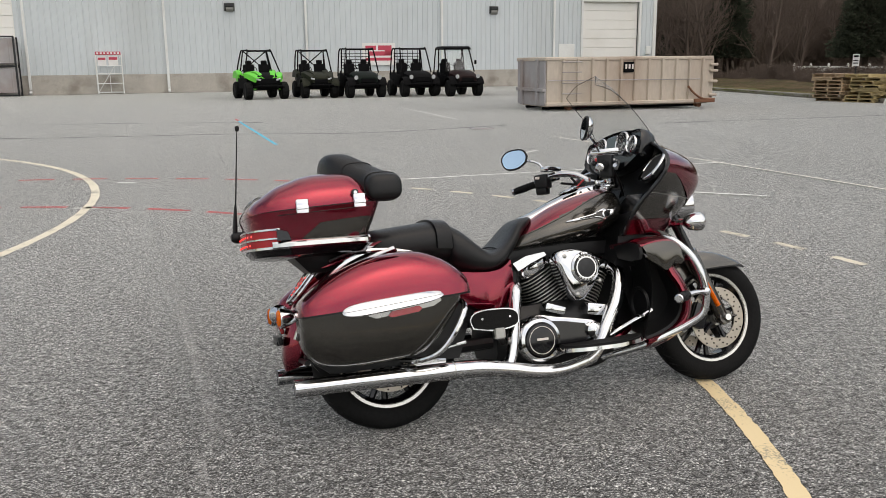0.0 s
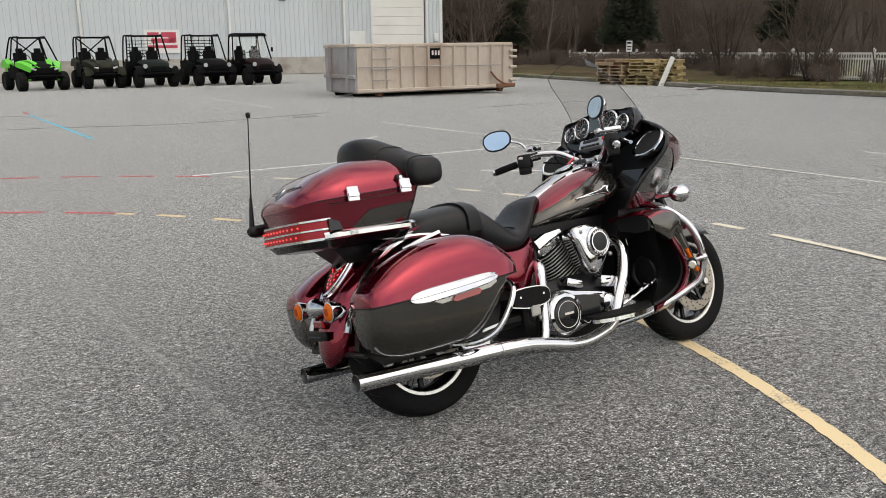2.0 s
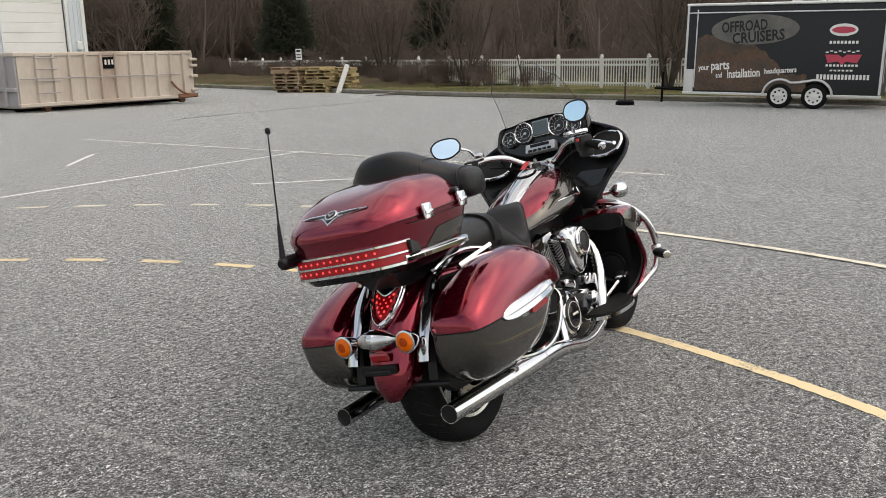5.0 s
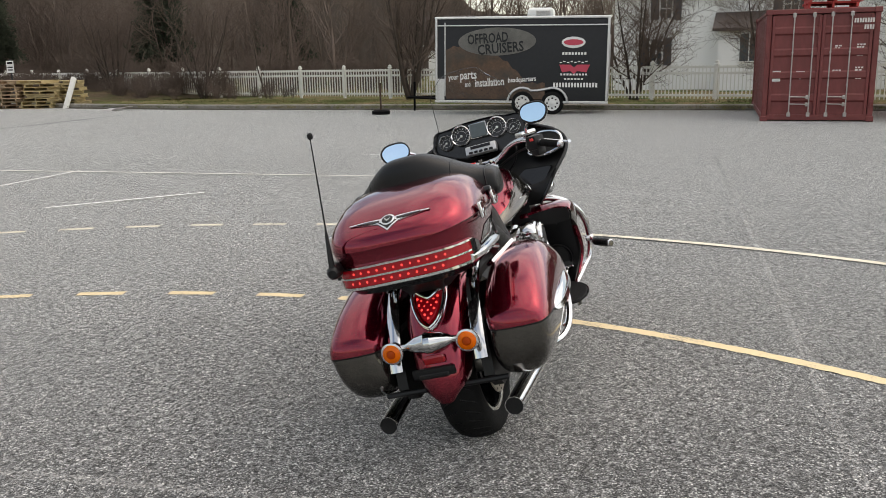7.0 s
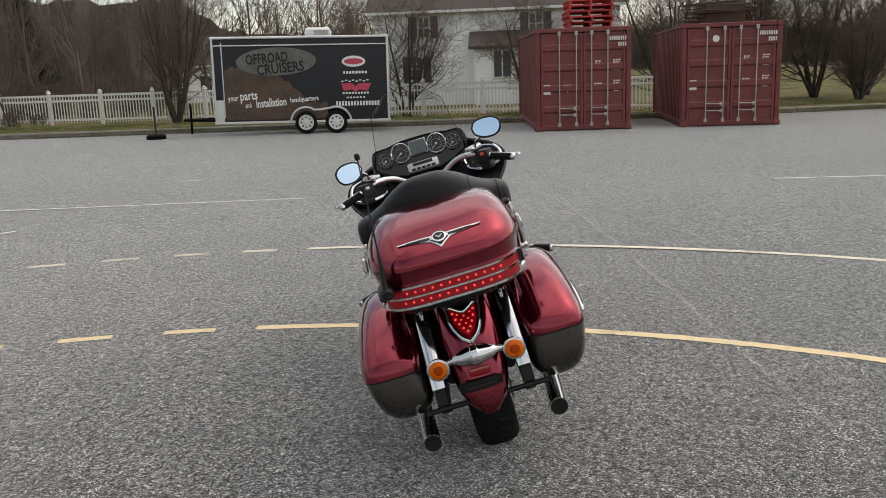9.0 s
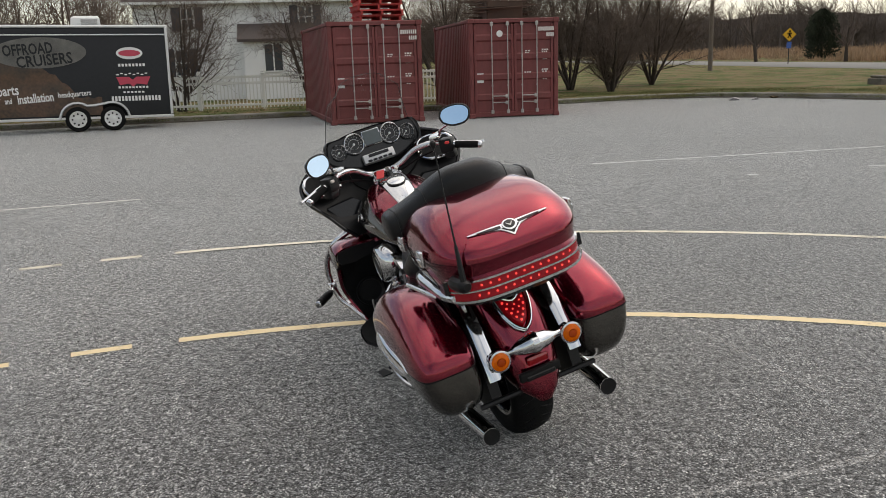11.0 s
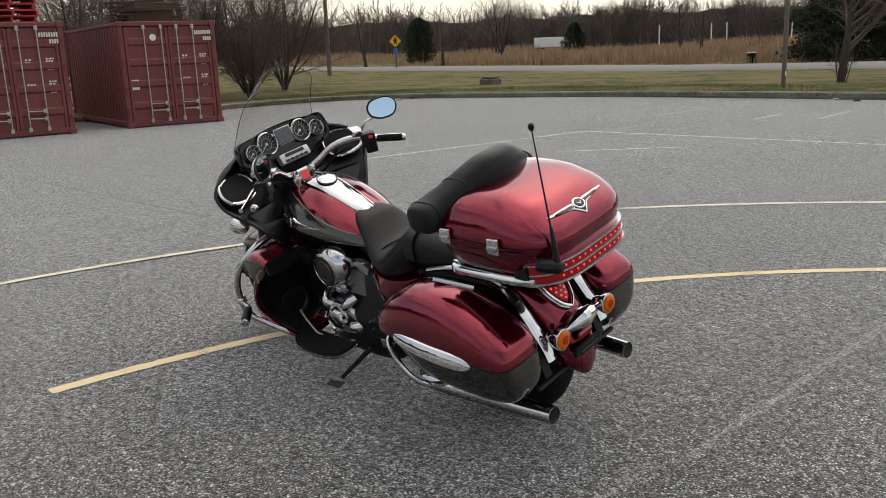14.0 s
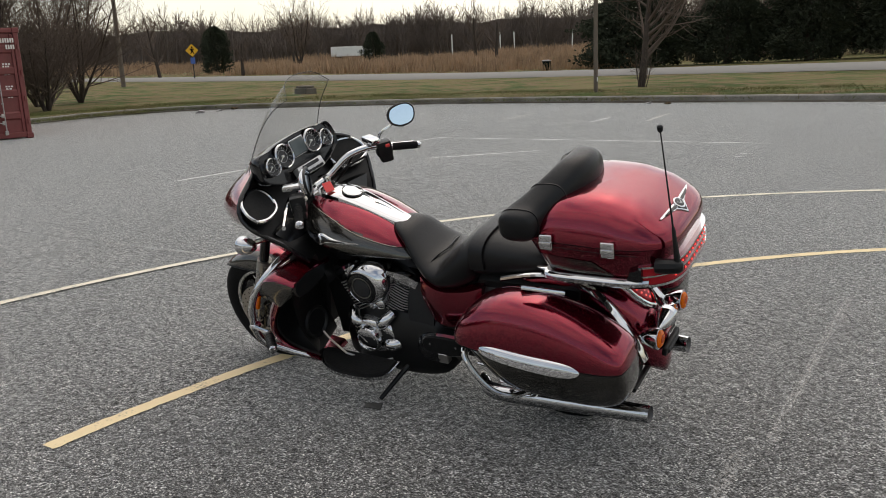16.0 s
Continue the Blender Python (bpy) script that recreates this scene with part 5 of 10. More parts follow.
            ring_faces(bm, [[(sx * w * 0.12, -1.40, 0.80), (sx * w * 0.30, -1.40, 0.86), (sx * w * 0.28, -1.38, 0.76)], [(sx * w * 0.22, -0.95, 1.02), (sx * w * 0.46, -0.95, 1.05), (sx * w * 0.44, -0.95, 0.95)], [(sx * w * 0.30, -0.55, 1.10), (sx * w * 0.62, -0.55, 1.09), (sx * w * 0.60, -0.55, 1.0)]])
            part("hood_panel", bm, accent, t)
            bm = bmesh.new()
            ring_faces(bm, [[(sx * w * 0.58, -1.43, 0.80), (sx * w * 0.36, -1.45, 0.76), (sx * w * 0.38, -1.43, 0.72), (sx * w * 0.58, -1.41, 0.76)], [(sx * w * 0.56, -1.40, 0.82), (sx * w * 0.36, -1.42, 0.78), (sx * w * 0.36, -1.38, 0.72), (sx * w * 0.56, -1.38, 0.76)]])
            part("headlight", bm, HEADLAMP, t, "narrow slanted headlight")
            for y0, y1 in ((-1.1, -0.98), (-0.8, -0.92)):
                bm = bmesh.new()
                tube(bm, [(sx * w * 0.35, y0, 0.42), (sx * w * 0.85, y1, 0.36)], 0.03, 6)
                part("control_arm", bm, accent, t)
    return t


YAW = 20
BIG = Matrix.Diagonal((1.13, 1.13, 1.18, 1))
buggy(pose(-8.75, 41.2, 0, 0, 0, YAW + 6) @ BIG, BLACKPAINT, GREENPLASTIC, "lime green and black sport buggy with a roll cage", "sport", 1.75)
buggy(pose(-6.3, 42.2, 0, 0, 0, YAW) @ BIG, CAMO, CAMO, "camouflage patterned two-seat buggy with a roll cage", "sport", 1.5)
buggy(pose(-4.1, 42.2, 0, 0, 0, YAW) @ BIG, DARKGREEN, BLACKPAINT, "dark green work buggy with a bar screen", "work", 1.62)
buggy(pose(-1.55, 42.8, 0, 0, 0, YAW) @ BIG, BLACKPAINT, BLACKPAINT, "black work buggy with a bar screen", "work", 1.58)
buggy(pose(0.6, 42.7, 0, 0, 0, YAW) @ BIG, MAROONPLASTIC, BLACKPAINT, "dark maroon buggy with a roof and windscreen", "roof", 1.5)



# ---- white picket fence along the verge ----
FENCE_LINE = [(24.2, 60), (25.2, 44), (26.0, 35), (26.9, 29), (27.8, 23), (28.4, 13), (28.9, 8), (29.6, 1)]
def picket_fence():
    t = thing("picket_fence", "white vinyl picket fence with capped posts on the verge", "fence")
    path = smooth_path([(x, y, 0) for x, y in FENCE_LINE], 8)
    bm = bmesh.new()
    box(bm, (0, 0, 0.6), (0.040, 0.022, 1.2))
    picket = mesh_of("picket", bm, FENCE, False)
    pts, acc = [path[0]], 0.0
    for a, b in zip(path, path[1:]):
        seg = (b - a).length
        while acc + seg >= 2.35:
            a = a.lerp(b, (2.35 - acc) / seg)
            pts.append(a.copy())
            seg, acc = (b - a).length, 0.0
        acc += seg
    for i, p in enumerate(pts):
        z = drop(p.x) + 0.06
        bm = bmesh.new()
        box(bm, (p.x, p.y, z + 0.66), (0.105, 0.105, 1.34), 0.008)
        ring_faces(bm, [[(p.x + sx * 0.085, p.y + sy * 0.085, z + 1.33) for sx, sy in ((-1, -1), (1, -1), (1, 1), (-1, 1))], [(p.x + sx * 0.05, p.y + sy * 0.05, z + 1.37) for sx, sy in ((-1, -1), (1, -1), (1, 1), (-1, 1))], [(p.x + sx * 0.06, p.y + sy * 0.06, z + 1.41) for sx, sy in ((-1, -1), (1, -1), (1, 1), (-1, 1))], [(p.x + sx * 0.012, p.y + sy * 0.012, z + 1.47) for sx, sy in ((-1, -1), (1, -1), (1, 1), (-1, 1))]])
        part("post", bm, FENCE, t, smooth=False)
        if i + 1 == len(pts):
            break
        q = pts[i + 1]
        d = q - p
        yaw = math.degrees(math.atan2(d.y, d.x))
        z2 = drop(q.x) + 0.06
        bm = bmesh.new()
        for h in (0.20, 1.00, 1.22):
            box(bm, ((p.x + q.x) / 2, (p.y + q.y) / 2, (z + z2) / 2 + h), (d.length - 0.1, 0.045, 0.085), 0.006, (0, 0, yaw))
        part("rail", bm, FENCE, t, smooth=False)
        n = 17
        for k in range(n):
            c = p.lerp(q, (k + 0.7) / (n + 0.4))
            ob = new("picket", picket)
            ob.parent = t
            ob.matrix_local = pose(c.x, c.y, z + (z2 - z) * k / n + 0.08, 0, 0, yaw)


picket_fence()


# ---- white house with dark roof beyond the fence ----
def house(m, L, D, H, label, windows=True):
    t = thing("house", label, "house", m)
    bm = bmesh.new()
    ring_faces(bm, [[(0, -0.018, 0), (L, -0.018, 0), (L, 0, 0), (0, 0, 0)], [(0, 0.0, 0.16), (L, 0.0, 0.16), (L, 0.02, 0.16), (0, 0.02, 0.16)]])
    board = mesh_of("clapboard", bm, HOUSEWHITE, False)
    for k in range(int(H / 0.16)):
        ob = new("clapboard", board)
        ob.parent = t
        ob.matrix_local = pose(0, 0, 0.16 * k)
    bm = bmesh.new()
    box(bm, (L / 2, D / 2 + 0.01, H / 2 - 0.3), (L - 0.02, D, H + 0.6))
    part("wall", bm, HOUSEWHITE, t)
    bm = bmesh.new()
    e = 0.45
    ring_faces(bm, [[(-e, -e, H - 0.05), (-e, D / 2, H + 2.6), (-e, D + e, H - 0.05), (-e, D + e, H - 0.2), (-e, D / 2, H + 2.35), (-e, -e, H - 0.2)], [(L + e, -e, H - 0.05), (L + e, D / 2, H + 2.6), (L + e, D + e, H - 0.05), (L + e, D + e, H - 0.2), (L + e, D / 2, H + 2.35), (L + e, -e, H - 0.2)]])
    part("roof", bm, ROOFDARK, t, "dark shingle roof")
    bm = bmesh.new()
    box(bm, (L / 2, -e - 0.03, H - 0.14), (L + 2 * e, 0.1, 0.14), 0.01)
    part("gutter", bm, WHITEMETAL, t)
    if windows:
        for x, z, w, h in windows:
            bm = bmesh.new()
            box(bm, (x, -0.04, z), (w, 0.05, h))
            wi = part("window", bm, WINDOW, t, "dark sash window")
            bm = bmesh.new()
            for dx in (-w / 2, 0, w / 2):
                box(bm, (x + dx, -0.07, z), (0.07, 0.05, h + 0.1), 0.008)
            for dz in (-h / 2, 0, h / 2):
                box(bm, (x, -0.07, z + dz), (w + 0.1, 0.05, 0.07), 0.008)
            part("frame", bm, WHITEMETAL, wi)
            for s in (-1, 1):
                bm = bmesh.new()
                box(bm, (x + s * (w / 2 + 0.28), -0.06, z), (0.42, 0.05, h + 0.1), 0.01)
                for k in range(8):
                    box(bm, (x + s * (w / 2 + 0.28), -0.09, z - h / 2 + h * (k + 0.5) / 8), (0.34, 0.02, 0.05))
                part("shutter", bm, SHUTTER, wi)
    return t


HM = pose(42.2, 20.5, -0.35, 0, 0, -78)
h = house(HM, 13.5, 8.0, 5.2, "white clapboard two-storey house with dark shutters", ((2.30, 2.0, 0.62, 1.36), (2.75, 4.25, 0.62, 1.1), (8.95, 4.25, 0.7, 1.1), (11.4, 2.0, 0.7, 1.4)))
bm = bmesh.new()
box(bm, (7.35, -0.77, 1.45), (3.5, 1.5, 3.5))
bay = part("bay", bm, HOUSEWHITE, h, "white clapboard bay under a lean-to roof")
for k in range(19):
    bm = bmesh.new()
    ring_faces(bm, [[(5.59, -1.555, 0.16 * k), (9.11, -1.555, 0.16 * k), (9.11, -1.51, 0.16 * k), (5.59, -1.51, 0.16 * k)], [(5.59, -1.535, 0.16 * k + 0.16), (9.11, -1.535, 0.16 * k + 0.16), (9.11, -1.51, 0.16 * k + 0.16), (5.59, -1.51, 0.16 * k + 0.16)]])
    part("clapboard", bm, HOUSEWHITE, bay, smooth=False)
bm = bmesh.new()
ring_faces(bm, [[(5.3, -1.85, 3.10), (9.4, -1.85, 3.10), (9.4, -1.85, 2.95), (5.3, -1.85, 2.95)], [(5.3, 0, 3.95), (9.4, 0, 3.95), (9.4, 0, 3.80), (5.3, 0, 3.80)]])
part("porch_roof", bm, ROOFDARK, h, "dark lean-to porch roof")
bm = bmesh.new()
box(bm, (7.10, -1.57, 2.13), (0.95, 0.06, 1.42))
part("window", bm, WINDOW, bay, "dark sash window")
bm = bmesh.new()
for x in (6.62, 7.10, 7.58):
    box(bm, (x, -1.60, 2.13), (0.07, 0.05, 1.5), 0.008)
for z in (1.42, 2.84):
    box(bm, (7.10, -1.60, z), (1.05, 0.05, 0.07), 0.008)
part("window_frame", bm, WHITEMETAL, bay)
house(pose(60.5, 45.5, -0.35, 0, 0, -58), 9, 7, 3.1, "small far pale house with a gable roof", ((2.5, 1.5, 0.9, 1.3),))

# ---- bare trees, brush, evergreens, field ----
def tree_parts(seed, height, spread=0.55, stems=1, levels=4, kids=(6, 5, 4), droop=0.0, r0=0.11, sides=(6, 4, 3, 3), start=0.25, thin=1.0):
    """Tubes of a leafless tree: (points, radii, level)."""
    r = random.Random(seed)
    out = []

    def grow(p, d, length, rad, lvl):
        n = 5 if lvl == 0 else 4 if lvl == 1 else 3
        pts, rs = [p.copy()], [rad]
        q, dd = p.copy(), d.copy()
        for i in range(n):
            dd = (dd + Vector((r.uniform(-1, 1), r.uniform(-1, 1), r.uniform(-0.4, 0.9))) * (0.10 + 0.05 * lvl) + Vector((0, 0, 0.10 - droop))).normalized()
            q = q + dd * (length / n)
            pts.append(q.copy())
            rs.append(rad * (1 - 0.72 * (i + 1) / n))
        out.append((pts, rs, lvl))
        if lvl + 1 >= levels:
            return
        k = kids[min(lvl, len(kids) - 1)]
        for j in range(k):
            f = start + (1 - start) * (j + r.uniform(0.2, 0.9)) / k
            i = min(int(f * n), n - 1)
            base = pts[i].lerp(pts[i + 1], f * n - i)
            axis = (pts[i + 1] - pts[i]).normalized()
            side = axis.orthogonal().normalized()
            side.rotate(Matrix.Rotation(r.uniform(0, 6.283), 3, axis))
            nd = (axis * r.uniform(0.55, 0.9) + side * r.uniform(0.5, 1.0) * (spread / 0.55)).normalized()
            grow(base, nd, length * r.uniform(0.42, 0.62) * (1.15 - 0.4 * f), max(rs[i] * r.uniform(0.40, 0.58), 0.006 * thin), lvl + 1)
    for s in range(stems):
        a = r.uniform(0, 6.283)
        lean = 0.12 if stems == 1 else r.uniform(0.2, 0.55)
        o = Vector((math.cos(a), math.sin(a), 0)) * (0.0 if stems == 1 else r.uniform(0.02, 0.18))
        grow(o, Vector((math.cos(a) * lean, math.sin(a) * lean, 1)).normalized(), height * r.uniform(0.8, 1.0) * (0.8 if stems > 1 else 0.72), r0 * (1 if stems == 1 else 0.62), 0)
    return out, sides


def tubes_raw(parts, sides, pick=None):
    vs, fs = [], []
    for pts, rs, lvl in parts:
        if pick is not None and not pick(lvl):
            continue
        k = sides[min(lvl, len(sides) - 1)]
        base = len(vs)
        up = None
        for i, p in enumerate(pts):
            d = (pts[min(i + 1, len(pts) - 1)] - pts[max(i - 1, 0)]).normalized()
            up = d.orthogonal().normalized() if up is None else (up - d * up.dot(d)).normalized()
            s = d.cross(up)
            for j in range(k):
                a = 6.2832 * j / k
                vs.append(tuple(p + (up * math.cos(a) + s * math.sin(a)) * rs[i]))
        for i in range(len(pts) - 1):
            for j in range(k):
                a, b = base + i * k + j, base + i * k + (j + 1) % k
                fs.append((a, b, b + k, a + k))
    return vs, fs


def bare_tree(m, label, seed, material=TWIG, **kw):
    parts, sides = tree_parts(seed, **kw)
    t = thing("bare_tree", label, "tree", m)
    v, f = tubes_raw(parts, sides, lambda l: l == 0)
    a = new("trunk", raw("trunk", v, f, BARK, True))
    v, f = tubes_raw(parts, sides, lambda l: l > 0)
    b = new("crown", raw("crown", v, f, material, True))
    a.parent = b.parent = t
    return t


def at(x, y, s=0.05, yaw=0):
    return pose(x, y, drop(x) + s - 0.05, 0, 0, yaw)


bare_tree(at(27.2, 23.6), "leafless many-stemmed tree by the picket fence", 3, height=7.2, stems=9, levels=4, kids=(8, 5, 4), r0=0.15, start=0.16, thin=1.3, spread=0.6)
bare_tree(at(28.6, 14.0), "leafless small tree with dense pale twigs", 5, height=5.2, stems=7, levels=4, kids=(11, 7, 6), r0=0.10, start=0.14, thin=1.0, spread=0.95)
bare_tree(at(30.2, 9.2), "leafless small tree with dense pale twigs", 6, height=4.8, stems=6, levels=4, kids=(11, 7, 6), r0=0.10, start=0.2, thin=1.0, spread=0.95)
bare_tree(at(24.7, 40.6), "leafless many-stemmed tree by the picket fence", 71, height=5.6, stems=8, levels=4, kids=(9, 6, 4), r0=0.12, start=0.18, thin=1.5, spread=0.75)
bare_tree(at(25.4, 34.6), "leafless many-stemmed tree by the picket fence", 72, height=6.2, stems=6, levels=4, kids=(9, 5, 4), r0=0.10, start=0.2, thin=1.4, spread=0.6)
bare_tree(at(26.3, 31.2), "thin leafless sapling by the picket fence", 73, height=5.0, stems=2, levels=4, kids=(8, 5, 3), r0=0.06, start=0.25, thin=1.2, spread=0.5)
for i, (x, y, hh) in enumerate(((38.5, 0.5, 8.5), (41.0, -2.2, 9.0), (43.5, -4.8, 9.0), (46.0, -7.5, 8.5), (40.0, 2.5, 7.5), (37.0, -3.6, 4.0), (33.5, 4.0, 6.5))):
    bare_tree(at(x, y), "tall leafless tree with tangled twigs on the verge", 30 + i, height=hh, stems=7 if i % 2 else 6, levels=4, kids=(13, 8, 6), r0=0.14, start=0.10, thin=1.05, spread=0.75)
bare_tree(at(17.9, -19.6), "leafless tree with a stout trunk beside the road", 50, height=9.0, stems=1, levels=4, kids=(20, 9, 6), r0=0.14, start=0.16, thin=1.2, spread=0.8)
bare_tree(at(17.7, -19.4), "low leafless shoots round a tree foot", 52, height=1.6, stems=8, levels=3, kids=(4, 3), r0=0.03, start=0.2, thin=1.0, spread=0.9)
for i, (x, y, hh) in enumerate(((100, -32, 9), (120, -62, 12), (126, -66, 11), (73, -62, 8), (86, -70, 9), (92, -39, 6), (145, -75, 12), (62, -72, 8))):
    bare_tree(at(x, y), "lone leafless tree standing in the field", 60 + i, height=hh, stems=3 if i in (1, 2) else 1, levels=4, kids=(8, 5, 3), r0=0.25, start=0.2, thin=4.0, spread=0.6)


def scatter_mesh(name, variants, places, material, label, category):
    """Many plants joined into one mesh: places are (x, y, z, yaw, scale)."""
    allv, allf, n = [], [], 0
    for i, (x, y, z, yaw, s) in enumerate(places):
        v, f = variants[i % len(variants)]
        c, sn = math.cos(yaw), math.sin(yaw)
        w = np.empty_like(v)
        w[:, 0] = x + s * (c * v[:, 0] - sn * v[:, 1])
        w[:, 1] = y + s * (sn * v[:, 0] + c * v[:, 1])
        w[:, 2] = z + s * v[:, 2]
        allv.append(w)
        allf.append(f + n)
        n += len(v)
    v, f = np.concatenate(allv), np.concatenate(allf)
    me = bpy.data.meshes.new(name)
    me.vertices.add(len(v))
    me.vertices.foreach_set("co", v.ravel())
    k = f.shape[1]
    me.loops.add(f.size)
    me.loops.foreach_set("vertex_index", f.ravel())
    me.polygons.add(len(f))
    me.polygons.foreach_set("loop_start", np.arange(0, f.size, k))
    me.materials.append(material)
    me.update(calc_edges=True)
    return tagged(new(name, me), label, category, kind="stuff")


def variants_of(seeds, **kw):
    out = []
    for s in seeds:
        p, sd = tree_parts(s, **kw)
        v, f = tubes_raw(p, sd)
        out.append((np.array(v), np.array(f)))
    return out


rr = random.Random(11)
near_kinds = variants_of(range(200, 206), height=9.5, stems=1, levels=4, kids=(11, 5, 4), r0=0.13, start=0.10, sides=(5, 3, 3, 3), thin=3.2, spread=0.5)
places = []
for k in range(150):
    f = rr.random()
    y = 16 + 82 * f
    x = 33 + 12 * rr.random() ** 1.2 + (8 if y < 34 else 0) + max(0, 62 - y) * 0.12
    if y < 26 and x < 58:
        x = 60 + 20 * rr.random()
        y += 12
    places.append((x, y, drop(x) - 0.1, rr.uniform(0, 6.28), rr.uniform(0.75, 1.25)))
for k in range(70):
    places.append((rr.uniform(18, 36), rr.uniform(66, 92), -0.3, rr.uniform(0, 6.28), rr.uniform(0.8, 1.3)))
scatter_mesh("near_woods", near_kinds, places, TWIGRED, "dense leafless russet woodland behind the fence", "woodland")
brush_kinds = variants_of(range(300, 305), height=2.3, stems=7, levels=3, kids=(6, 5), r0=0.03, start=0.1, sides=(3, 3, 3), thin=2.5, spread=0.9)
places = []
for k in range(170):
    y = rr.uniform(28, 78)
    x = 22.5 + rr.uniform(0, 2.6) - (y - 28) * 0.07 if rr.random() < 0.35 else rr.uniform(29.5, 36)
    places.append((x, y, drop(x) + 0.02, rr.uniform(0, 6.28), rr.uniform(0.4, 1.15) * (0.55 if x < 27 else 1.2)))
for k in range(120):
    y = rr.uniform(35, 72)
    x = 26.0 - (y - 35) * 0.072 - rr.uniform(0.2, 3.8)
    places.append((x, y, drop(x) + 0.1, rr.uniform(0, 6.28), rr.uniform(0.22, 0.62)))
for k in range(110):
    y = rr.uniform(29, 66)
    x = 26.3 - (y - 33) * 0.075 - rr.uniform(0.3, 1.6)
    places.append((x, y, drop(x) + 0.1, rr.uniform(0, 6.28), rr.uniform(0.35, 0.75) * (0.5 if y < 33 else 1.0)))
scatter_mesh("brush", brush_kinds, places, TWIG, "tangled brown brush and dead stems", "brush")

# bank of leaf litter and bare soil before the fence
bm = bmesh.new()
rows = []
for j in range(34):
    y = 34.5 + 1.4 * j
    ka, kb = 17.05 - (y - 34.5) * 0.105, 26.0 - (y - 35) * 0.06
    row = []
    for i in range(10):
        f = i / 9
        x = ka + 0.9 + (kb + 2.5 - ka) * f + 0.25 * noise.noise(Vector((y, i, 3)))
        row.append((x, y + 0.3 * noise.noise(Vector((i, y, 8))), drop(x) + 0.10 + (0.10 + 0.28 * math.sin(math.pi * min(1, f * 0.9)) + 0.10 * noise.noise(Vector((x * 0.8, y * 0.5, 1)))) * min(1, f * 6) * min(1, j / 3)))
    rows.append(row)
ring_faces(bm, rows, False)
solid("ground_litter", bm, LEAFLITTER, "brown bank of leaf litter and bare soil", "ground", "structure")

# dim depth of the wood, far behind the first trunks
bm = bmesh.new()
lo, hi = [], []
N = 150
for i in range(N + 1):
    a = radians(8 + 70 * i / N)
    d = 104 + 6 * noise.noise(Vector((i * 0.2, 0, 0)))
    top = 10.4 + 1.8 * noise.noise(Vector((i * 0.33, 4, 0))) + 1.0 * noise.noise(Vector((i * 1.3, 9, 0))) - 5.6 * min(1.0, max(0.0, (i - 99) / 12))
    lo.append(bm.verts.new((d * math.sin(a), d * math.cos(a), -1.5)))
    hi.append(bm.verts.new((d * math.sin(a), d * math.cos(a), top)))
for i in range(N):
    bm.faces.new((lo[i], lo[i + 1], hi[i + 1], hi[i]))
solid("backdrop_woods", bm, mat("deep_wood", (0.150, 0.125, 0.108), 1.0, var=0.35, scale=0.25, fine=1.6, streak=7, spec=0.0), "dim brown depth of the wood", "backdrop", "structure", smooth=False)

# far tree line across the field
far_kinds = variants_of(range(400, 405), height=13, stems=1, levels=3, kids=(13, 7), r0=0.25, start=0.12, sides=(4, 3, 3), thin=9.0, spread=0.55)
places = []
for k in range(760):
    a = radians(rr.uniform(80, 168))
    d = rr.uniform(225, 300)
    places.append((d * math.sin(a), d * math.cos(a), -1.0, rr.uniform(0, 6.28), rr.uniform(0.95, 1.5)))
scatter_mesh("far_woods", far_kinds, places, mat("far_twigs", (0.135, 0.112, 0.10), 1.0, var=0.3, scale=0.08, fine=0.6, spec=0.0), "far grey-brown leafless tree line", "woodland")
bm = bmesh.new()
lo, hi = [], []
for i in range(N + 1):
    a = radians(70 + 110 * i / N)
    d = 305
    top = 11.2 + 1.4 * noise.noise(Vector((i * 0.25, 14, 0))) + 0.9 * noise.noise(Vector((i * 1.1, 19, 0)))
    lo.append(bm.verts.new((d * math.sin(a), d * math.cos(a), -3)))
    hi.append(bm.verts.new((d * math.sin(a), d * math.cos(a), top)))
for i in range(N):
    bm.faces.new((lo[i], lo[i + 1], hi[i + 1], hi[i]))
solid("backdrop_far", bm, mat("far_wood", (0.135, 0.112, 0.10), 1.0, var=0.25, scale=0.06, fine=0.5, streak=5, spec=0.0), "far hazy woods along the skyline", "backdrop", "structure", smooth=False)


# belt of mixed woodland behind the evergreens
places = []
for k in range(120):
    a = radians(rr.uniform(143.5, 182))
    d = rr.uniform(84, 112)
    places.append((-2.6 + d * math.sin(a), 6 + d * math.cos(a), -0.4, rr.uniform(0, 6.28), rr.uniform(0.95, 1.4)))
scatter_mesh("side_woods", near_kinds, places, TWIG, "dense brown leafless belt of trees beyond the road", "woodland")
places = []
for k in range(150):
    a = radians(rr.uniform(143.5, 182))
    d = rr.uniform(80, 100)
    places.append((-2.6 + d * math.sin(a), 6 + d * math.cos(a), -0.4, rr.uniform(0, 6.28), rr.uniform(1.0, 2.2)))
scatter_mesh("side_brush", brush_kinds, places, mat("dark_brush_twigs", (0.07, 0.068, 0.048), 0.95, var=0.4, scale=0.2, spec=0.1), "dark brush under the belt of trees", "brush")


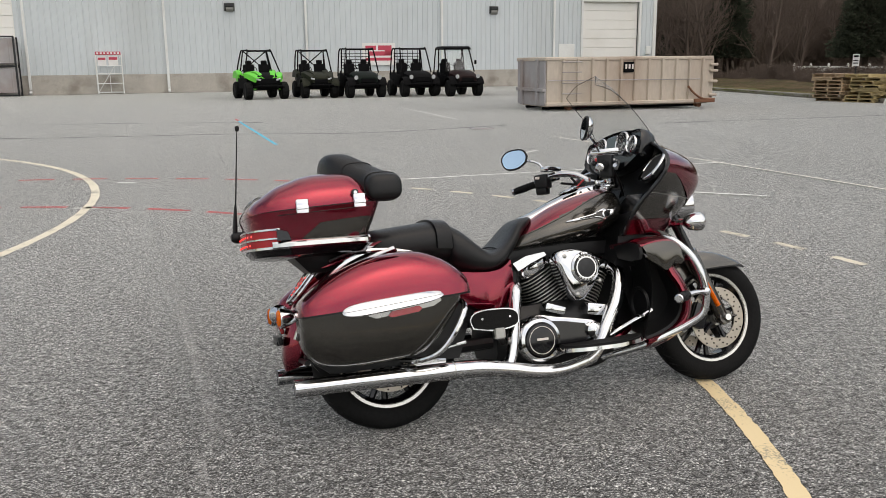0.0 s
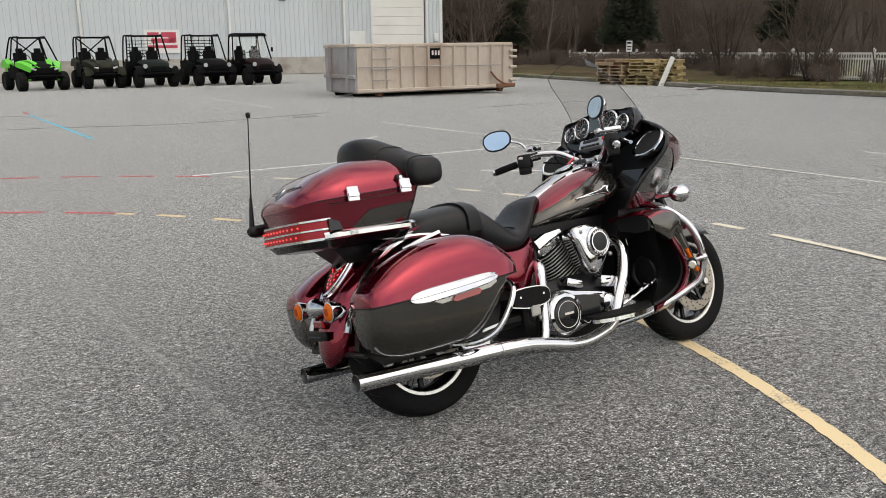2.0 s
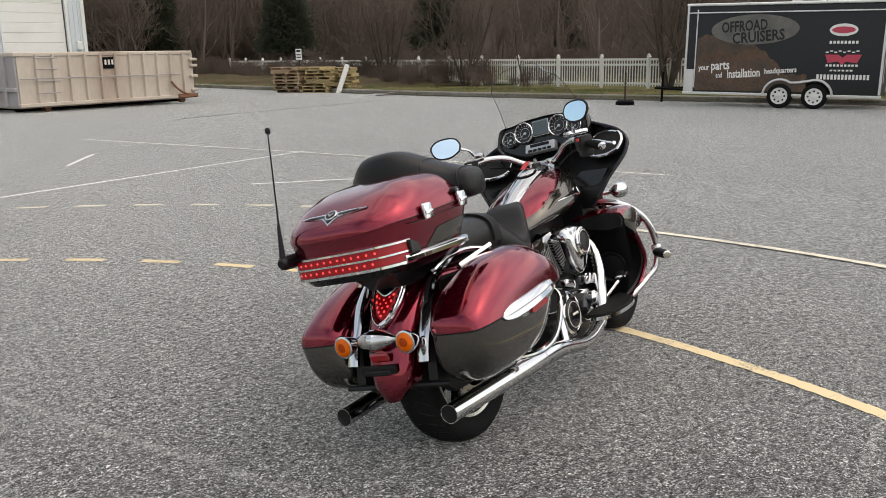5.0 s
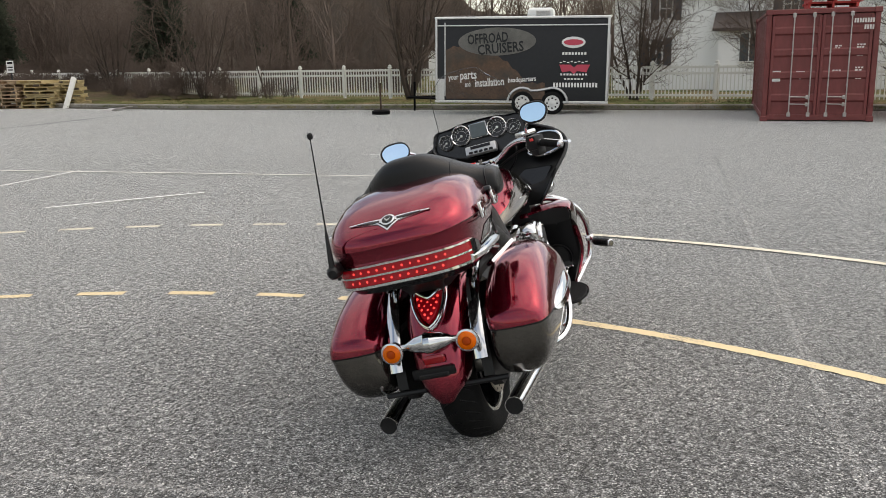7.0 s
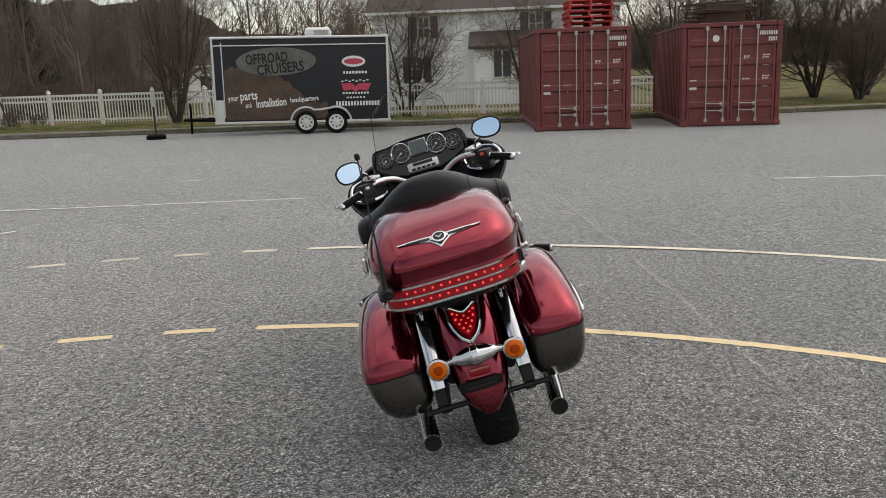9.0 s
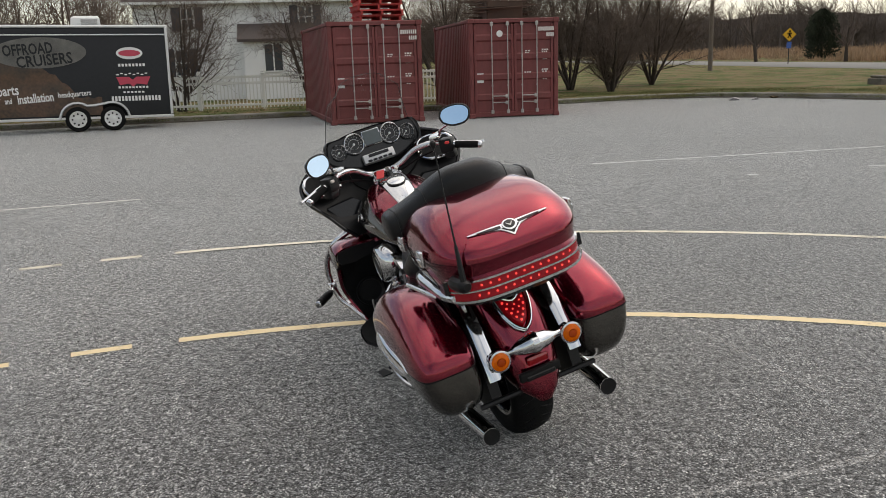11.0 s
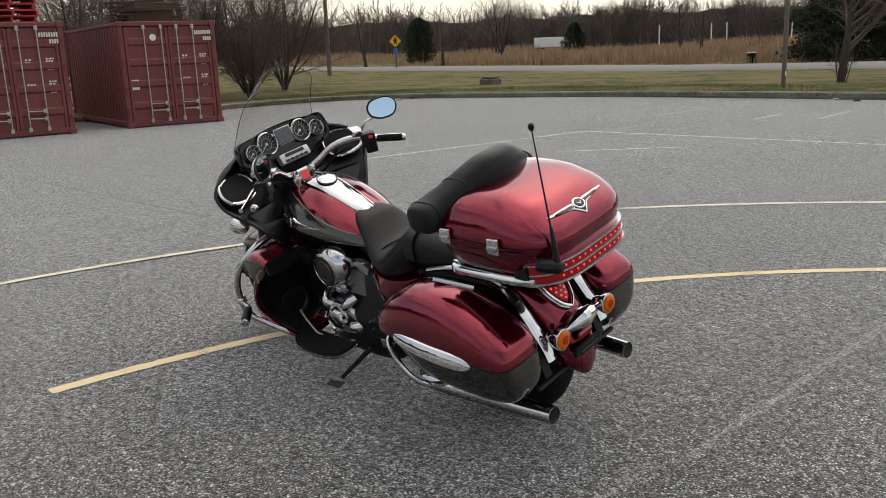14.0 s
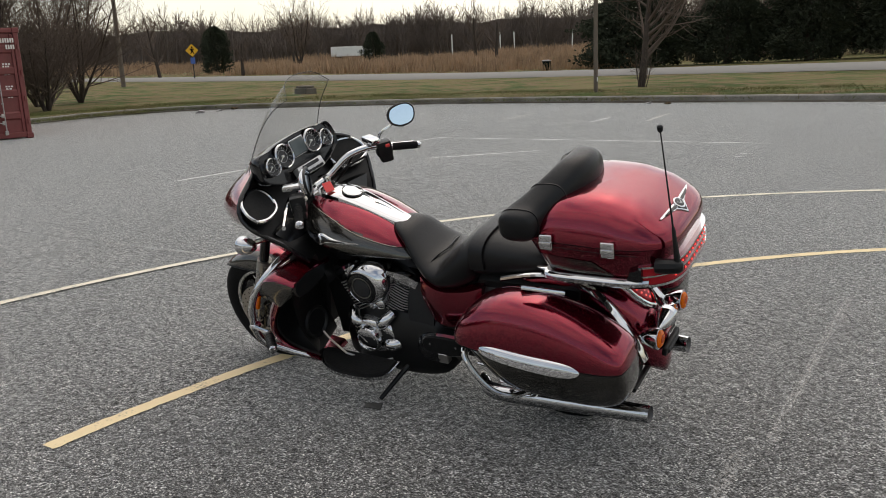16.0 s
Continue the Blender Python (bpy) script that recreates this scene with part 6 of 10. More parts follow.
# tall dry grass of the field
def grass_kind(seed, n, h, w):
    r = random.Random(seed)
    v, f = [], []
    for k in range(n):
        a, q = r.uniform(0, 6.28), r.uniform(0, 0.9)
        x, y = q * math.cos(a), q * math.sin(a)
        b = r.uniform(0, 6.28)
        hh = h * r.uniform(0.55, 1.0)
        lx, ly = r.uniform(-0.3, 0.3), r.uniform(-0.3, 0.3)
        i = len(v)
        v += [(x - w * math.cos(b), y - w * math.sin(b), 0), (x + w * math.cos(b), y + w * math.sin(b), 0), (x + lx + 0.2 * w, y + ly, hh)]
        f.append((i, i + 1, i + 2))
    return np.array(v), np.array(f)


kinds = [grass_kind(s, 26, 1.25, 0.05) for s in range(5)]
places = []
while len(places) < 5200:
    a = radians(rr.uniform(84, 160))
    d = rr.uniform(62, 235)
    x, y = d * math.sin(a), d * math.cos(a)
    side = (Vector((x, y)) - ROAD_A).dot(ro)
    if math.degrees(math.atan2(x + 2.6, y - 6)) > 141.5 and d < 130 or side > -9.5 - 4 * noise.noise(Vector((x * 0.04, y * 0.04, 0))):
        continue
    clump = noise.noise(Vector((x * 0.03, y * 0.03, 5)))
    places.append((x, y, drop(x) - 0.02, rr.uniform(0, 6.28), (0.62 + 0.95 * clump) * (1.0 + d / 260) * rr.uniform(0.7, 1.2)))
scatter_mesh("field_grass", kinds, places, DRYGRASS, "tall tan dry grass in the field", "grass")
kinds = [grass_kind(s + 20, 30, 0.16, 0.012) for s in range(5)]
places = []
gk = [Vector(p) for p in kerb_path]
for k in range(2600):
    p = gk[rr.randrange(8, len(gk) - 12)]
    v = (p - LOT_C).normalized()
    q = p + v * (0.2 + 5.0 * rr.random() ** 1.6) + Vector((-v.y, v.x)) * rr.uniform(-2, 2)
    places.append((q.x, q.y, drop(q.x) + 0.08, rr.uniform(0, 6.28), rr.uniform(0.5, 1.1)))
scatter_mesh("verge_grass", kinds, places, mat("verge_blades", (0.10, 0.11, 0.04), 0.9, var=0.4, scale=0.5, fine=4, dirt=(0.20, 0.15, 0.08), dirt_amt=0.8, spec=0.1), "tufts of green and straw grass behind the kerb", "grass")


# evergreens built of many small sprays
def evergreen(m, label, seed, h, w, cone=True, trunk=0.3):
    r = random.Random(seed)
    t = thing("evergreen", label, "tree", m)
    v, f = [], []
    n = int(3400 * max(1, h * w / 14))
    for k in range(n):
        z = trunk + (h - trunk) * r.random() ** (1.25 if cone else 0.85)
        rel = (z - trunk) / (h - trunk)
        rad = w / 2 * ((1 - rel) ** 0.8 if cone else math.sqrt(max(0.02, 1 - (2 * rel - 0.6) ** 2 / 1.9))) * (0.82 + 0.3 * noise.noise(Vector((z * 1.2, seed, k * 0.001))))
        a = r.uniform(0, 6.283)
        q = rad * (0.35 + 0.65 * r.random() ** 0.5) * (1 + 0.50 * noise.noise(Vector((math.cos(a) * 1.6 + seed, math.sin(a) * 1.6, z * 0.8))))
        c = Vector((q * math.cos(a), q * math.sin(a), z))
        s = r.uniform(0.10, 0.26) * (w / 4) ** 0.4
        o = Vector((math.cos(a), math.sin(a), r.uniform(-0.3, 0.7))).normalized()
        for j in range(4):
            e = (o + Vector((r.uniform(-1, 1), r.uniform(-1, 1), r.uniform(-1, 1))) * 0.8).normalized()
            g = e.orthogonal().normalized() * s * 0.22
            i = len(v)
            v += [tuple(c - g), tuple(c + g), tuple(c + e * s)]
            f.append((i, i + 1, i + 2))
    b = new("crown", raw("crown", v, f, EVERGREEN))
    b.parent = t
    bm = bmesh.new()
    tube(bm, [(0, 0, -0.1), (0, 0, h * 0.5), (0, 0, h * 0.9)], [0.05 * w, 0.035 * w, 0.01], 7)
    part("trunk", bm, BARK, t)
    return t


evergreen(at(41.4, -48.4), "broad dark evergreen bush beyond the road", 1, 6.2, 9.0, False, 0.1)
evergreen(at(36.0, -52.4), "broad dark evergreen bush beyond the road", 2, 5.8, 6.6, False, 0.1)
evergreen(at(31.1, -55.4), "broad dark evergreen bush beyond the road", 3, 6.6, 7.2, False, 0.1)
evergreen(at(25.6, -58.0), "tall dark evergreen beyond the road", 4, 7.5, 7.5, False, 0.6)
evergreen(at(107, -42.5), "dark rounded evergreen in the field", 5, 6.2, 4.6, False, 0.2)
evergreen(at(112, -71), "dark rounded evergreen in the field", 6, 5.2, 3.9, False, 0.2)
for i, (x, y, hh) in enumerate(((30, 62, 13), (37, 52, 11), (24, 74, 13), (44, 47, 10), (21, 80, 13))):
    evergreen(at(x, y), "dark pine among the leafless woodland", 10 + i, hh, 5.0, True, 2.0)


# ---- poles, sign and far things along the road ----
def utility_pole(x, y, h, label, r=0.15, arm=True):
    t = thing("utility_pole", label, "pole", at(x, y))
    bm = bmesh.new()
    tube(bm, [(0, 0, -0.1), (0, 0, h)], [r, r * 0.7], 10)
    part("pole", bm, POLE, t)
    if arm:
        bm = bmesh.new()
        box(bm, (0, 0.1, h - 0.6), (2.4, 0.1, 0.12), 0.01)
        part("crossarm", bm, POLE, t)
        bm = bmesh.new()
        for k in (-1, 0, 1):
            lathe(bm, [(0, 0.03), (0.08, 0.06), (0.16, 0.04)], (k, 0.1, h - 0.54), "z", 8)
        part("insulator", bm, LAMPGLASS, t)


utility_pole(72.3, -18.5, 11, "tall weathered wooden utility pole by the road", 0.20)
t = thing("lamp_post", "dark steel lamp post in a bolted base on the verge", "lamp post", at(16.3, -15.3))
bm = bmesh.new()
tube(bm, [(0, 0, 0.05), (0, 0, 8.0)], [0.070, 0.06], 10)
part("pole", bm, POLE, t)
bm = bmesh.new()
box(bm, (0, 0, 0.08), (0.36, 0.36, 0.06), 0.01)
for sx in (-1, 1):
    for sy in (-1, 1):
        lathe(bm, [(0, 0.02), (0.07, 0.02)], (sx * 0.13, sy * 0.13, 0.1), "z", 8)
part("base_plate", bm, DARKGREY, t)
bm = bmesh.new()
box(bm, (-0.086, 0.02, 0.55), (0.008, 0.05, 0.14), 0.002)
part("tag", bm, PAPERWHITE, t)
bm = bmesh.new()
box(bm, (0.5, 0, 8.0), (1.1, 0.3, 0.16), 0.03)
part("lamp_head", bm, DARKGREY, t)


def crossing_sign(x, y):
    yaw = math.degrees(math.atan2(y - 5.3, x + 3)) - 90
    t = thing("road_sign", "yellow diamond road sign over a small blue plate on a post", "road sign", at(x, y, 0.05, yaw))
    bm = bmesh.new()
    box(bm, (0, 0.03, 1.75), (0.09, 0.07, 3.5), 0.01)
    part("post", bm, DARKGREY, t)
    bm = bmesh.new()
    s = 0.64
    plate(bm, [(0, 3.0 - s), (s, 3.0), (0, 3.0 + s), (-s, 3.0)], -0.03, 0.0)
    f = part("sign_face", bm, SIGNYELLOW, t, "yellow diamond face")
    bm = bmesh.new()
    plate(bm, [(-0.07, 2.95), (0.10, 2.95), (0.22, 2.66), (0.14, 2.64), (0.02, 2.86), (-0.10, 2.64), (-0.20, 2.68), (-0.06, 2.92)], -0.04, -0.03)
    plate(bm, [(-0.09, 2.9), (0.09, 2.9), (0.11, 3.18), (-0.11, 3.18)], -0.041, -0.031)
    plate(bm, [(-0.22, 3.0), (-0.09, 3.1), (0.09, 3.1), (0.24, 2.98), (0.2, 3.18), (-0.18, 3.18)], -0.042, -0.032)
    lathe(bm, [(-0.04, 0.09), (-0.03, 0.09)], (0.02, 0, 3.31), "y", 14)
    part("sign_symbol", bm, BLACKPAINT, f)
    bm = bmesh.new()
    box(bm, (0, -0.02, 1.98), (0.44, 0.02, 0.62), 0.005)
    part("blue_plate", bm, SIGNBLUE, t, "small blue plate")


crossing_sign(83.0, -29.3)
t = thing("waste_bin", "dark green lidded bin beyond the road", "bin", at(47.0, -44.0) @ Matrix.Scale(0.8, 4))
bm = bmesh.new()
lathe(bm, [(0, 0.36), (0.9, 0.42), (0.92, 0.46), (0.98, 0.46)], (0, 0, 0), "z", 16)
part("barrel", bm, DARKGREEN, t)
bm = bmesh.new()
lathe(bm, [(0.98, 0.47), (1.04, 0.46), (1.09, 0.3)], (0, 0, 0), "z", 16)
part("lid", bm, DUMPSTEEL, t)
# far white lorry and a row of pale stakes
t = thing("white_lorry", "far white box lorry beyond the field", "lorry", pose(178, -108, 0.6, 0, 0, 58) @ Matrix.Diagonal((0.8, 0.8, 0.8, 1)))
bm = bmesh.new()
box(bm, (0, 0, 2.1), (10.5, 2.5, 2.9), 0.08)
part("box_body", bm, WHITEMETAL, t)
bm = bmesh.new()
ring_faces(bm, [[(x, -1.2, z) for x, z in ((-7.6, 0.6), (-5.6, 0.6), (-5.6, 2.6), (-6.6, 2.6), (-7.5, 1.6))], [(x, 1.2, z) for x, z in ((-7.6, 0.6), (-5.6, 0.6), (-5.6, 2.6), (-6.6, 2.6), (-7.5, 1.6))]])
part("cab", bm, WHITEMETAL, t)
for x in (-6.6, 2.6, 4.0):
    for y in (-1.0, 1.0):
        bm = bmesh.new()
        lathe(bm, [(-0.15, 0.5), (0.15, 0.5)], (x, y, 0.5), "y", 14)
        part("wheel", bm, RUBBER, t)
stake = None
r = random.Random(5)
for k in range(13):
    a = radians(128 + 8.5 * (k + r.uniform(-0.35, 0.35)) / 3.2)
    m = pose(205 * math.sin(a), 205 * math.cos(a), -0.4, r.uniform(-2, 2), r.uniform(-2, 2), 0)
    if stake is None:
        stake = thing("marker_stake", "pale upright marker stake far across the field", "stake", m, group="far marker stakes")
        bm = bmesh.new()
        tube(bm, [(0, 0, 0), (0, 0, 5.6)], 0.14, 6)
        part("stake", bm, WHITEMETAL, stake)
    else:
        copy_thing(stake, m)
t = thing("notice_post", "small white notice on a thin post by the brush", "sign", at(19.0, 40.1, 0.05, -60))
bm = bmesh.new()
box(bm, (0, 0.02, 1.0), (0.06, 0.05, 2.0), 0.01)
part("post", bm, DARKGREY, t)
bm = bmesh.new()
box(bm, (0, -0.02, 1.66), (0.34, 0.02, 0.54), 0.004)
p = part("notice", bm, PAPERWHITE, t, "white notice")
for z, h in ((1.83, 0.09), (1.64, 0.05), (1.52, 0.05)):
    bm = bmesh.new()
    box(bm, (0, -0.034, z), (0.24, 0.008, h))
    part("notice_bar", bm, BLACKPAINT, p, smooth=False)

# ---- the motorcycle: x forwards from the rear wheel, y to its left, z up ----
REDPAINT = mat("candy_red_paint", (0.225, 0.0030, 0.021), 0.15, metal=0.92, var=0.08, scale=3, fine=400, coat=1.0)
GREYPAINT = mat("warm_grey_metallic_paint", (0.078, 0.072, 0.062), 0.20, metal=0.85, var=0.10, scale=3, fine=400, coat=1.0)
CHROME = mat("chrome", (0.66, 0.665, 0.675), 0.05, metal=1.0, var=0.03, scale=6, fine=90)
STEEL = mat("brushed_steel", (0.40, 0.39, 0.375), 0.28, metal=1.0, var=0.10)
DISCSTEEL = mat("brake_disc_steel", (0.46, 0.41, 0.35), 0.38, metal=0.85, var=0.15, scale=10)
BLACKGLOSS = mat("gloss_black", (0.006, 0.006, 0.007), 0.14, var=0.2)
BLACKSATIN = mat("satin_black_plastic", (0.007, 0.007, 0.0075), 0.40, var=0.2, scale=8, fine=120, bump=0.06, bump_scale=260, spec=0.3)
ENGINEBLACK = mat("engine_black", (0.007, 0.007, 0.0075), 0.36, var=0.2, spec=0.3)
LEATHER = mat("black_seat_vinyl", (0.006, 0.006, 0.0066), 0.34, var=0.25, scale=5, fine=90, bump=0.15, bump_scale=320, spec=0.32)
AMBER = mat("amber_lens", (0.72, 0.125, 0.003), 0.2, var=0.2, scale=30, spec=0.3)
AMBERDEEP = mat("deep_amber", (0.38, 0.045, 0.002), 0.2, var=0.1, spec=0.3)
REDLENS = mat("red_lens", (0.32, 0.008, 0.012), 0.12, var=0.1, coat=1.0)
LITLENS = glow_mat("lit_red_lens", (0.30, 0.004, 0.010), 0.05)
LEDRED = glow_mat("red_tail_led", (1.0, 0.05, 0.05), 0.85)
# the blue of the reflected sky is put into the glass colour
SKYMIRROR = mat("mirror_glass", (0.58, 0.74, 0.90), 0.02, metal=1.0, var=0.02)
SCREENGLASS = glass_mat("clear_windscreen", (0.955, 0.955, 0.95), gloss=0.22)
DIAL = mat("dial_face", (0.012, 0.012, 0.013), 0.25, var=0.15)
DIALMARK = mat("dial_mark", (0.62, 0.62, 0.60), 0.5, var=0.05)
LCD = mat("grey_green_display", (0.075, 0.095, 0.10), 0.15, var=0.12)
REDTAG = mat("red_key_tag", (0.72, 0.05, 0.05), 0.5, var=0.06)
SILVER = mat("silver_paint", (0.50, 0.50, 0.50), 0.32, metal=0.7, var=0.06)
OILWHITE = mat("polished_rim", (0.66, 0.64, 0.60), 0.25, metal=0.8, var=0.1)

bike = thing("motorcycle", "candy red and grey touring motorcycle leaning on its side stand", "motorcycle", pose(-0.219, 3.461, -0.005, 0, 0, 19.4) @ pose(0, 0, 0, -14.4))


def lerp_table(table, x):
    """Smooth value at x from rows (x, a, b, ...)."""
    if x <= table[0][0]:
        return table[0][1:]
    for p, q in zip(table, table[1:]):
        if x <= q[0]:
            f = (x - p[0]) / (q[0] - p[0])
            f = f * f * (3 - 2 * f) * 0.5 + f * 0.5
            return tuple(a + (b - a) * f for a, b in zip(p[1:], q[1:]))
    return table[-1][1:]


def se(a, b, e, th):
    c, s = math.cos(th), math.sin(th)
    return a * math.copysign(abs(c) ** (2 / e), c), b * math.copysign(abs(s) ** (2 / e), s)


def spread(lo, hi, n):
    return [lo + (hi - lo) * i / (n - 1) for i in range(n)]


def fine(table, n=4):
    """The rows of a table with smooth rows put between."""
    out = []
    for i in range(len(table) - 1):
        p0, p1, p2, p3 = table[max(i - 1, 0)], table[i], table[i + 1], table[min(i + 2, len(table) - 1)]
        for k in range(n):
            t = k / n
            out.append(tuple(0.5 * (2 * b + (c - a) * t + (2 * a - 5 * b + 4 * c - d) * t * t + (3 * b - a - 3 * c + d) * t ** 3) for a, b, c, d in zip(p0, p1, p2, p3)))
    out.append(table[-1])
    return out


# -- wheels --
def wheel(name, x, z, r, hw, discs):
    bm = bmesh.new()
    prof = [(-hw * 0.72, r * 0.66), (-hw * 0.95, r * 0.74), (-hw, r * 0.83), (-hw * 0.93, r * 0.91), (-hw * 0.75, r * 0.96), (-hw * 0.4, r * 0.99), (0, r), (hw * 0.4, r * 0.99), (hw * 0.75, r * 0.96), (hw * 0.93, r * 0.91), (hw, r * 0.83), (hw * 0.95, r * 0.74), (hw * 0.72, r * 0.66)]
    lathe(bm, prof + [(hw * 0.6, r * 0.64), (-hw * 0.6, r * 0.64)], (x, 0, z), "y", 64, close=True)
    w = part(name, bm, RUBBER, bike, "black road tyre")
    # tread grooves
    bm = bmesh.new()
    for k in range(36):
        a = 2 * math.pi * k / 36
        for s in (-1, 1):
            p = [Vector((x + (rr - 0.0016) * math.cos(a + da), s * y, z + (rr - 0.0016) * math.sin(a + da))) for y, rr, da in ((hw * 0.15, r * 0.999, 0.0), (hw * 0.45, r * 0.988, 0.035), (hw * 0.78, r * 0.955, 0.10))]
            tube(bm, p, 0.0028, 4)
    part("tread_groove", bm, BLACKGLOSS, w)
    bm = bmesh.new()
    lathe(bm, [(-hw * 0.70, r * 0.70), (-hw * 0.78, r * 0.69), (-hw * 0.78, r * 0.66), (-hw * 0.4, r * 0.60), (hw * 0.4, r * 0.60), (hw * 0.78, r * 0.66), (hw * 0.78, r * 0.69), (hw * 0.70, r * 0.70)], (x, 0, z), "y", 56, close=True)
    rim = part("rim", bm, BLACKGLOSS, w, "gloss black cast rim")
    bm = bmesh.new()
    for s in (-1, 1):
        lathe(bm, [(s * hw * 0.80, r * 0.705), (s * hw * 0.83, r * 0.695), (s * hw * 0.80, r * 0.655), (s * hw * 0.72, r * 0.645)], (x, 0, z), "y", 56, close=True)
    part("rim_edge", bm, OILWHITE, rim, "polished bright rim edge")
    for k in range(7):
        a = 2 * math.pi * k / 7
        bm = bmesh.new()
        for da in (-0.10, 0.10):
            c, s = math.cos(a + da * 1.6), math.sin(a + da * 1.6)
            c0, s0 = math.cos(a), math.sin(a)
            tube(bm, [(x + 0.05 * c0, 0, z + 0.05 * s0), (x + r * 0.35 * math.cos(a + da), 0, z + r * 0.35 * math.sin(a + da)), (x + r * 0.63 * c, 0, z + r * 0.63 * s)], [0.018, 0.013, 0.014], 6)
        part("spoke", bm, BLACKGLOSS, w)
    bm = bmesh.new()
    lathe(bm, [(-0.09, 0.02), (-0.09, 0.035), (-0.05, 0.055), (0.05, 0.055), (0.09, 0.035), (0.09, 0.02)], (x, 0, z), "y", 24)
    part("hub", bm, STEEL, w)
    for s in discs:
        bm = bmesh.new()
        y = s * 0.098
        lathe(bm, [(y - 0.003, 0.098), (y - 0.003, 0.148), (y + 0.003, 0.148), (y + 0.003, 0.098)], (x, 0, z), "y", 48, close=True)
        d = part("brake_disc", bm, DISCSTEEL, w, "drilled steel brake disc")
        for k in range(44):
            a = 2 * math.pi * k / 44
            q = (0.108, 0.124, 0.138)[k % 3]
            bm = bmesh.new()
            lathe(bm, [(-0.0045, 0.0045), (0.0045, 0.0045)], (x + q * math.cos(a), y, z + q * math.sin(a)), "y", 6)
            part("disc_hole", bm, BLACKGLOSS, d)
        bm = bmesh.new()
        for k in range(5):
            a = 2 * math.pi * k / 5
            tube(bm, [(x + 0.04 * math.cos(a), y * 0.9, z + 0.04 * math.sin(a)), (x + 0.103 * math.cos(a), y, z + 0.103 * math.sin(a))], 0.010, 5)
        part("disc_carrier", bm, BLACKGLOSS, d)
    return w


wheel("rear_wheel", -0.03, 0.318, 0.315, 0.086, (-1,))
wheel("front_wheel", 1.618, 0.308, 0.308, 0.066, (-1, 1))


# -- fork, front fender --
for s in (-1, 1):
    bm = bmesh.new()
    tube(bm, [(1.325, s * 0.125, 0.98), (1.488, s * 0.125, 0.62)], 0.024, 12)
    f = part("fork_tube", bm, BLACKGLOSS, bike)
    bm = bmesh.new()
    tube(bm, [(1.475, s * 0.125, 0.64), (1.51, s * 0.125, 0.56), (1.615, s * 0.125, 0.335), (1.64, s * 0.125, 0.285)], [0.036, 0.037, 0.033, 0.028], 14)
    lathe(bm, [(-0.03, 0.034), (0.03, 0.034)], (1.630, s * 0.122, 0.312), "y", 16)
    sl = part("fork_slider", bm, GREYPAINT if s < 0 else STEEL, bike, "metallic fork slider")
    bm = bmesh.new()
    lathe(bm, [(-0.02, 0.016), (0.02, 0.016)], (1.630, s * 0.150, 0.312), "y", 12)
    part("axle_nut", bm, CHROME, sl)
    bm = bmesh.new()
    tube(bm, [(1.528, s * 0.160, 0.49), (1.586, s * 0.160, 0.372)], [0.010, 0.012], 8)
    part("reflector", bm, AMBER, sl, "amber side reflector")
    bm = bmesh.new()
    box(bm, (1.505, s * 0.105, 0.33), (0.075, 0.05, 0.12), 0.015, (0, 25, 0), 2)
    part("brake_caliper", bm, BLACKGLOSS, bike)


def fender_rings(path, hw, depth, cross=9, flare=1.0):
    """An arched guard along a path in the wheel's plane; path rows: (x, z, half width factor)."""
    rings = []
    for i, (x, z, f) in enumerate(path):
        a, b = path[max(i - 1, 0)], path[min(i + 1, len(path) - 1)]
        t = Vector((b[0] - a[0], 0, b[1] - a[1])).normalized()
        nrm = Vector((-t.z, 0, t.x))
        outer, inner = [], []
        for k in range(cross):
            th = math.pi * k / (cross - 1)
            y, h = se(hw * f, depth, 2.9, th)
            for lst, q in ((outer, 1.0), (inner, 0.94)):
                lst.append(Vector((x, 0, z)) + Vector((0, y * q, 0)) - nrm * (depth - h * q) * flare * f ** 0.5)
        rings.append(outer + inner[::-1])
    return rings


def guard_rings(rows, cross=17):
    """A guard over the wheel; rows: (x, z, half width, depth of the skirts)."""
    rings = []
    for i, (x, z, w, d) in enumerate(rows):
        p, q = rows[max(i - 1, 0)], rows[min(i + 1, len(rows) - 1)]
        t = Vector((q[0] - p[0], 0, q[1] - p[1])).normalized()
        nrm = Vector((-t.z, 0, t.x))
        outer, inner = [], []
        for k in range(cross):
            y, h = se(w, d, 2.6, math.pi * k / (cross - 1))
            outer.append(Vector((x, y, z)) - nrm * (d - h))
            inner.append(Vector((x, y * 0.95, z)) - nrm * (d - h * 0.95 + 0.002))
        rings.append(outer + inner[::-1])
    return rings


rows = fine([(1.283, 0.345, 0.070, 0.100), (1.293, 0.42, 0.080, 0.100), (1.325, 0.50, 0.088, 0.104), (1.385, 0.574, 0.093, 0.104), (1.470, 0.622, 0.095, 0.100), (1.560, 0.640, 0.096, 0.096), (1.655, 0.633, 0.095, 0.086), (1.735, 0.609, 0.090, 0.064), (1.800, 0.576, 0.078, 0.034), (1.838, 0.550, 0.056, 0.012)], 4)
bm = bmesh.new()
ring_faces(bm, guard_rings(rows))
for f in bm.faces:
    c = f.calc_center_median()
    if len(f.verts) == 4 and abs(c.y) < 0.052:
        f.material_index = 1
ff = part("front_fender", bm, [GREYPAINT, REDPAINT], bike, "front fender, red on top with grey flanks", angle=60)
bm = bmesh.new()
for s in (-1, 1):
    edge = [r[0] if s > 0 else r[16] for r in guard_rings(rows)]
    tube(bm, [p + Vector((0, s * 0.001, 0)) for p in edge[8:]], 0.0045, 6)
part("fender_tip", bm, BLACKSATIN, ff)


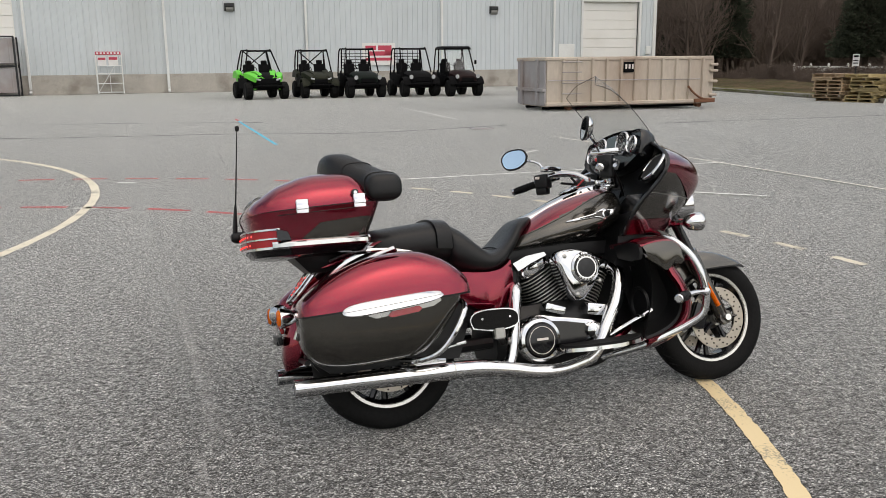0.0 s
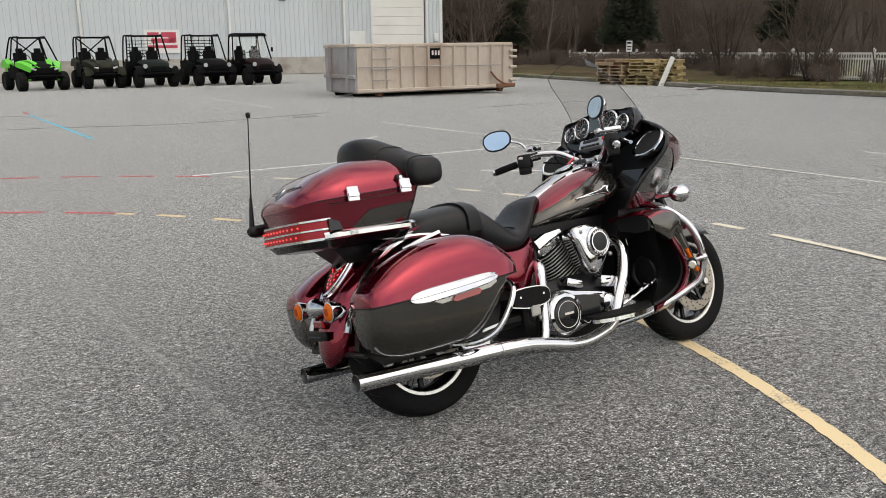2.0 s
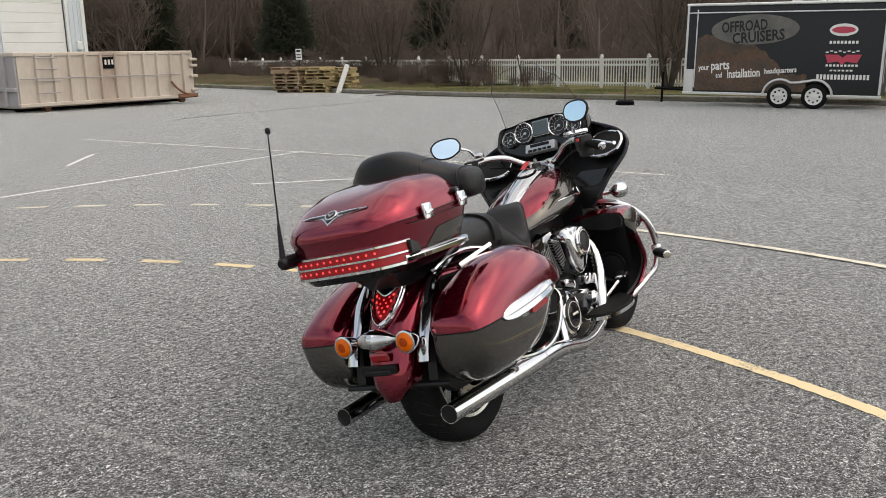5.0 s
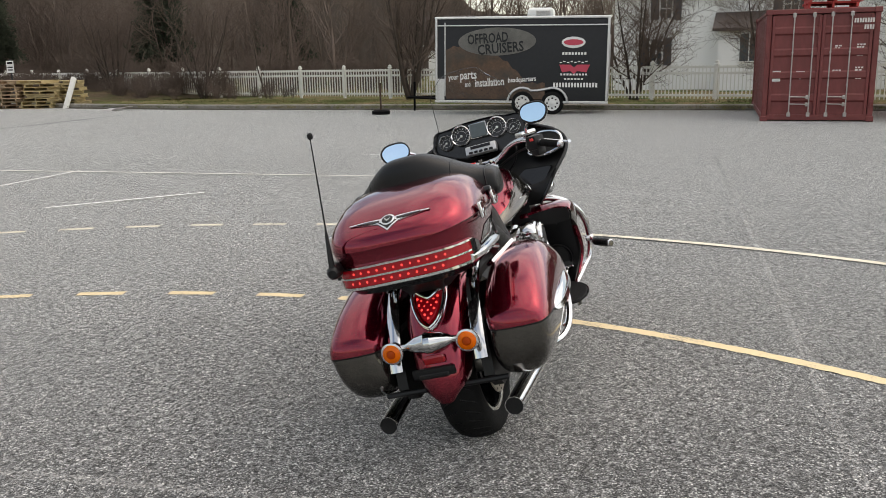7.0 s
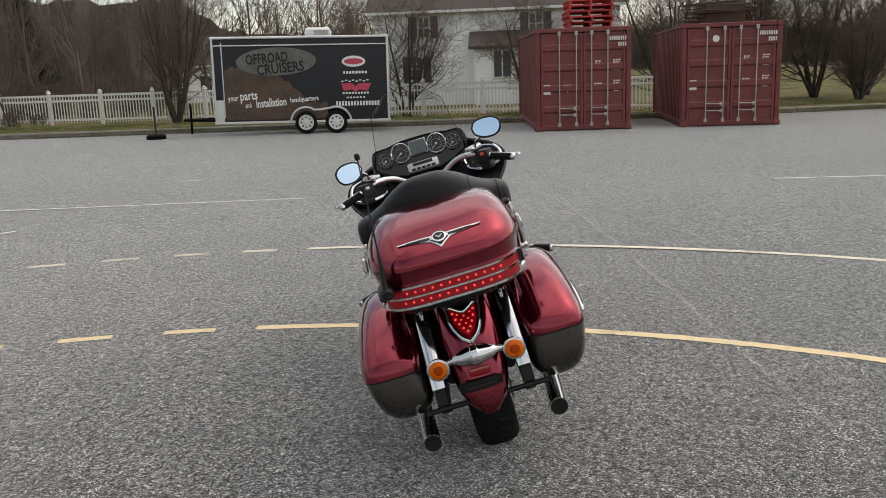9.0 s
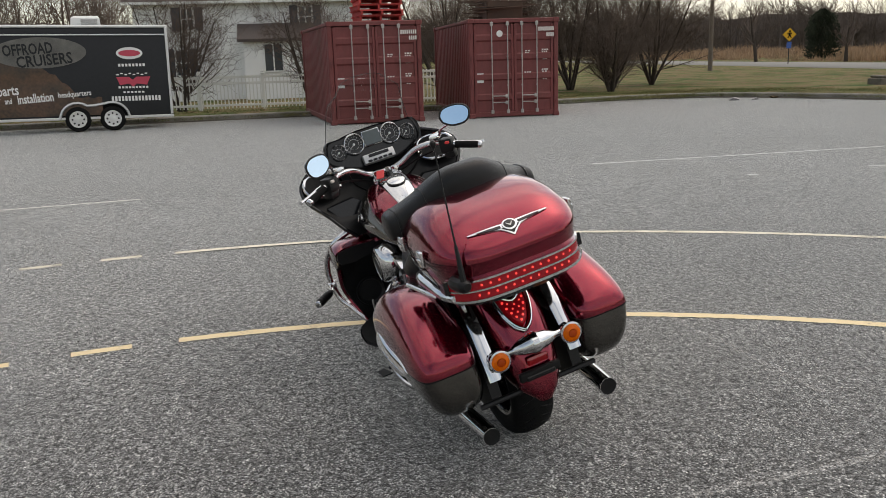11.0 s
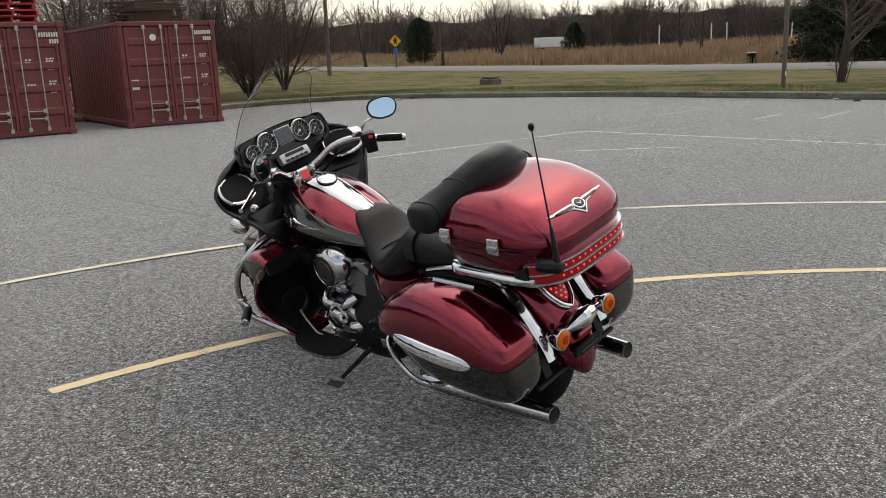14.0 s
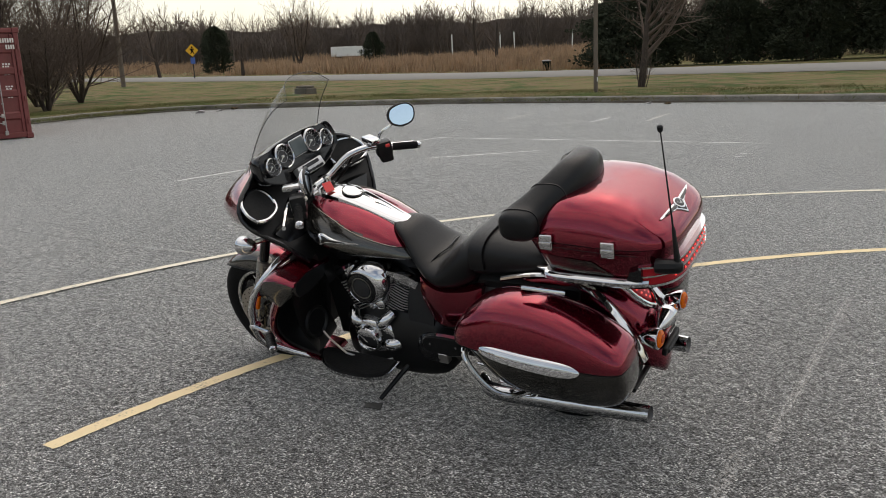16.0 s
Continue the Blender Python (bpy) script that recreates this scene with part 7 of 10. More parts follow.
# -- rear fender, tail lamp, indicators --
path = fine([(-0.456, 0.300, 0.30), (-0.466, 0.345, 0.62), (-0.458, 0.425, 0.80), (-0.415, 0.548, 0.93), (-0.330, 0.660, 1.0), (-0.20, 0.735, 1.0), (-0.02, 0.755, 1.0), (0.16, 0.72, 1.0), (0.26, 0.66, 1.0)], 5)
bm = bmesh.new()
ring_faces(bm, fender_rings(path, 0.128, 0.13, 13))
rf = part("rear_fender", bm, REDPAINT, bike, "candy red valanced rear fender")
TAILM = Matrix.Translation((-0.344, 0, 0.632)) @ pose(0, 0, 0, 0, 40, 0)  # local -x outwards


def tail_outline(k):
    return [(y * k, z * k) for y, z in ((0.0, -0.072), (0.026, -0.050), (0.047, 0.0), (0.054, 0.062), (0.030, 0.046), (0.0, 0.028), (-0.030, 0.046), (-0.054, 0.062), (-0.047, 0.0), (-0.026, -0.050))]


bm = bmesh.new()
rim = smooth_path([(-0.030, y, z) for y, z in tail_outline(1.22) + tail_outline(1.22)[:1]], 3)
tube(bm, rim, 0.006, 8)
tube(bm, [p + Vector((0.014, 0, 0)) for p in rim], 0.008, 8)
bmesh.ops.transform(bm, matrix=TAILM, verts=bm.verts[:])
part("tail_lamp", bm, CHROME, rf, "chrome shield-shaped tail lamp surround", angle=20)
bm = bmesh.new()
ring_faces(bm, [[(0.03, y, z) for y, z in tail_outline(0.98)], [(-0.026, y, z) for y, z in tail_outline(0.96)], [(-0.032, y, z) for y, z in tail_outline(0.86)], [(-0.036, y, z) for y, z in tail_outline(0.5)]])
bmesh.ops.transform(bm, matrix=TAILM, verts=bm.verts[:])
part("tail_lens", bm, LITLENS, bike, "red tail lamp lens with lit points")
bm = bmesh.new()
for y, z in ((0, -0.050), (-0.013, -0.034), (0.013, -0.034), (0, -0.018), (-0.024, -0.014), (0.024, -0.014), (-0.013, 0.0), (0.013, 0.0), (-0.034, 0.008), (0.034, 0.008), (-0.024, 0.024), (0.024, 0.024), (-0.040, 0.034), (0.040, 0.034), (0, 0.014)):
    lathe(bm, [(-0.030, 0.0050), (-0.0355, 0.0048), (-0.0370, 0.002)], (0, y, z), "x", 7)
bmesh.ops.transform(bm, matrix=TAILM, verts=bm.verts[:])
part("tail_led", bm, LEDRED, bike, "lit red points")
# indicator bar
bm = bmesh.new()
tube(bm, smooth_path([(-0.46, -0.135, 0.530), (-0.46, -0.06, 0.538), (-0.46, 0, 0.540), (-0.46, 0.06, 0.538), (-0.46, 0.135, 0.530)], 4), 0.009, 12)
bar = part("indicator_bar", bm, CHROME, bike, "chrome indicator bar")
bm = bmesh.new()
lathe(bm, [(-0.118, 0.009), (-0.088, 0.011), (-0.076, 0.019), (-0.05, 0.030), (-0.018, 0.037), (-0.012, 0.041), (0.012, 0.041), (0.018, 0.037), (0.05, 0.030), (0.076, 0.019), (0.088, 0.011), (0.118, 0.009)], (-0.462, 0, 0.540), "y", 28)
part("indicator_hood", bm, CHROME, bike, "rounded chrome bullet with a raised ring in the middle", angle=30)
for s in (-1, 1):
    bm = bmesh.new()
    lathe(bm, [(0.055, 0.008), (0.045, 0.022), (0.02, 0.034), (-0.010, 0.042), (-0.018, 0.042), (-0.020, 0.037)], (-0.462, s * 0.145, 0.528), "x", 20)
    ind = part("indicator", bm, CHROME, bike, "chrome rear indicator with amber lens")
    bm = bmesh.new()
    lathe(bm, [(-0.014, 0.036), (-0.024, 0.0335), (-0.030, 0.026), (-0.031, 0.018), (-0.028, 0.016)], (-0.462, s * 0.145, 0.528), "x", 24)
    part("lens", bm, AMBER, ind, "amber lens")
    bm = bmesh.new()
    lathe(bm, [(-0.026, 0.017), (-0.031, 0.015), (-0.033, 0.006)], (-0.462, s * 0.145, 0.528), "x", 16)
    part("lens_centre", bm, AMBERDEEP, ind)
bm = bmesh.new()
box(bm, (-0.474, 0.008, 0.432), (0.020, 0.165, 0.036), 0.008, (0, -8, 0), 2)
box(bm, (-0.480, 0.008, 0.422), (0.016, 0.120, 0.022), 0.006)
part("plate_bracket", bm, BLACKSATIN, bike, "black number plate bracket")
bm = bmesh.new()
box(bm, (-0.462, 0.0, 0.475), (0.016, 0.085, 0.035), 0.006, (0, -16, 0))
part("reflector", bm, REDLENS, bike, "red reflector")
for s in (-1, 1):
    bm = bmesh.new()
    ring_faces(bm, [[Vector((x + 0.003, s * (y - 0.024), z)), Vector((x - 0.002, s * (y - 0.012), z + 0.001)), Vector((x - 0.002, s * (y + 0.012), z + 0.001)), Vector((x + 0.003, s * (y + 0.024), z)), Vector((x + 0.012, s * (y + 0.024), z - 0.008)), Vector((x + 0.012, s * (y - 0.024), z - 0.008))] for x, y, z in fine([(-0.13, 0.160, 0.765), (-0.225, 0.159, 0.722), (-0.315, 0.161, 0.645), (-0.372, 0.163, 0.560), (-0.412, 0.165, 0.495), (-0.434, 0.166, 0.440)], 4)])
    part("chrome_stay", bm, CHROME, bike, "broad chrome stay beside the fender")

# -- saddlebags --
LID = fine([(-0.440, 0.030, 0.004), (-0.434, 0.070, 0.035), (-0.418, 0.098, 0.062), (-0.37, 0.116, 0.098), (-0.29, 0.126, 0.142), (-0.17, 0.131, 0.182), (-0.04, 0.132, 0.196), (0.06, 0.131, 0.188), (0.14, 0.128, 0.156), (0.20, 0.118, 0.112), (0.238, 0.098, 0.070), (0.254, 0.060, 0.032), (0.258, 0.022, 0.006)], 3)
TUBLOW = fine([(-0.437, 0.030, 0.03), (-0.433, 0.070, 0.09), (-0.416, 0.096, 0.135), (-0.37, 0.113, 0.175), (-0.28, 0.122, 0.197), (-0.14, 0.125, 0.204), (0.0, 0.124, 0.203), (0.06, 0.120, 0.190), (0.11, 0.112, 0.155), (0.15, 0.102, 0.112), (0.19, 0.088, 0.062), (0.215, 0.060, 0.028), (0.225, 0.024, 0.008)], 3)


def seam_z(x):
    return 0.531 + 0.035 * (x + 0.42) / 0.66


def saddlebag(s):
    yc = 0.318
    bm = bmesh.new()
    rings = []
    for x, w, h in LID:
        zs = seam_z(x)
        ring = []
        for k in range(21):
            y, z = se(w, h, 2.75, math.pi * k / 20)
            ring.append((x, s * (yc + y - 0.085 * z), zs + z + 0.003))
        rings.append(ring)
    ring_faces(bm, rings)
    b = part("saddlebag", bm, REDPAINT, bike, "candy red hard saddlebag lid", angle=50)
    bm = bmesh.new()
    rings = []
    for x, w, h in TUBLOW:
        zs = seam_z(x)
        ring = []
        for k in range(21):
            y, z = se(w, h * 1.09, 2.9, math.pi * k / 20)
            ring.append((x, s * (yc + y - 0.12 * z), zs - z - 0.003))
        rings.append(ring)
    ring_faces(bm, rings)
    part("bag_tub", bm, GREYPAINT, b, "warm grey lower saddlebag", angle=50)
    bm = bmesh.new()
    rings = []
    for x, w, h in LID[3:-3]:
        zs = seam_z(x)
        rings.append([(x, s * (yc + w * 0.99), zs - 0.004), (x, s * (yc + w * 0.99), zs + 0.004), (x, s * (yc - w * 0.99), zs + 0.004), (x, s * (yc - w * 0.99), zs - 0.004)])
    ring_faces(bm, rings)
    part("bag_seam", bm, BLACKSATIN, b)
    # chrome blade on the flank
    bm = bmesh.new()
    rows = []
    for i in range(19):
        f = 0.5 - 0.5 * math.cos(math.pi * i / 18)
        e = max(0.0, 1 - abs(2 * f - 1) ** 5) ** 0.5
        x = -0.287 + 0.407 * f
        zc = 0.535 + 0.036 * f
        hh = 0.002 + (0.027 - 0.006 * f) * e
        yo = yc + 0.122 + 0.014 * math.sin(math.pi * f)
        rows.append([(x, s * (yo + 0.020 * b * (0.25 + 0.75 * e)), zc + hh * a) for a, b in ((-1, -0.3), (-0.95, 0.95), (-0.80, 1.12), (-0.1, 0.86), (-0.05, 0.7), (0.02, 0.82), (0.80, 0.35), (0.95, 0.05), (1.0, -0.25))] + [(x, s * (yo - 0.02), zc)])
    ring_faces(bm, rows)
    part("chrome_blade", bm, CHROME, b, "chrome rub strip", angle=40)
    if s < 0:
        bm = bmesh.new()
        plate(bm, [(-0.19, 0.514), (-0.16, 0.502), (0.07, 0.527), (0.105, 0.545), (0.10, 0.558), (-0.18, 0.530)], -(yc + 0.138), -(yc + 0.110))
        part("bag_latch", bm, STEEL, b, "steel latch plate")
        bm = bmesh.new()
        plate(bm, [(-0.115, 0.508), (-0.10, 0.500), (0.01, 0.512), (0.022, 0.524), (0.01, 0.535), (-0.10, 0.524)], -(yc + 0.146), -(yc + 0.120))
        part("reflector", bm, REDLENS, b, "red reflector")
    # chrome lock plate lying on the lid's inner shoulder
    f, r = Vector((-0.008, s * 0.293, 0.750)), Vector((-0.156, s * 0.222, 0.703))
    ax = (f - r).normalized()
    up = Vector((-0.10, -s * 0.55, 1.0))
    up = (up - ax * up.dot(ax)).normalized()
    M = Matrix((ax, up.cross(ax), up)).transposed().to_4x4()
    M.translation = (f + r) / 2 + up * 0.017
    bm = bmesh.new()
    box(bm, (0, 0, 0), (0.165, 0.040, 0.016), 0.004, None, 2)
    bmesh.ops.transform(bm, matrix=M, verts=bm.verts[:])
    lk = part("bag_lock", bm, CHROME, b, "chrome lock plate on the lid")
    bm = bmesh.new()
    lathe(bm, [(0.004, 0.012), (0.012, 0.011)], (0.005, 0, 0), "z", 14)
    box(bm, (-0.048, 0, 0.002), (0.052, 0.026, 0.016), 0.004)
    bmesh.ops.transform(bm, matrix=M, verts=bm.verts[:])
    part("lock_barrel", bm, BLACKGLOSS, lk)
    # guard rail in front of the bag
    bm = bmesh.new()
    tube(bm, smooth_path([(0.20, s * 0.20, 0.52), (0.225, s * 0.33, 0.53), (0.215, s * 0.405, 0.50), (0.165, s * 0.42, 0.42), (0.10, s * 0.405, 0.345), (0.03, s * 0.36, 0.315), (-0.02, s * 0.25, 0.31)], 5), 0.0125, 10)
    part("bag_guard", bm, CHROME, bike, "chrome tube guard before the saddlebag")
    # chrome trim along the bag's inner top edge
    bm = bmesh.new()
    tube(bm, smooth_path([(0.12, s * 0.195, 0.735), (-0.02, s * 0.19, 0.765), (-0.16, s * 0.185, 0.765), (-0.27, s * 0.185, 0.735)], 4), 0.011, 8)
    part("bag_rail", bm, CHROME, bike, "chrome grab rail beside the seat")


saddlebag(-1)
saddlebag(1)

# -- trunk --
TXC = -0.318


def trunk_plan(a, b, n=96, dx=0.0):
    """A plan with rounded rear corners and squarer ones in front."""
    out = []
    for k in range(n):
        th = 2 * math.pi * k / n
        x, y = se(a, b, 8.0 if math.cos(th) > 0 else 4.0, th)
        out.append((TXC + dx + x, y * (1.0 - 0.10 * max(0.0, -x / a) ** 2)))
    return out


def trunk_seam(x):
    q = max(0.0, min(1.0, (-0.49 - x) / 0.1))
    return 0.957 + 0.045 * (x + 0.32) - 0.012 * q * q


TRUNK_WALL = [(0.822, 0.232, 0.252, -0.020), (0.86, 0.242, 0.262, -0.013), (0.91, 0.256, 0.272, -0.003), (0.957, 0.271, 0.281, 0.006)]


def lid_rise(x, y, r):
    """Height of the lid over its seam at r of the way out."""
    h = lerp_table([(-0.60, 0.066), (-0.53, 0.082), (-0.44, 0.116), (-0.34, 0.139), (-0.27, 0.147), (-0.17, 0.138), (-0.10, 0.108), (-0.04, 0.075)], x)[0]
    rear = max(0.0, min(1.0, (TXC - x) / 0.27)) ** 3
    k = 0.10 + 0.30 * rear
    return h * (k * max(0.0, 1 - r ** 44) ** 0.5 + (1 - k) * max(0.0, 1 - r ** 5.4) ** 0.78)


def trunk():
    bm = bmesh.new()
    rings = []
    for z, a, b, dx in TRUNK_WALL:
        rings.append([(x, y, z if z < 0.95 else trunk_seam(x) - 0.003 * max(0.0, min(1.0, (x + 0.54) / 0.05))) for x, y in trunk_plan(a, b, dx=dx)])
    ring_faces(bm, rings)
    t = part("trunk", bm, REDPAINT, bike, "candy red top case body", angle=50)
    bm = bmesh.new()
    TX2 = TXC + 0.006
    rings = [[(x, y, trunk_seam(x)) for x, y in trunk_plan(0.264, 0.274, dx=0.006)]]
    edge = trunk_plan(0.272, 0.282, dx=0.006)
    for r in (1.0, 0.999, 0.996, 0.991, 0.983, 0.97, 0.95, 0.925, 0.88, 0.82, 0.74, 0.62, 0.46, 0.28, 0.08):
        ring = []
        for x, y in edge:
            X, Y = TX2 + (x - TX2) * r, y * r
            ring.append((X, Y, trunk_seam(X) + 0.001 + lid_rise(X, Y, r)))
        rings.append(ring)
    ring_faces(bm, rings)
    lid = part("trunk_lid", bm, REDPAINT, t, "domed candy red lid", angle=50)
    bm = bmesh.new()
    ring_faces(bm, [[(x, y, trunk_seam(x) - 0.006) for x, y in trunk_plan(0.269, 0.279, dx=0.006)], [(x, y, trunk_seam(x) + 0.002) for x, y in trunk_plan(0.269, 0.279, dx=0.006)]])
    part("lid_seal", bm, BLACKSATIN, t)
    # shallow groove under the seam on each flank
    for s in (-1, 1):
        bm = bmesh.new()
        tube(bm, [(x, s * (0.2775 * (1 - 0.10 * max(0.0, (TXC - x) / 0.27) ** 2) + 0.001), trunk_seam(x) - 0.020) for x in spread(-0.47, -0.10, 12)], 0.0016, 5)
        part("flank_groove", bm, BLACKSATIN, t)
    # grey inlay on each flank
    for s in (-1, 1):
        bm = bmesh.new()
        rows = []
        for x, z0, z1 in ((-0.378, 0.834, 0.837), (-0.34, 0.834, 0.866), (-0.306, 0.834, 0.893), (-0.22, 0.834, 0.901), (-0.14, 0.834, 0.906), (-0.125, 0.836, 0.907), (-0.108, 0.842, 0.907), (-0.092, 0.868, 0.907), (-0.084, 0.888, 0.907)):
            row = []
            for z in spread(z0, z1, 4):
                a, b, dx = lerp_table(TRUNK_WALL, z)
                u = (x - TXC - dx) / a
                e = 8.0 if u > 0 else 4.0
                row.append((x, s * (b * max(0.05, 1 - abs(u) ** e) ** (1 / e) * (1.0 - 0.10 * max(0.0, -u) ** 2) + 0.002), z))
            rows.append(row)
        ring_faces(bm, rows, False)
        part("grey_inlay", bm, GREYPAINT, t, "warm grey inlay", smooth=True)
        # latches
        for x in (-0.375, -0.145):
            bm = bmesh.new()
            zl = trunk_seam(x) + 0.004
            box(bm, (x, s * 0.292, zl), (0.050, 0.016, 0.058), 0.007, (s * 4, 0, 0), 3)
            box(bm, (x, s * 0.301, zl - 0.004), (0.046, 0.008, 0.016), 0.003, (s * 4, 0, 0), 2)
            part("trunk_latch", bm, CHROME, t, "chrome toggle latch")
        # side chrome rail
        bm = bmesh.new()
        pts = [(x, y) for x, y in trunk_plan(0.250, 0.262, 160, dx=-0.010) if y * s > 0 and -0.50 < x < -0.104]
        pts.sort()
        ring_faces(bm, [[(x, y - s * 0.004, 0.800), (x, y + s * 0.010, 0.801), (x, y + s * 0.017, 0.808), (x, y + s * 0.018, 0.822), (x, y + s * 0.012, 0.830), (x, y, 0.834), (x, y - s * 0.01, 0.815)] for x, y in pts])
        part("trunk_rail", bm, CHROME, t, "chrome side rail")
    bm = bmesh.new()
    lathe(bm, [(-0.270, 0.015), (-0.292, 0.014), (-0.294, 0.010)], (-0.160, 0, 1.002), "y", 18)
    lk = part("trunk_lock", bm, BLACKGLOSS, t, "black lock barrel with a bright face")
    bm = bmesh.new()
    lathe(bm, [(-0.290, 0.0075), (-0.296, 0.007)], (-0.160, 0, 1.002), "y", 14)
    part("lock_face", bm, CHROME, lk)
    # tray and lamp band
    bm = bmesh.new()
    ring_faces(bm, [[(TXC + (x - TXC) * q + (0.03 if q < 0.9 else 0), y * q, z) for x, y in trunk_plan(0.245, 0.255, dx=-0.012)] for z, q in ((0.765, 0.72), (0.775, 0.90), (0.80, 0.985), (0.822, 0.99))])
    part("tray", bm, BLACKGLOSS, t, "gloss black tray")
    rear = sorted([p for p in trunk_plan(0.252, 0.262, 200, dx=-0.012) if p[0] < -0.462], key=lambda p: p[1])

    def band(z0, z1, out, material, name, label=""):
        bm = bmesh.new()
        rings = []
        for i, (x, y) in enumerate(rear):
            a, b = Vector(rear[max(i - 1, 0)]), Vector(rear[min(i + 1, len(rear) - 1)])
            d = (b - a).normalized()
            o = Vector((-d.y, d.x))
            if o.x > 0 and abs(y) < 0.2:
                o = -o
            if o.dot(Vector((x - TXC, y))) < 0:
                o = -o
            rings.append([(x - o.x * 0.012, y - o.y * 0.012, z0), (x + o.x * out, y + o.y * out, z0 + 0.001), (x + o.x * out, y + o.y * out, z1 - 0.001), (x - o.x * 0.012, y - o.y * 0.012, z1)])
        ring_faces(bm, rings)
        return part(name, bm, material, t, label)
    band(0.812, 0.876, 0.005, LITLENS, "lamp_band", "red lamp band round the rear of the top case")
    for z0, z1 in ((0.802, 0.813), (0.840, 0.848), (0.875, 0.884)):
        band(z0, z1, 0.009, CHROME, "band_strip", "thin chrome strip")
    for s in (-1, 1):
        bm = bmesh.new()
        e = rear[0] if s < 0 else rear[-1]
        plate(bm, [(-0.478, 0.834), (-0.424, 0.834), (-0.436, 0.866), (-0.478, 0.880)], s * 0.236, s * 0.268)
        part("lamp_end", bm, BLACKGLOSS, t, "dark end cap of the lamp band")
    pts = [Vector((x, y, 0)) for x, y in rear]
    length = [0.0]
    for a, b in zip(pts, pts[1:]):
        length.append(length[-1] + (b - a).length)
    for row, z in ((0, 0.861), (1, 0.8265)):
        for k in range(12):
            d = length[-1] * (0.21 + 0.58 * (k + 0.5 * row) / 11.5)
            i = max(j for j in range(len(length)) if length[j] <= d)
            i = min(i, len(pts) - 2)
            p = pts[i].lerp(pts[i + 1], (d - length[i]) / max(1e-6, length[i + 1] - length[i]))
            o = Vector((p.x - TXC, p.y * 0.6, 0)).normalized()
            c = p + o * 0.0045
            bm = bmesh.new()
            bmesh.ops.create_icosphere(bm, subdivisions=1, radius=0.0048, matrix=Matrix.Translation((c.x, c.y, z)))
            part("band_led", bm, LEDRED, t, "lit red point")
    # winged badge on the lid
    def lid_z(X, Y):
        r = 0.5
        for _ in range(6):
            taper = 1.0 - 0.10 * max(0.0, -(X - TX2) / (0.272 * max(r, 0.05))) ** 2
            r = min(1.0, (abs((X - TX2) / 0.272) ** 4 + abs(Y / (0.282 * max(taper, 0.5))) ** 4) ** 0.25)
        return trunk_seam(X) + 0.001 + lid_rise(X, Y, r)

    def on_lid(u, y, lift):
        x = BX + u * 0.86
        return (x - lift * 0.5, y, lid_z(x, y) + lift * 0.86)
    BX = -0.536

    def badge(name, outline, lo, hi, material, parent, label=""):
        bm = bmesh.new()
        ring_faces(bm, [[on_lid(x, y, lo) for x, y in outline], [on_lid(x, y, hi) for x, y in outline], [on_lid(x * 0.8, y * 0.985, hi + 0.001) for x, y in outline]])
        return part(name, bm, material, parent, label)

    def wing(s, k):
        """Outline of one wing: straight leading edge, swept trailing edge."""
        return [(0.016 * k, s * 0.006), (0.019 * k, s * 0.045), (0.021 * k, s * 0.095), (0.024 * k + 0.002, s * (0.152 - 0.02 * (1 - k))), (0.012 * k, s * 0.108), (0.002 * k, s * 0.068), (-0.006 * k, s * 0.036), (-0.010 * k, s * 0.006)]
    for s in (-1, 1):
        w = badge("winged_badge", wing(s, 1.0), -0.008, 0.004, CHROME, lid, "chrome winged badge")
        badge("wing_inset", [(x * 0.86 + 0.0008, y * 0.97) for x, y in ((0.012, s * 0.034), (0.015, s * 0.08), (0.0195, s * 0.122), (0.010, s * 0.098), (0.002, s * 0.062), (-0.002, s * 0.036))], 0.0, 0.0056, BLACKGLOSS, w)
    keel = [(0.0, -0.046), (0.004, 0.0), (0.0, 0.046), (-0.020, 0.020), (-0.036, 0.0), (-0.020, -0.020)]
    k2 = badge("badge_keel", keel, -0.006, 0.004, CHROME, lid, "chrome point under the wings")
    badge("keel_inset", [(x * 0.72 - 0.004, y * 0.72) for x, y in keel], 0.0, 0.0056, BLACKGLOSS, k2)
    disc = [(0.004 + 0.023 * math.cos(q), 0.027 * math.sin(q)) for q in (2 * math.pi * i / 24 for i in range(24))]
    bo = badge("badge_boss", disc, -0.004, 0.008, CHROME, lid)
    badge("badge_centre", [(x * 0.76 + 0.001, y * 0.76) for x, y in disc], 0.004, 0.0095, BLACKGLOSS, bo)
    badge("badge_mark", [(0.011, -0.011), (0.008, -0.012), (-0.008, 0.0), (0.008, 0.012), (0.011, 0.011), (-0.001, 0.0)], 0.006, 0.0108, SILVER, bo)
    # supports under the tray
    for s in (-1, 1):
        bm = bmesh.new()
        ring_faces(bm, [[(x, s * (y - 0.012), z), (x, s * (y + 0.012), z), (x + w, s * (y + 0.012), z + 0.005), (x + w, s * (y - 0.012), z + 0.005)] for x, y, z, w in ((-0.10, 0.18, 0.80, 0.06), (-0.16, 0.17, 0.775, 0.07), (-0.22, 0.165, 0.745, 0.06), (-0.30, 0.16, 0.715, 0.05))])
        part("trunk_stay", bm, CHROME, t, "chrome stay under the top case")
    bm = bmesh.new()
    ring_faces(bm, [[(-0.40, -0.10, 0.77), (-0.05, -0.13, 0.78), (-0.05, 0.13, 0.78), (-0.40, 0.10, 0.77)], [(-0.33, -0.07, 0.70), (-0.02, -0.10, 0.68), (-0.02, 0.10, 0.68), (-0.33, 0.07, 0.70)]])
    part("trunk_bracket", bm, BLACKSATIN, t)
    return t


trunk()


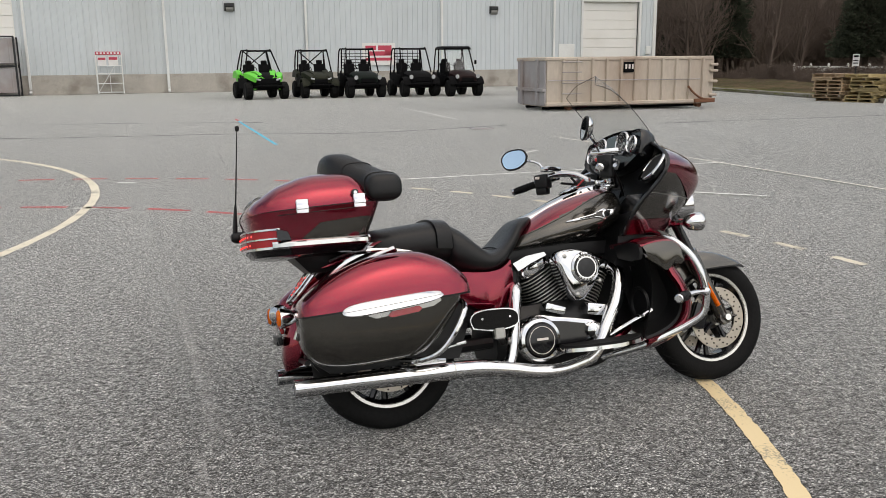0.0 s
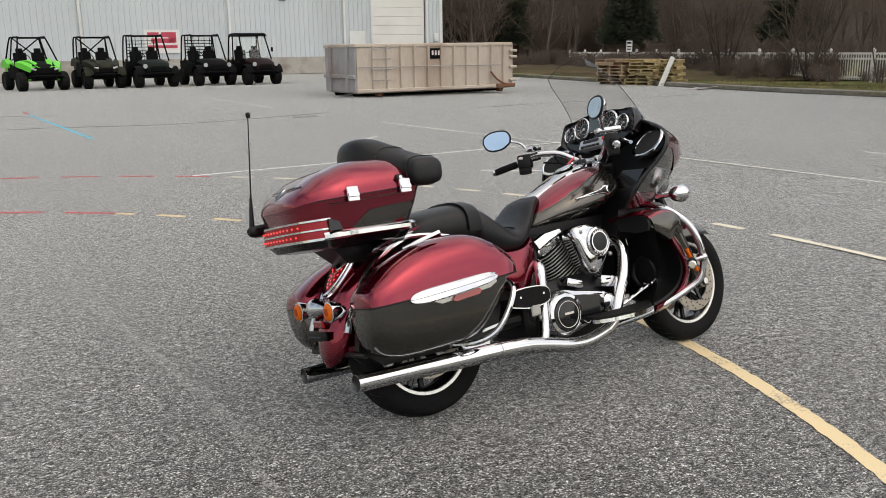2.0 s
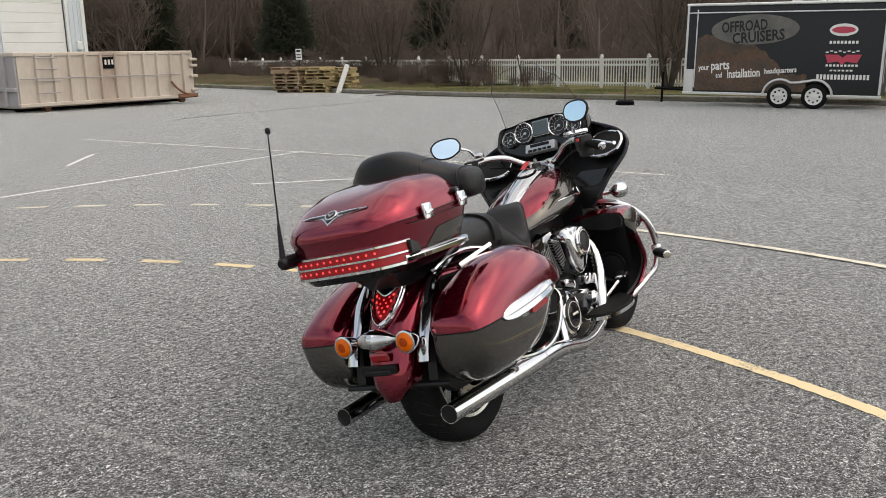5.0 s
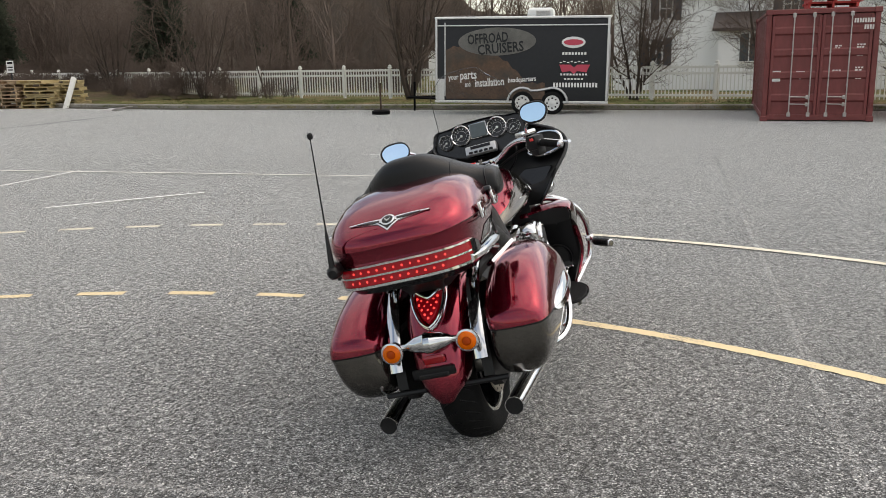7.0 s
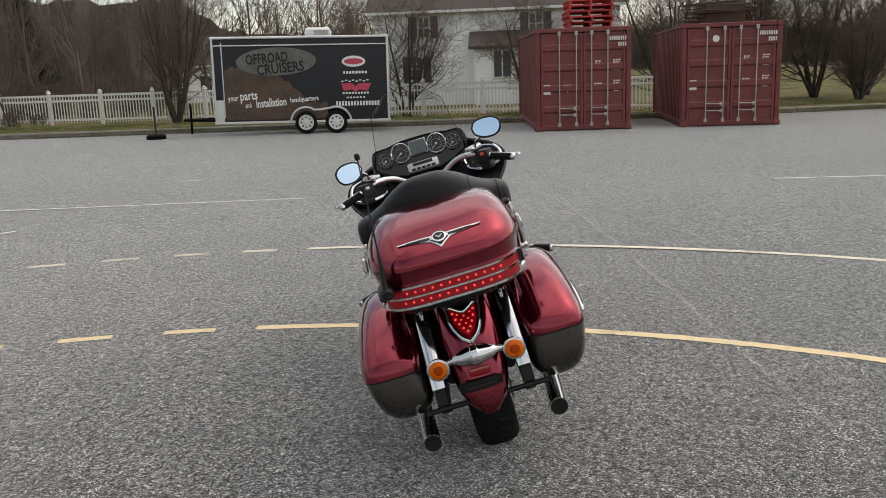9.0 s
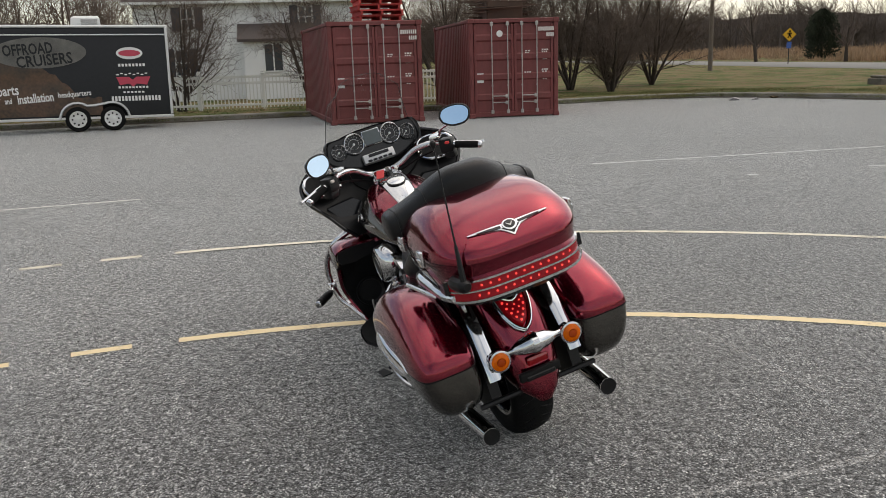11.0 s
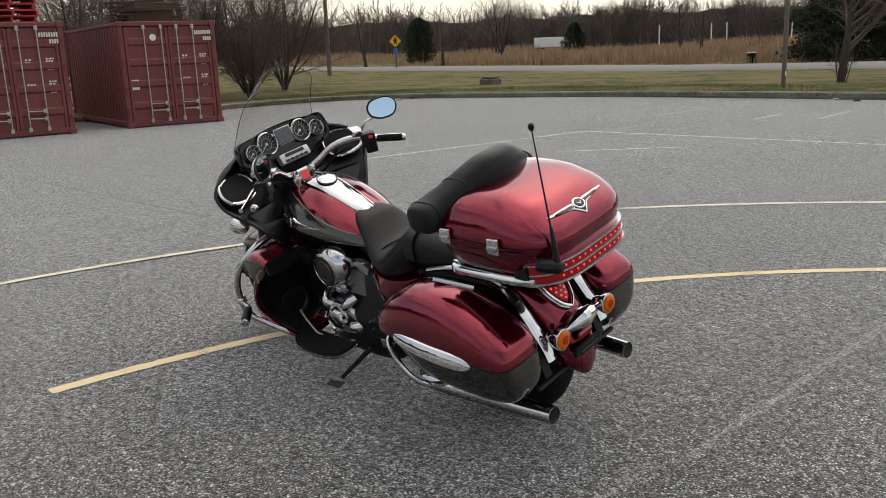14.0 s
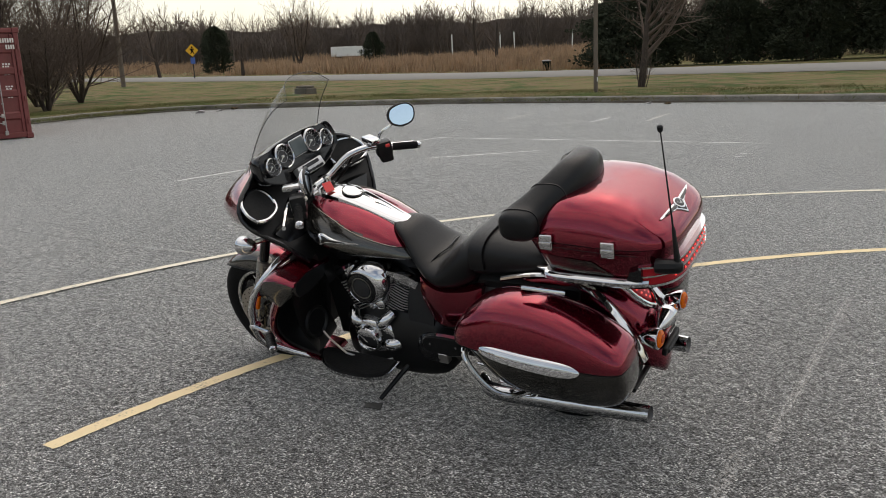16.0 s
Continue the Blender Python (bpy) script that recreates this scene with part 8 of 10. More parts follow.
def padded(name, table, label, along="y", e=2.5, n=20, material=LEATHER, sub=4):
    """A stuffed pad: rows (station, centre, centre, half size, half size)."""
    bm = bmesh.new()
    rings = []
    for row in fine(table, sub):
        s, c1, c2, h1, h2 = row
        ring = []
        for k in range(n):
            u, v = se(max(h1, 0.002), max(h2, 0.002), e, 2 * math.pi * k / n)
            ring.append((c1 + u, s, c2 + v) if along == "y" else (s, c1 + u, c2 + v))
        rings.append(ring)
    ring_faces(bm, rings)
    return part(name, bm, material, bike, label, angle=60)


half = [(0.0, -0.178, 1.100, 0.068, 0.097), (0.07, -0.168, 1.096, 0.068, 0.095), (0.13, -0.140, 1.078, 0.070, 0.084), (0.19, -0.094, 1.050, 0.073, 0.069), (0.245, -0.050, 1.028, 0.075, 0.060), (0.285, -0.037, 1.019, 0.073, 0.056), (0.305, -0.035, 1.016, 0.062, 0.047), (0.314, -0.035, 1.015, 0.034, 0.026)]
pad = padded("passenger_backrest", [(-r[0],) + r[1:] for r in half[:0:-1]] + half, "black vinyl wrap-round passenger backrest", e=3.1, n=28)
for y in (-0.272, -0.165, 0.165, 0.272):
    bm = bmesh.new()
    r = lerp_table([(h[0],) + h[1:] for h in half], abs(y))
    ring = [(r[0] + se(r[2] + 0.001, r[3] + 0.001, 3.1, a)[0], y, r[1] + se(r[2] + 0.001, r[3] + 0.001, 3.1, a)[1]) for a in (2 * math.pi * k / 28 for k in range(29))]
    tube(bm, ring, 0.0030, 5)
    part("piping", bm, LEATHER, pad)

# -- seat --
seat = padded("rider_seat", [(0.712, 0, 0.858, 0.030, 0.010), (0.68, 0, 0.846, 0.078, 0.022), (0.62, 0, 0.808, 0.116, 0.044), (0.56, 0, 0.742, 0.150, 0.050), (0.50, 0, 0.694, 0.180, 0.050), (0.44, 0, 0.678, 0.195, 0.058), (0.38, 0, 0.700, 0.194, 0.088), (0.325, 0, 0.732, 0.184, 0.108), (0.28, 0, 0.755, 0.170, 0.106), (0.262, 0, 0.760, 0.150, 0.088)], "black vinyl rider seat", "x", 2.6, 28)
PILLION = [(0.278, 0, 0.772, 0.150, 0.080), (0.262, 0, 0.780, 0.168, 0.092), (0.20, 0, 0.786, 0.178, 0.093), (0.10, 0, 0.786, 0.178, 0.086), (0.0, 0, 0.785, 0.175, 0.078), (-0.06, 0, 0.785, 0.160, 0.072), (-0.09, 0, 0.785, 0.14, 0.06)]
pil = padded("pillion_seat", PILLION, "black vinyl pillion seat", "x", 2.8, 28)
# broad strap over the pillion seat
bm = bmesh.new()
rings = []
for x, g in ((0.185, 0.001), (0.188, 0.010), (0.236, 0.012), (0.258, 0.010), (0.262, 0.001)):
    _, zc, w, h = [v for v in lerp_table(sorted(PILLION), x)]
    ring = []
    for k in range(25):
        y, z = se(w + g, h + g, 2.8, math.pi * (-0.06 + 1.12 * k / 24))
        ring.append((x + 0.012 * abs(y) / 0.17, y, zc + z))
    rings.append(ring)
ring_faces(bm, rings, False)
part("seat_strap", bm, LEATHER, pil, "black vinyl passenger strap", angle=40)
bm = bmesh.new()
tube(bm, smooth_path([(0.50, -0.175, 0.705), (0.49, -0.10, 0.738), (0.475, 0, 0.742), (0.49, 0.10, 0.738), (0.50, 0.175, 0.705)], 4), 0.0035, 5)
part("seam", bm, LEATHER, seat)

# -- fuel tank --
TANK = fine([(0.555, 0.040, 0.725, 0.745), (0.57, 0.085, 0.715, 0.765), (0.61, 0.130, 0.712, 0.792), (0.69, 0.172, 0.718, 0.852), (0.79, 0.205, 0.722, 0.905), (0.89, 0.224, 0.732, 0.944), (0.98, 0.226, 0.750, 0.968), (1.06, 0.205, 0.778, 0.978), (1.11, 0.165, 0.806, 0.972), (1.135, 0.115, 0.830, 0.955), (1.145, 0.05, 0.86, 0.93)], 9)


def tank_ring(x, w, lo, hi, grow=0.0):
    zc = lo + (hi - lo) * 0.36
    ring = []
    for k in range(88):
        a = 2 * math.pi * k / 88
        c, s = math.cos(a), math.sin(a)
        y = (w + grow) * math.copysign(abs(c) ** (2 / 2.4), c)
        h = (hi - zc) if s > 0 else (zc - lo)
        ring.append((x, y * (1 - 0.16 * max(0, s)), zc + (h + grow) * math.copysign(abs(s) ** (2 / 2.2), s)))
    return ring


bm = bmesh.new()
vr = ring_faces(bm, [tank_ring(*r) for r in TANK])
for f in bm.faces:
    c = f.calc_center_median()
    line = lerp_table([(0.56, 0.752), (0.68, 0.800), (0.82, 0.862), (0.95, 0.918), (1.05, 0.950), (1.15, 0.97)], c.x)[0]
    f.material_index = 1 if c.z < line else 0
tank = part("fuel_tank", bm, [REDPAINT, GREYPAINT], bike, "candy red and grey fuel tank", angle=60)
for s in (-1, 1):
    bm = bmesh.new()
    pts = []
    for x, z in ((0.58, 0.760), (0.68, 0.800), (0.82, 0.862), (0.95, 0.918), (1.05, 0.950), (1.11, 0.958)):
        row = min(TANK, key=lambda r: abs(r[0] - x))
        rg = [p for p in tank_ring(*row, 0.0008) if p[1] * s > 0]
        q = min(rg, key=lambda p: abs(p[2] - z))
        pts.append(q)
    tube(bm, smooth_path(pts, 5), 0.0026, 5)
    part("pinstripe", bm, GREYPAINT, tank)
    # winged badge on the tank, following its curve
    def on_tank(x, z, lift):
        w, lo, hi = lerp_table(TANK, x)
        zc = lo + (hi - lo) * 0.36
        q = (z - zc) / ((hi - zc) if z > zc else (zc - lo))
        sn = min(0.999, abs(q) ** 1.1)
        return (x, s * (w * (1 - sn * sn) ** (1 / 2.4) * (1 - 0.16 * max(0.0, math.copysign(sn, q))) + lift), z)
    for name, k, yo, material in (("tank_badge", 1.0, 0.006, CHROME), ("badge_inset", 0.62, 0.008, BLACKGLOSS)):
        bm = bmesh.new()
        pl = smooth_path([(x, 0, z) for x, z in ((0.800, 0.822), (0.87, 0.838), (0.93, 0.850), (0.965, 0.866), (0.99, 0.870), (1.02, 0.866), (1.062, 0.872), (1.048, 0.852), (1.018, 0.836), (0.985, 0.818), (0.95, 0.832), (0.88, 0.828), (0.800, 0.822))], 3)[:-1]
        cx, cz = 0.955, 0.845
        pl = [(cx + (p.x - cx) * k, cz + (p.z - cz) * k) for p in pl]
        ring_faces(bm, [[on_tank(x, z, h) for x, z in pl] for h in (-0.01, yo)] + [[on_tank(cx + (x - cx) * 0.93, cz + (z - cz) * 0.8, yo + 0.002) for x, z in pl]])
        part(name, bm, material, tank, "chrome winged tank badge" if k == 1 else "")
    for name, r, lift, material in (("badge_boss", 0.021, 0.012, CHROME), ("badge_centre", 0.013, 0.0135, BLACKGLOSS)):
        bm = bmesh.new()
        ring_faces(bm, [[on_tank(0.992 + q * math.cos(a), 0.846 + q * math.sin(a), h) for a in (2 * math.pi * i / 18 for i in range(18))] for q, h in ((r, -0.005), (r, lift - 0.002), (r * 0.85, lift))])
        part(name, bm, material, tank)
# chrome console along the tank's spine
bm = bmesh.new()
rings = []
for x, hw, z in fine([(0.655, 0.042, 0.858), (0.72, 0.050, 0.880), (0.82, 0.058, 0.924), (0.92, 0.066, 0.963), (1.0, 0.070, 0.985), (1.06, 0.064, 0.993), (1.10, 0.045, 0.992), (1.115, 0.02, 0.985)], 4):
    rings.append([(x, hw * 1.08, z - 0.03), (x, hw, z - 0.004), (x, hw * 0.75, z + 0.004), (x, 0, z + 0.008), (x, -hw * 0.75, z + 0.004), (x, -hw, z - 0.004), (x, -hw * 1.08, z - 0.03)])
ring_faces(bm, rings)
con = part("tank_console", bm, CHROME, tank, "chrome console along the tank")
bm = bmesh.new()
lathe(bm, [(0, 0.046), (0.006, 0.045), (0.009, 0.038), (0.010, 0.01)], (0, 0, 0), "z", 28)
bmesh.ops.transform(bm, matrix=pose(0.935, 0, 0.9785, 0, -20, 0), verts=bm.verts[:])
part("fuel_cap", bm, CHROME, con, "round chrome fuel cap")
bm = bmesh.new()
lathe(bm, [(0.0, 0.049), (0.004, 0.049), (0.004, 0.044)], (0, 0, 0), "z", 28)
bmesh.ops.transform(bm, matrix=pose(0.935, 0, 0.9770, 0, -20, 0), verts=bm.verts[:])
part("cap_ring", bm, BLACKGLOSS, con)
bm = bmesh.new()
lathe(bm, [(0, 0.024), (0.018, 0.022), (0.02, 0.012)], (1.055, 0, 0.995), "z", 16)
part("ignition_lock", bm, BLACKGLOSS, con)
bm = bmesh.new()
box(bm, (1.052, 0, 1.022), (0.004, 0.018, 0.03), 0.001)
key = part("key", bm, STEEL, bike, "ignition key with a red tag")
bm = bmesh.new()
box(bm, (1.026, 0.048, 1.014), (0.052, 0.042, 0.006), 0.002, (0, -40, -30))
part("key_tag", bm, REDTAG, key, "flat red tag")
# side covers and the dark space under the seat
for s in (-1, 1):
    bm = bmesh.new()
    ring_faces(bm, [[(x, s * (y - 0.03), z0), (x, s * y, z0 + 0.01), (x, s * (y + 0.012), (z0 + z1) / 2), (x, s * y, z1 - 0.01), (x, s * (y - 0.05), z1)] for x, y, z0, z1 in fine([(0.24, 0.165, 0.56, 0.67), (0.30, 0.185, 0.50, 0.655), (0.40, 0.195, 0.46, 0.645), (0.48, 0.185, 0.47, 0.655), (0.535, 0.165, 0.53, 0.69)], 4)])
    part("side_cover", bm, REDPAINT, bike, "candy red side cover")
# plain black blocks, standing in for the dark space as well as the frame
bm = bmesh.new()
box(bm, (0.28, 0, 0.53), (0.62, 0.30, 0.26), 0.03)
box(bm, (0.05, 0, 0.66), (0.5, 0.26, 0.1), 0.03)
box(bm, (0.85, 0, 0.70), (0.62, 0.16, 0.10), 0.02)
part("frame", bm, ENGINEBLACK, bike, "black steel frame with blocks filling the dark space under the seat")
for s in (-1, 1):
    bm = bmesh.new()
    tube(bm, [(0.42, s * 0.135, 0.33), (-0.03, s * 0.125, 0.315)], [0.03, 0.026], 8)
    part("swing_arm", bm, ENGINEBLACK, bike)
    bm = bmesh.new()
    tube(bm, [(0.02, s * 0.15, 0.36), (0.10, s * 0.16, 0.62)], 0.026, 10)
    part("shock_absorber", bm, BLACKGLOSS, bike)
bm = bmesh.new()
tube(bm, [(-0.40, -0.24, 0.345), (-0.40, 0.24, 0.345)], 0.011, 8)
part("bag_crossbar", bm, BLACKSATIN, bike, "black crossbar between the saddlebags")
for s in (-1, 1):
    bm = bmesh.new()
    ring_faces(bm, [[(-0.40, s * y, 0.36), (-0.30, s * y, 0.285), (0.25, s * y, 0.285), (0.30, s * y, 0.42), (0.22, s * y, 0.56), (-0.36, s * y, 0.56)] for y in (0.150, 0.190)])
    part("inner_guard", bm, BLACKSATIN, bike, "black splash guard inside the saddlebag")

# -- engine --
bm = bmesh.new()
rings = []
for x, z0, z1, w in fine([(0.44, 0.24, 0.42, 0.15), (0.50, 0.19, 0.46, 0.19), (0.62, 0.165, 0.47, 0.20), (0.78, 0.16, 0.48, 0.20), (0.92, 0.17, 0.46, 0.19), (1.0, 0.20, 0.40, 0.17), (1.03, 0.24, 0.34, 0.14)], 3):
    rings.append([(x, w * a, z0 + (z1 - z0) * b) for a, b in ((-0.8, 0), (0.8, 0), (1, 0.2), (1, 0.75), (0.75, 1), (-0.75, 1), (-1, 0.75), (-1, 0.2))])
ring_faces(bm, rings)
engine = part("engine", bm, ENGINEBLACK, bike, "black and chrome V-twin engine")


def cylinder(tilt, base):
    """One finned barrel leaning by tilt degrees, with its bright rocker cover."""
    M = Matrix.Translation(base) @ pose(0, 0, 0, 0, tilt, 0)
    fin_mesh = None
    for k in range(14):
        if fin_mesh is None:
            bm = bmesh.new()
            ring = [se(0.098, 0.150, 3.4, 2 * math.pi * i / 28) for i in range(28)]
            ring_faces(bm, [[(x * 0.97, y * 0.97, -0.003) for x, y in ring], [(x, y, -0.001) for x, y in ring], [(x, y, 0.001) for x, y in ring], [(x * 0.97, y * 0.97, 0.003) for x, y in ring]])
            for f in bm.faces:
                f.material_index = 0 if len(f.verts) == 4 else 1
            ob = part("cooling_fin", bm, [ALUMIN, ENGINEBLACK], engine, "bright edged cooling fin")
            fin_mesh = ob.data
        else:
            ob = new("cooling_fin", fin_mesh)
            ob.parent = engine
            ob["label"] = "bright edged cooling fin"
        ob.matrix_local = M @ Matrix.Translation((0, 0, 0.02 + 0.0148 * k))
    bm = bmesh.new()
    ring = [se(0.080, 0.128, 3.2, 2 * math.pi * i / 24) for i in range(24)]
    ring_faces(bm, [[(x, y, h) for x, y in ring] for h in (-0.04, 0.235)])
    bmesh.ops.transform(bm, matrix=M, verts=bm.verts[:])
    part("barrel", bm, ENGINEBLACK, engine)
    bm = bmesh.new()
    ring = [se(0.092, 0.155, 3.6, 2 * math.pi * i / 28) for i in range(28)]
    ring_faces(bm, [[(x * q, y * q, h) for x, y in ring] for h, q in ((0.228, 0.98), (0.235, 1.0), (0.262, 1.0), (0.276, 0.92), (0.282, 0.7))])
    bmesh.ops.transform(bm, matrix=M, verts=bm.verts[:])
    part("rocker_cover", bm, CHROME, engine, "chrome rocker cover", angle=30)


cylinder(-27, (0.775, 0, 0.415))
cylinder(27, (0.855, 0, 0.415))

# right air cleaner: teardrop chrome cover with a ringed centre
def drop_outline(k, cx=0.825, cz=0.598):
    pts = smooth_path([(x, 0, z) for x, z in ((0.728, 0.655), (0.745, 0.692), (0.80, 0.705), (0.846, 0.700), (0.92, 0.675), (0.942, 0.618), (0.925, 0.550), (0.885, 0.500), (0.848, 0.470), (0.812, 0.474), (0.785, 0.510), (0.760, 0.570), (0.728, 0.655))], 3)[:-1]
    return [(cx + (p.x - 0.020 - cx) * k, cz + (p.z - cz) * k) for p in pts]


bm = bmesh.new()
ring_faces(bm, [[(x, y, z) for x, z in drop_outline(k)] for y, k in ((-0.165, 0.94), (-0.215, 1.0), (-0.235, 0.985), (-0.248, 0.93), (-0.255, 0.80))])
ac = part("air_cleaner", bm, CHROME, engine, "teardrop chrome air cleaner cover", angle=50)
bm = bmesh.new()
lathe(bm, [(-0.25, 0.070), (-0.262, 0.068), (-0.268, 0.060), (-0.262, 0.054)], (0.846, 0, 0.615), "y", 32)
part("cover_ring", bm, CHROME, bike, "chrome ring on the air cleaner")
bm = bmesh.new()
lathe(bm, [(-0.258, 0.058), (-0.2645, 0.057), (-0.2645, 0.046)], (0.846, 0, 0.615), "y", 32)
part("cover_face", bm, BLACKGLOSS, bike, "black face of the air cleaner")
bm = bmesh.new()
lathe(bm, [(-0.262, 0.050), (-0.270, 0.049), (-0.270, 0.043), (-0.262, 0.042)], (0.846, 0, 0.615), "y", 32, close=True)
part("cover_ring", bm, CHROME, bike, "thin inner chrome ring")
bm = bmesh.new()
lathe(bm, [(-0.26, 0.044), (-0.270, 0.042), (-0.272, 0.030), (-0.274, 0.008)], (0.846, 0, 0.615), "y", 28)
part("cover_centre", bm, DARKGREY, bike, "dark centre disc")
for a0 in (60, 76, 92, 108, 124, 230, 246, 262, 278, 294, 310):
    a = radians(a0)
    bm = bmesh.new()
    box(bm, (0.846 + 0.0515 * math.cos(a), -0.2655, 0.615 + 0.0515 * math.sin(a)), (0.008, 0.003, 0.006), 0, (0, 90 - a0, 0))
    part("cover_mark", bm, DIALMARK, bike, smooth=False)
for x, z in ((0.752, 0.672), (0.915, 0.55), (0.80, 0.50)):
    bm = bmesh.new()
    lathe(bm, [(-0.245, 0.011), (-0.256, 0.010), (-0.258, 0.006)], (x, 0, z), "y", 10)
    part("bolt", bm, STEEL, bike)
# left side: round chrome air cleaner and covers
bm = bmesh.new()
rings = []
for y, x, z, r in ((0.10, 0.785, 0.638, 0.070), (0.135, 0.782, 0.642, 0.092), (0.175, 0.784, 0.641, 0.098), (0.205, 0.790, 0.638, 0.096), (0.226, 0.798, 0.633, 0.089), (0.238, 0.803, 0.630, 0.081), (0.240, 0.804, 0.629, 0.075), (0.232, 0.804, 0.629, 0.071)):
    rings.append([(x + r * math.cos(2 * math.pi * k / 36), y, z + r * math.sin(2 * math.pi * k / 36)) for k in range(36)])
ring_faces(bm, rings)
part("air_cleaner", bm, CHROME, engine, "round chrome air cleaner cover", angle=50)
bm = bmesh.new()
lathe(bm, [(0.228, 0.072), (0.2385, 0.070), (0.240, 0.052), (0.234, 0.049), (0.234, 0.01)], (0.804, 0, 0.629), "y", 36)
part("cover_face", bm, BLACKGLOSS, bike, "black face of the air cleaner")
bm = bmesh.new()
lathe(bm, [(0.232, 0.044), (0.242, 0.043), (0.244, 0.030), (0.246, 0.008)], (0.804, 0, 0.629), "y", 28)
part("cover_centre", bm, DARKGREY, bike, "dark centre disc")
bm = bmesh.new()
lathe(bm, [(0.236, 0.0515), (0.2425, 0.0505), (0.2425, 0.047), (0.236, 0.046)], (0.804, 0, 0.629), "y", 32, close=True)
part("cover_ring", bm, STEEL, bike, "thin inner steel ring")
for a0 in (50, 64, 78, 92, 106, 120, 134, 240, 254, 268, 282, 296):
    a = radians(a0)
    bm = bmesh.new()
    box(bm, (0.804 + 0.061 * math.cos(a), 0.240, 0.629 + 0.061 * math.sin(a)), (0.007, 0.003, 0.006), 0, (0, 90 - a0, 0))
    part("cover_mark", bm, DARKGREY, bike, smooth=False)
for x, z, r in ((0.765, 0.527, 0.030), (0.805, 0.515, 0.022)):
    bm = bmesh.new()
    lathe(bm, [(0.10, r), (0.175, r), (0.192, r * 0.9), (0.200, r * 0.6), (0.202, r * 0.1)], (x, 0, z), "y", 20)
    part("intake_cap", bm, CHROME, engine, "small chrome cap")
bm = bmesh.new()
low = smooth_path([(x, 0, z) for x, z in ((0.66, 0.33), (0.655, 0.40), (0.685, 0.445), (0.74, 0.452), (0.80, 0.455), (0.845, 0.43), (0.85, 0.37), (0.82, 0.315), (0.74, 0.292), (0.66, 0.33))], 4)[:-1]
ring_faces(bm, [[(0.82 + (p.x - 0.75) * k * 1.15, y, 0.365 + (p.z - 0.38) * k * 1.05) for p in low] for y, k in ((0.13, 1.0), (0.185, 1.0), (0.200, 0.96), (0.208, 0.86), (0.210, 0.6))])
part("crank_cover", bm, CHROME, engine, "chrome crankcase cover", angle=50)
bm = bmesh.new()
lathe(bm, [(0.19, 0.068), (0.222, 0.066), (0.236, 0.058), (0.240, 0.047), (0.234, 0.044), (0.238, 0.02), (0.238, 0.005)], (0.852, 0, 0.352), "y", 32)
part("rotor_cover", bm, CHROME, engine, "round chrome rotor cover", angle=40)
for x, z, x2, z2, r in ((0.885, 0.410, 0.925, 0.452, 0.030), (0.785, 0.415, 0.740, 0.455, 0.028), (0.760, 0.325, 0.715, 0.330, 0.030)):
    bm = bmesh.new()
    tube(bm, smooth_path([(x, 0.185, z), ((x + x2) / 2, 0.205, (z + z2) / 2), (x2, 0.19, z2), (x2 + (x2 - x) * 0.3, 0.165, z2 + (z2 - z) * 0.3)], 4), r, 14)
    part("cover_boss", bm, CHROME, engine, "rounded chrome boss", angle=60)
# dark cover plate between the rear cylinder and the side cover
bm = bmesh.new()
plate(bm, [(0.515, 0.42), (0.50, 0.55), (0.525, 0.645), (0.585, 0.655), (0.625, 0.56), (0.645, 0.44)], 0.135, 0.165)
part("frame_cover", bm, DARKGREY, bike, "dark frame cover plate")
# black block added to fill the dark gap between the radiator and the engine
bm = bmesh.new()
ring_faces(bm, [[(0.90, y, 0.30), (1.08, y, 0.30), (1.10, y, 0.66), (0.93, y, 0.66)] for y in (-0.09, 0.13)])
part("gap_filler", bm, ENGINEBLACK, bike, "black block added to darken the gap behind the radiator", smooth=False)
bm = bmesh.new()
lathe(bm, [(0.15, 0.075), (0.195, 0.073), (0.21, 0.055)], (0.53, 0, 0.34), "y", 26)
part("drive_cover", bm, BLACKGLOSS, engine, "black final drive cover")
# chrome valley trim on each side under the seat
for s in (-1, 1):
    bm = bmesh.new()
    ring_faces(bm, [[(x, s * y, z) for x, z in ((0.535, 0.66), (0.60, 0.688), (0.69, 0.70), (0.70, 0.685), (0.62, 0.655), (0.56, 0.625))] for y in (0.15, 0.185)])
    part("valley_trim", bm, CHROME, engine, "chrome head trim")
# right primary cover
bm = bmesh.new()
prim = smooth_path([(x, 0, z) for x, z in ((0.50, 0.33), (0.53, 0.40), (0.61, 0.43), (0.70, 0.415), (0.82, 0.395), (0.895, 0.375), (0.92, 0.33), (0.89, 0.285), (0.80, 0.265), (0.70, 0.24), (0.61, 0.222), (0.53, 0.25), (0.50, 0.33))], 3)[:-1]
ring_faces(bm, [[(0.68 + (p.x - 0.68) * k, y, 0.32 + (p.z - 0.32) * k) for p in prim] for y, k in ((-0.16, 1.0), (-0.212, 1.0), (-0.226, 0.965), (-0.230, 0.90))])
part("primary_cover", bm, CHROME, engine, "chrome primary cover", angle=40)
bm = bmesh.new()
ring_faces(bm, [[(0.72 + (x - 0.72) * k, y, 0.335 + (z - 0.335) * k) for x, z in ((0.66, 0.40), (0.74, 0.39), (0.83, 0.372), (0.86, 0.335), (0.83, 0.295), (0.74, 0.275), (0.66, 0.262))] for y, k in ((-0.226, 1.0), (-0.235, 0.98))])
part("primary_face", bm, BLACKGLOSS, bike, "black face of the primary cover")
bm = bmesh.new()
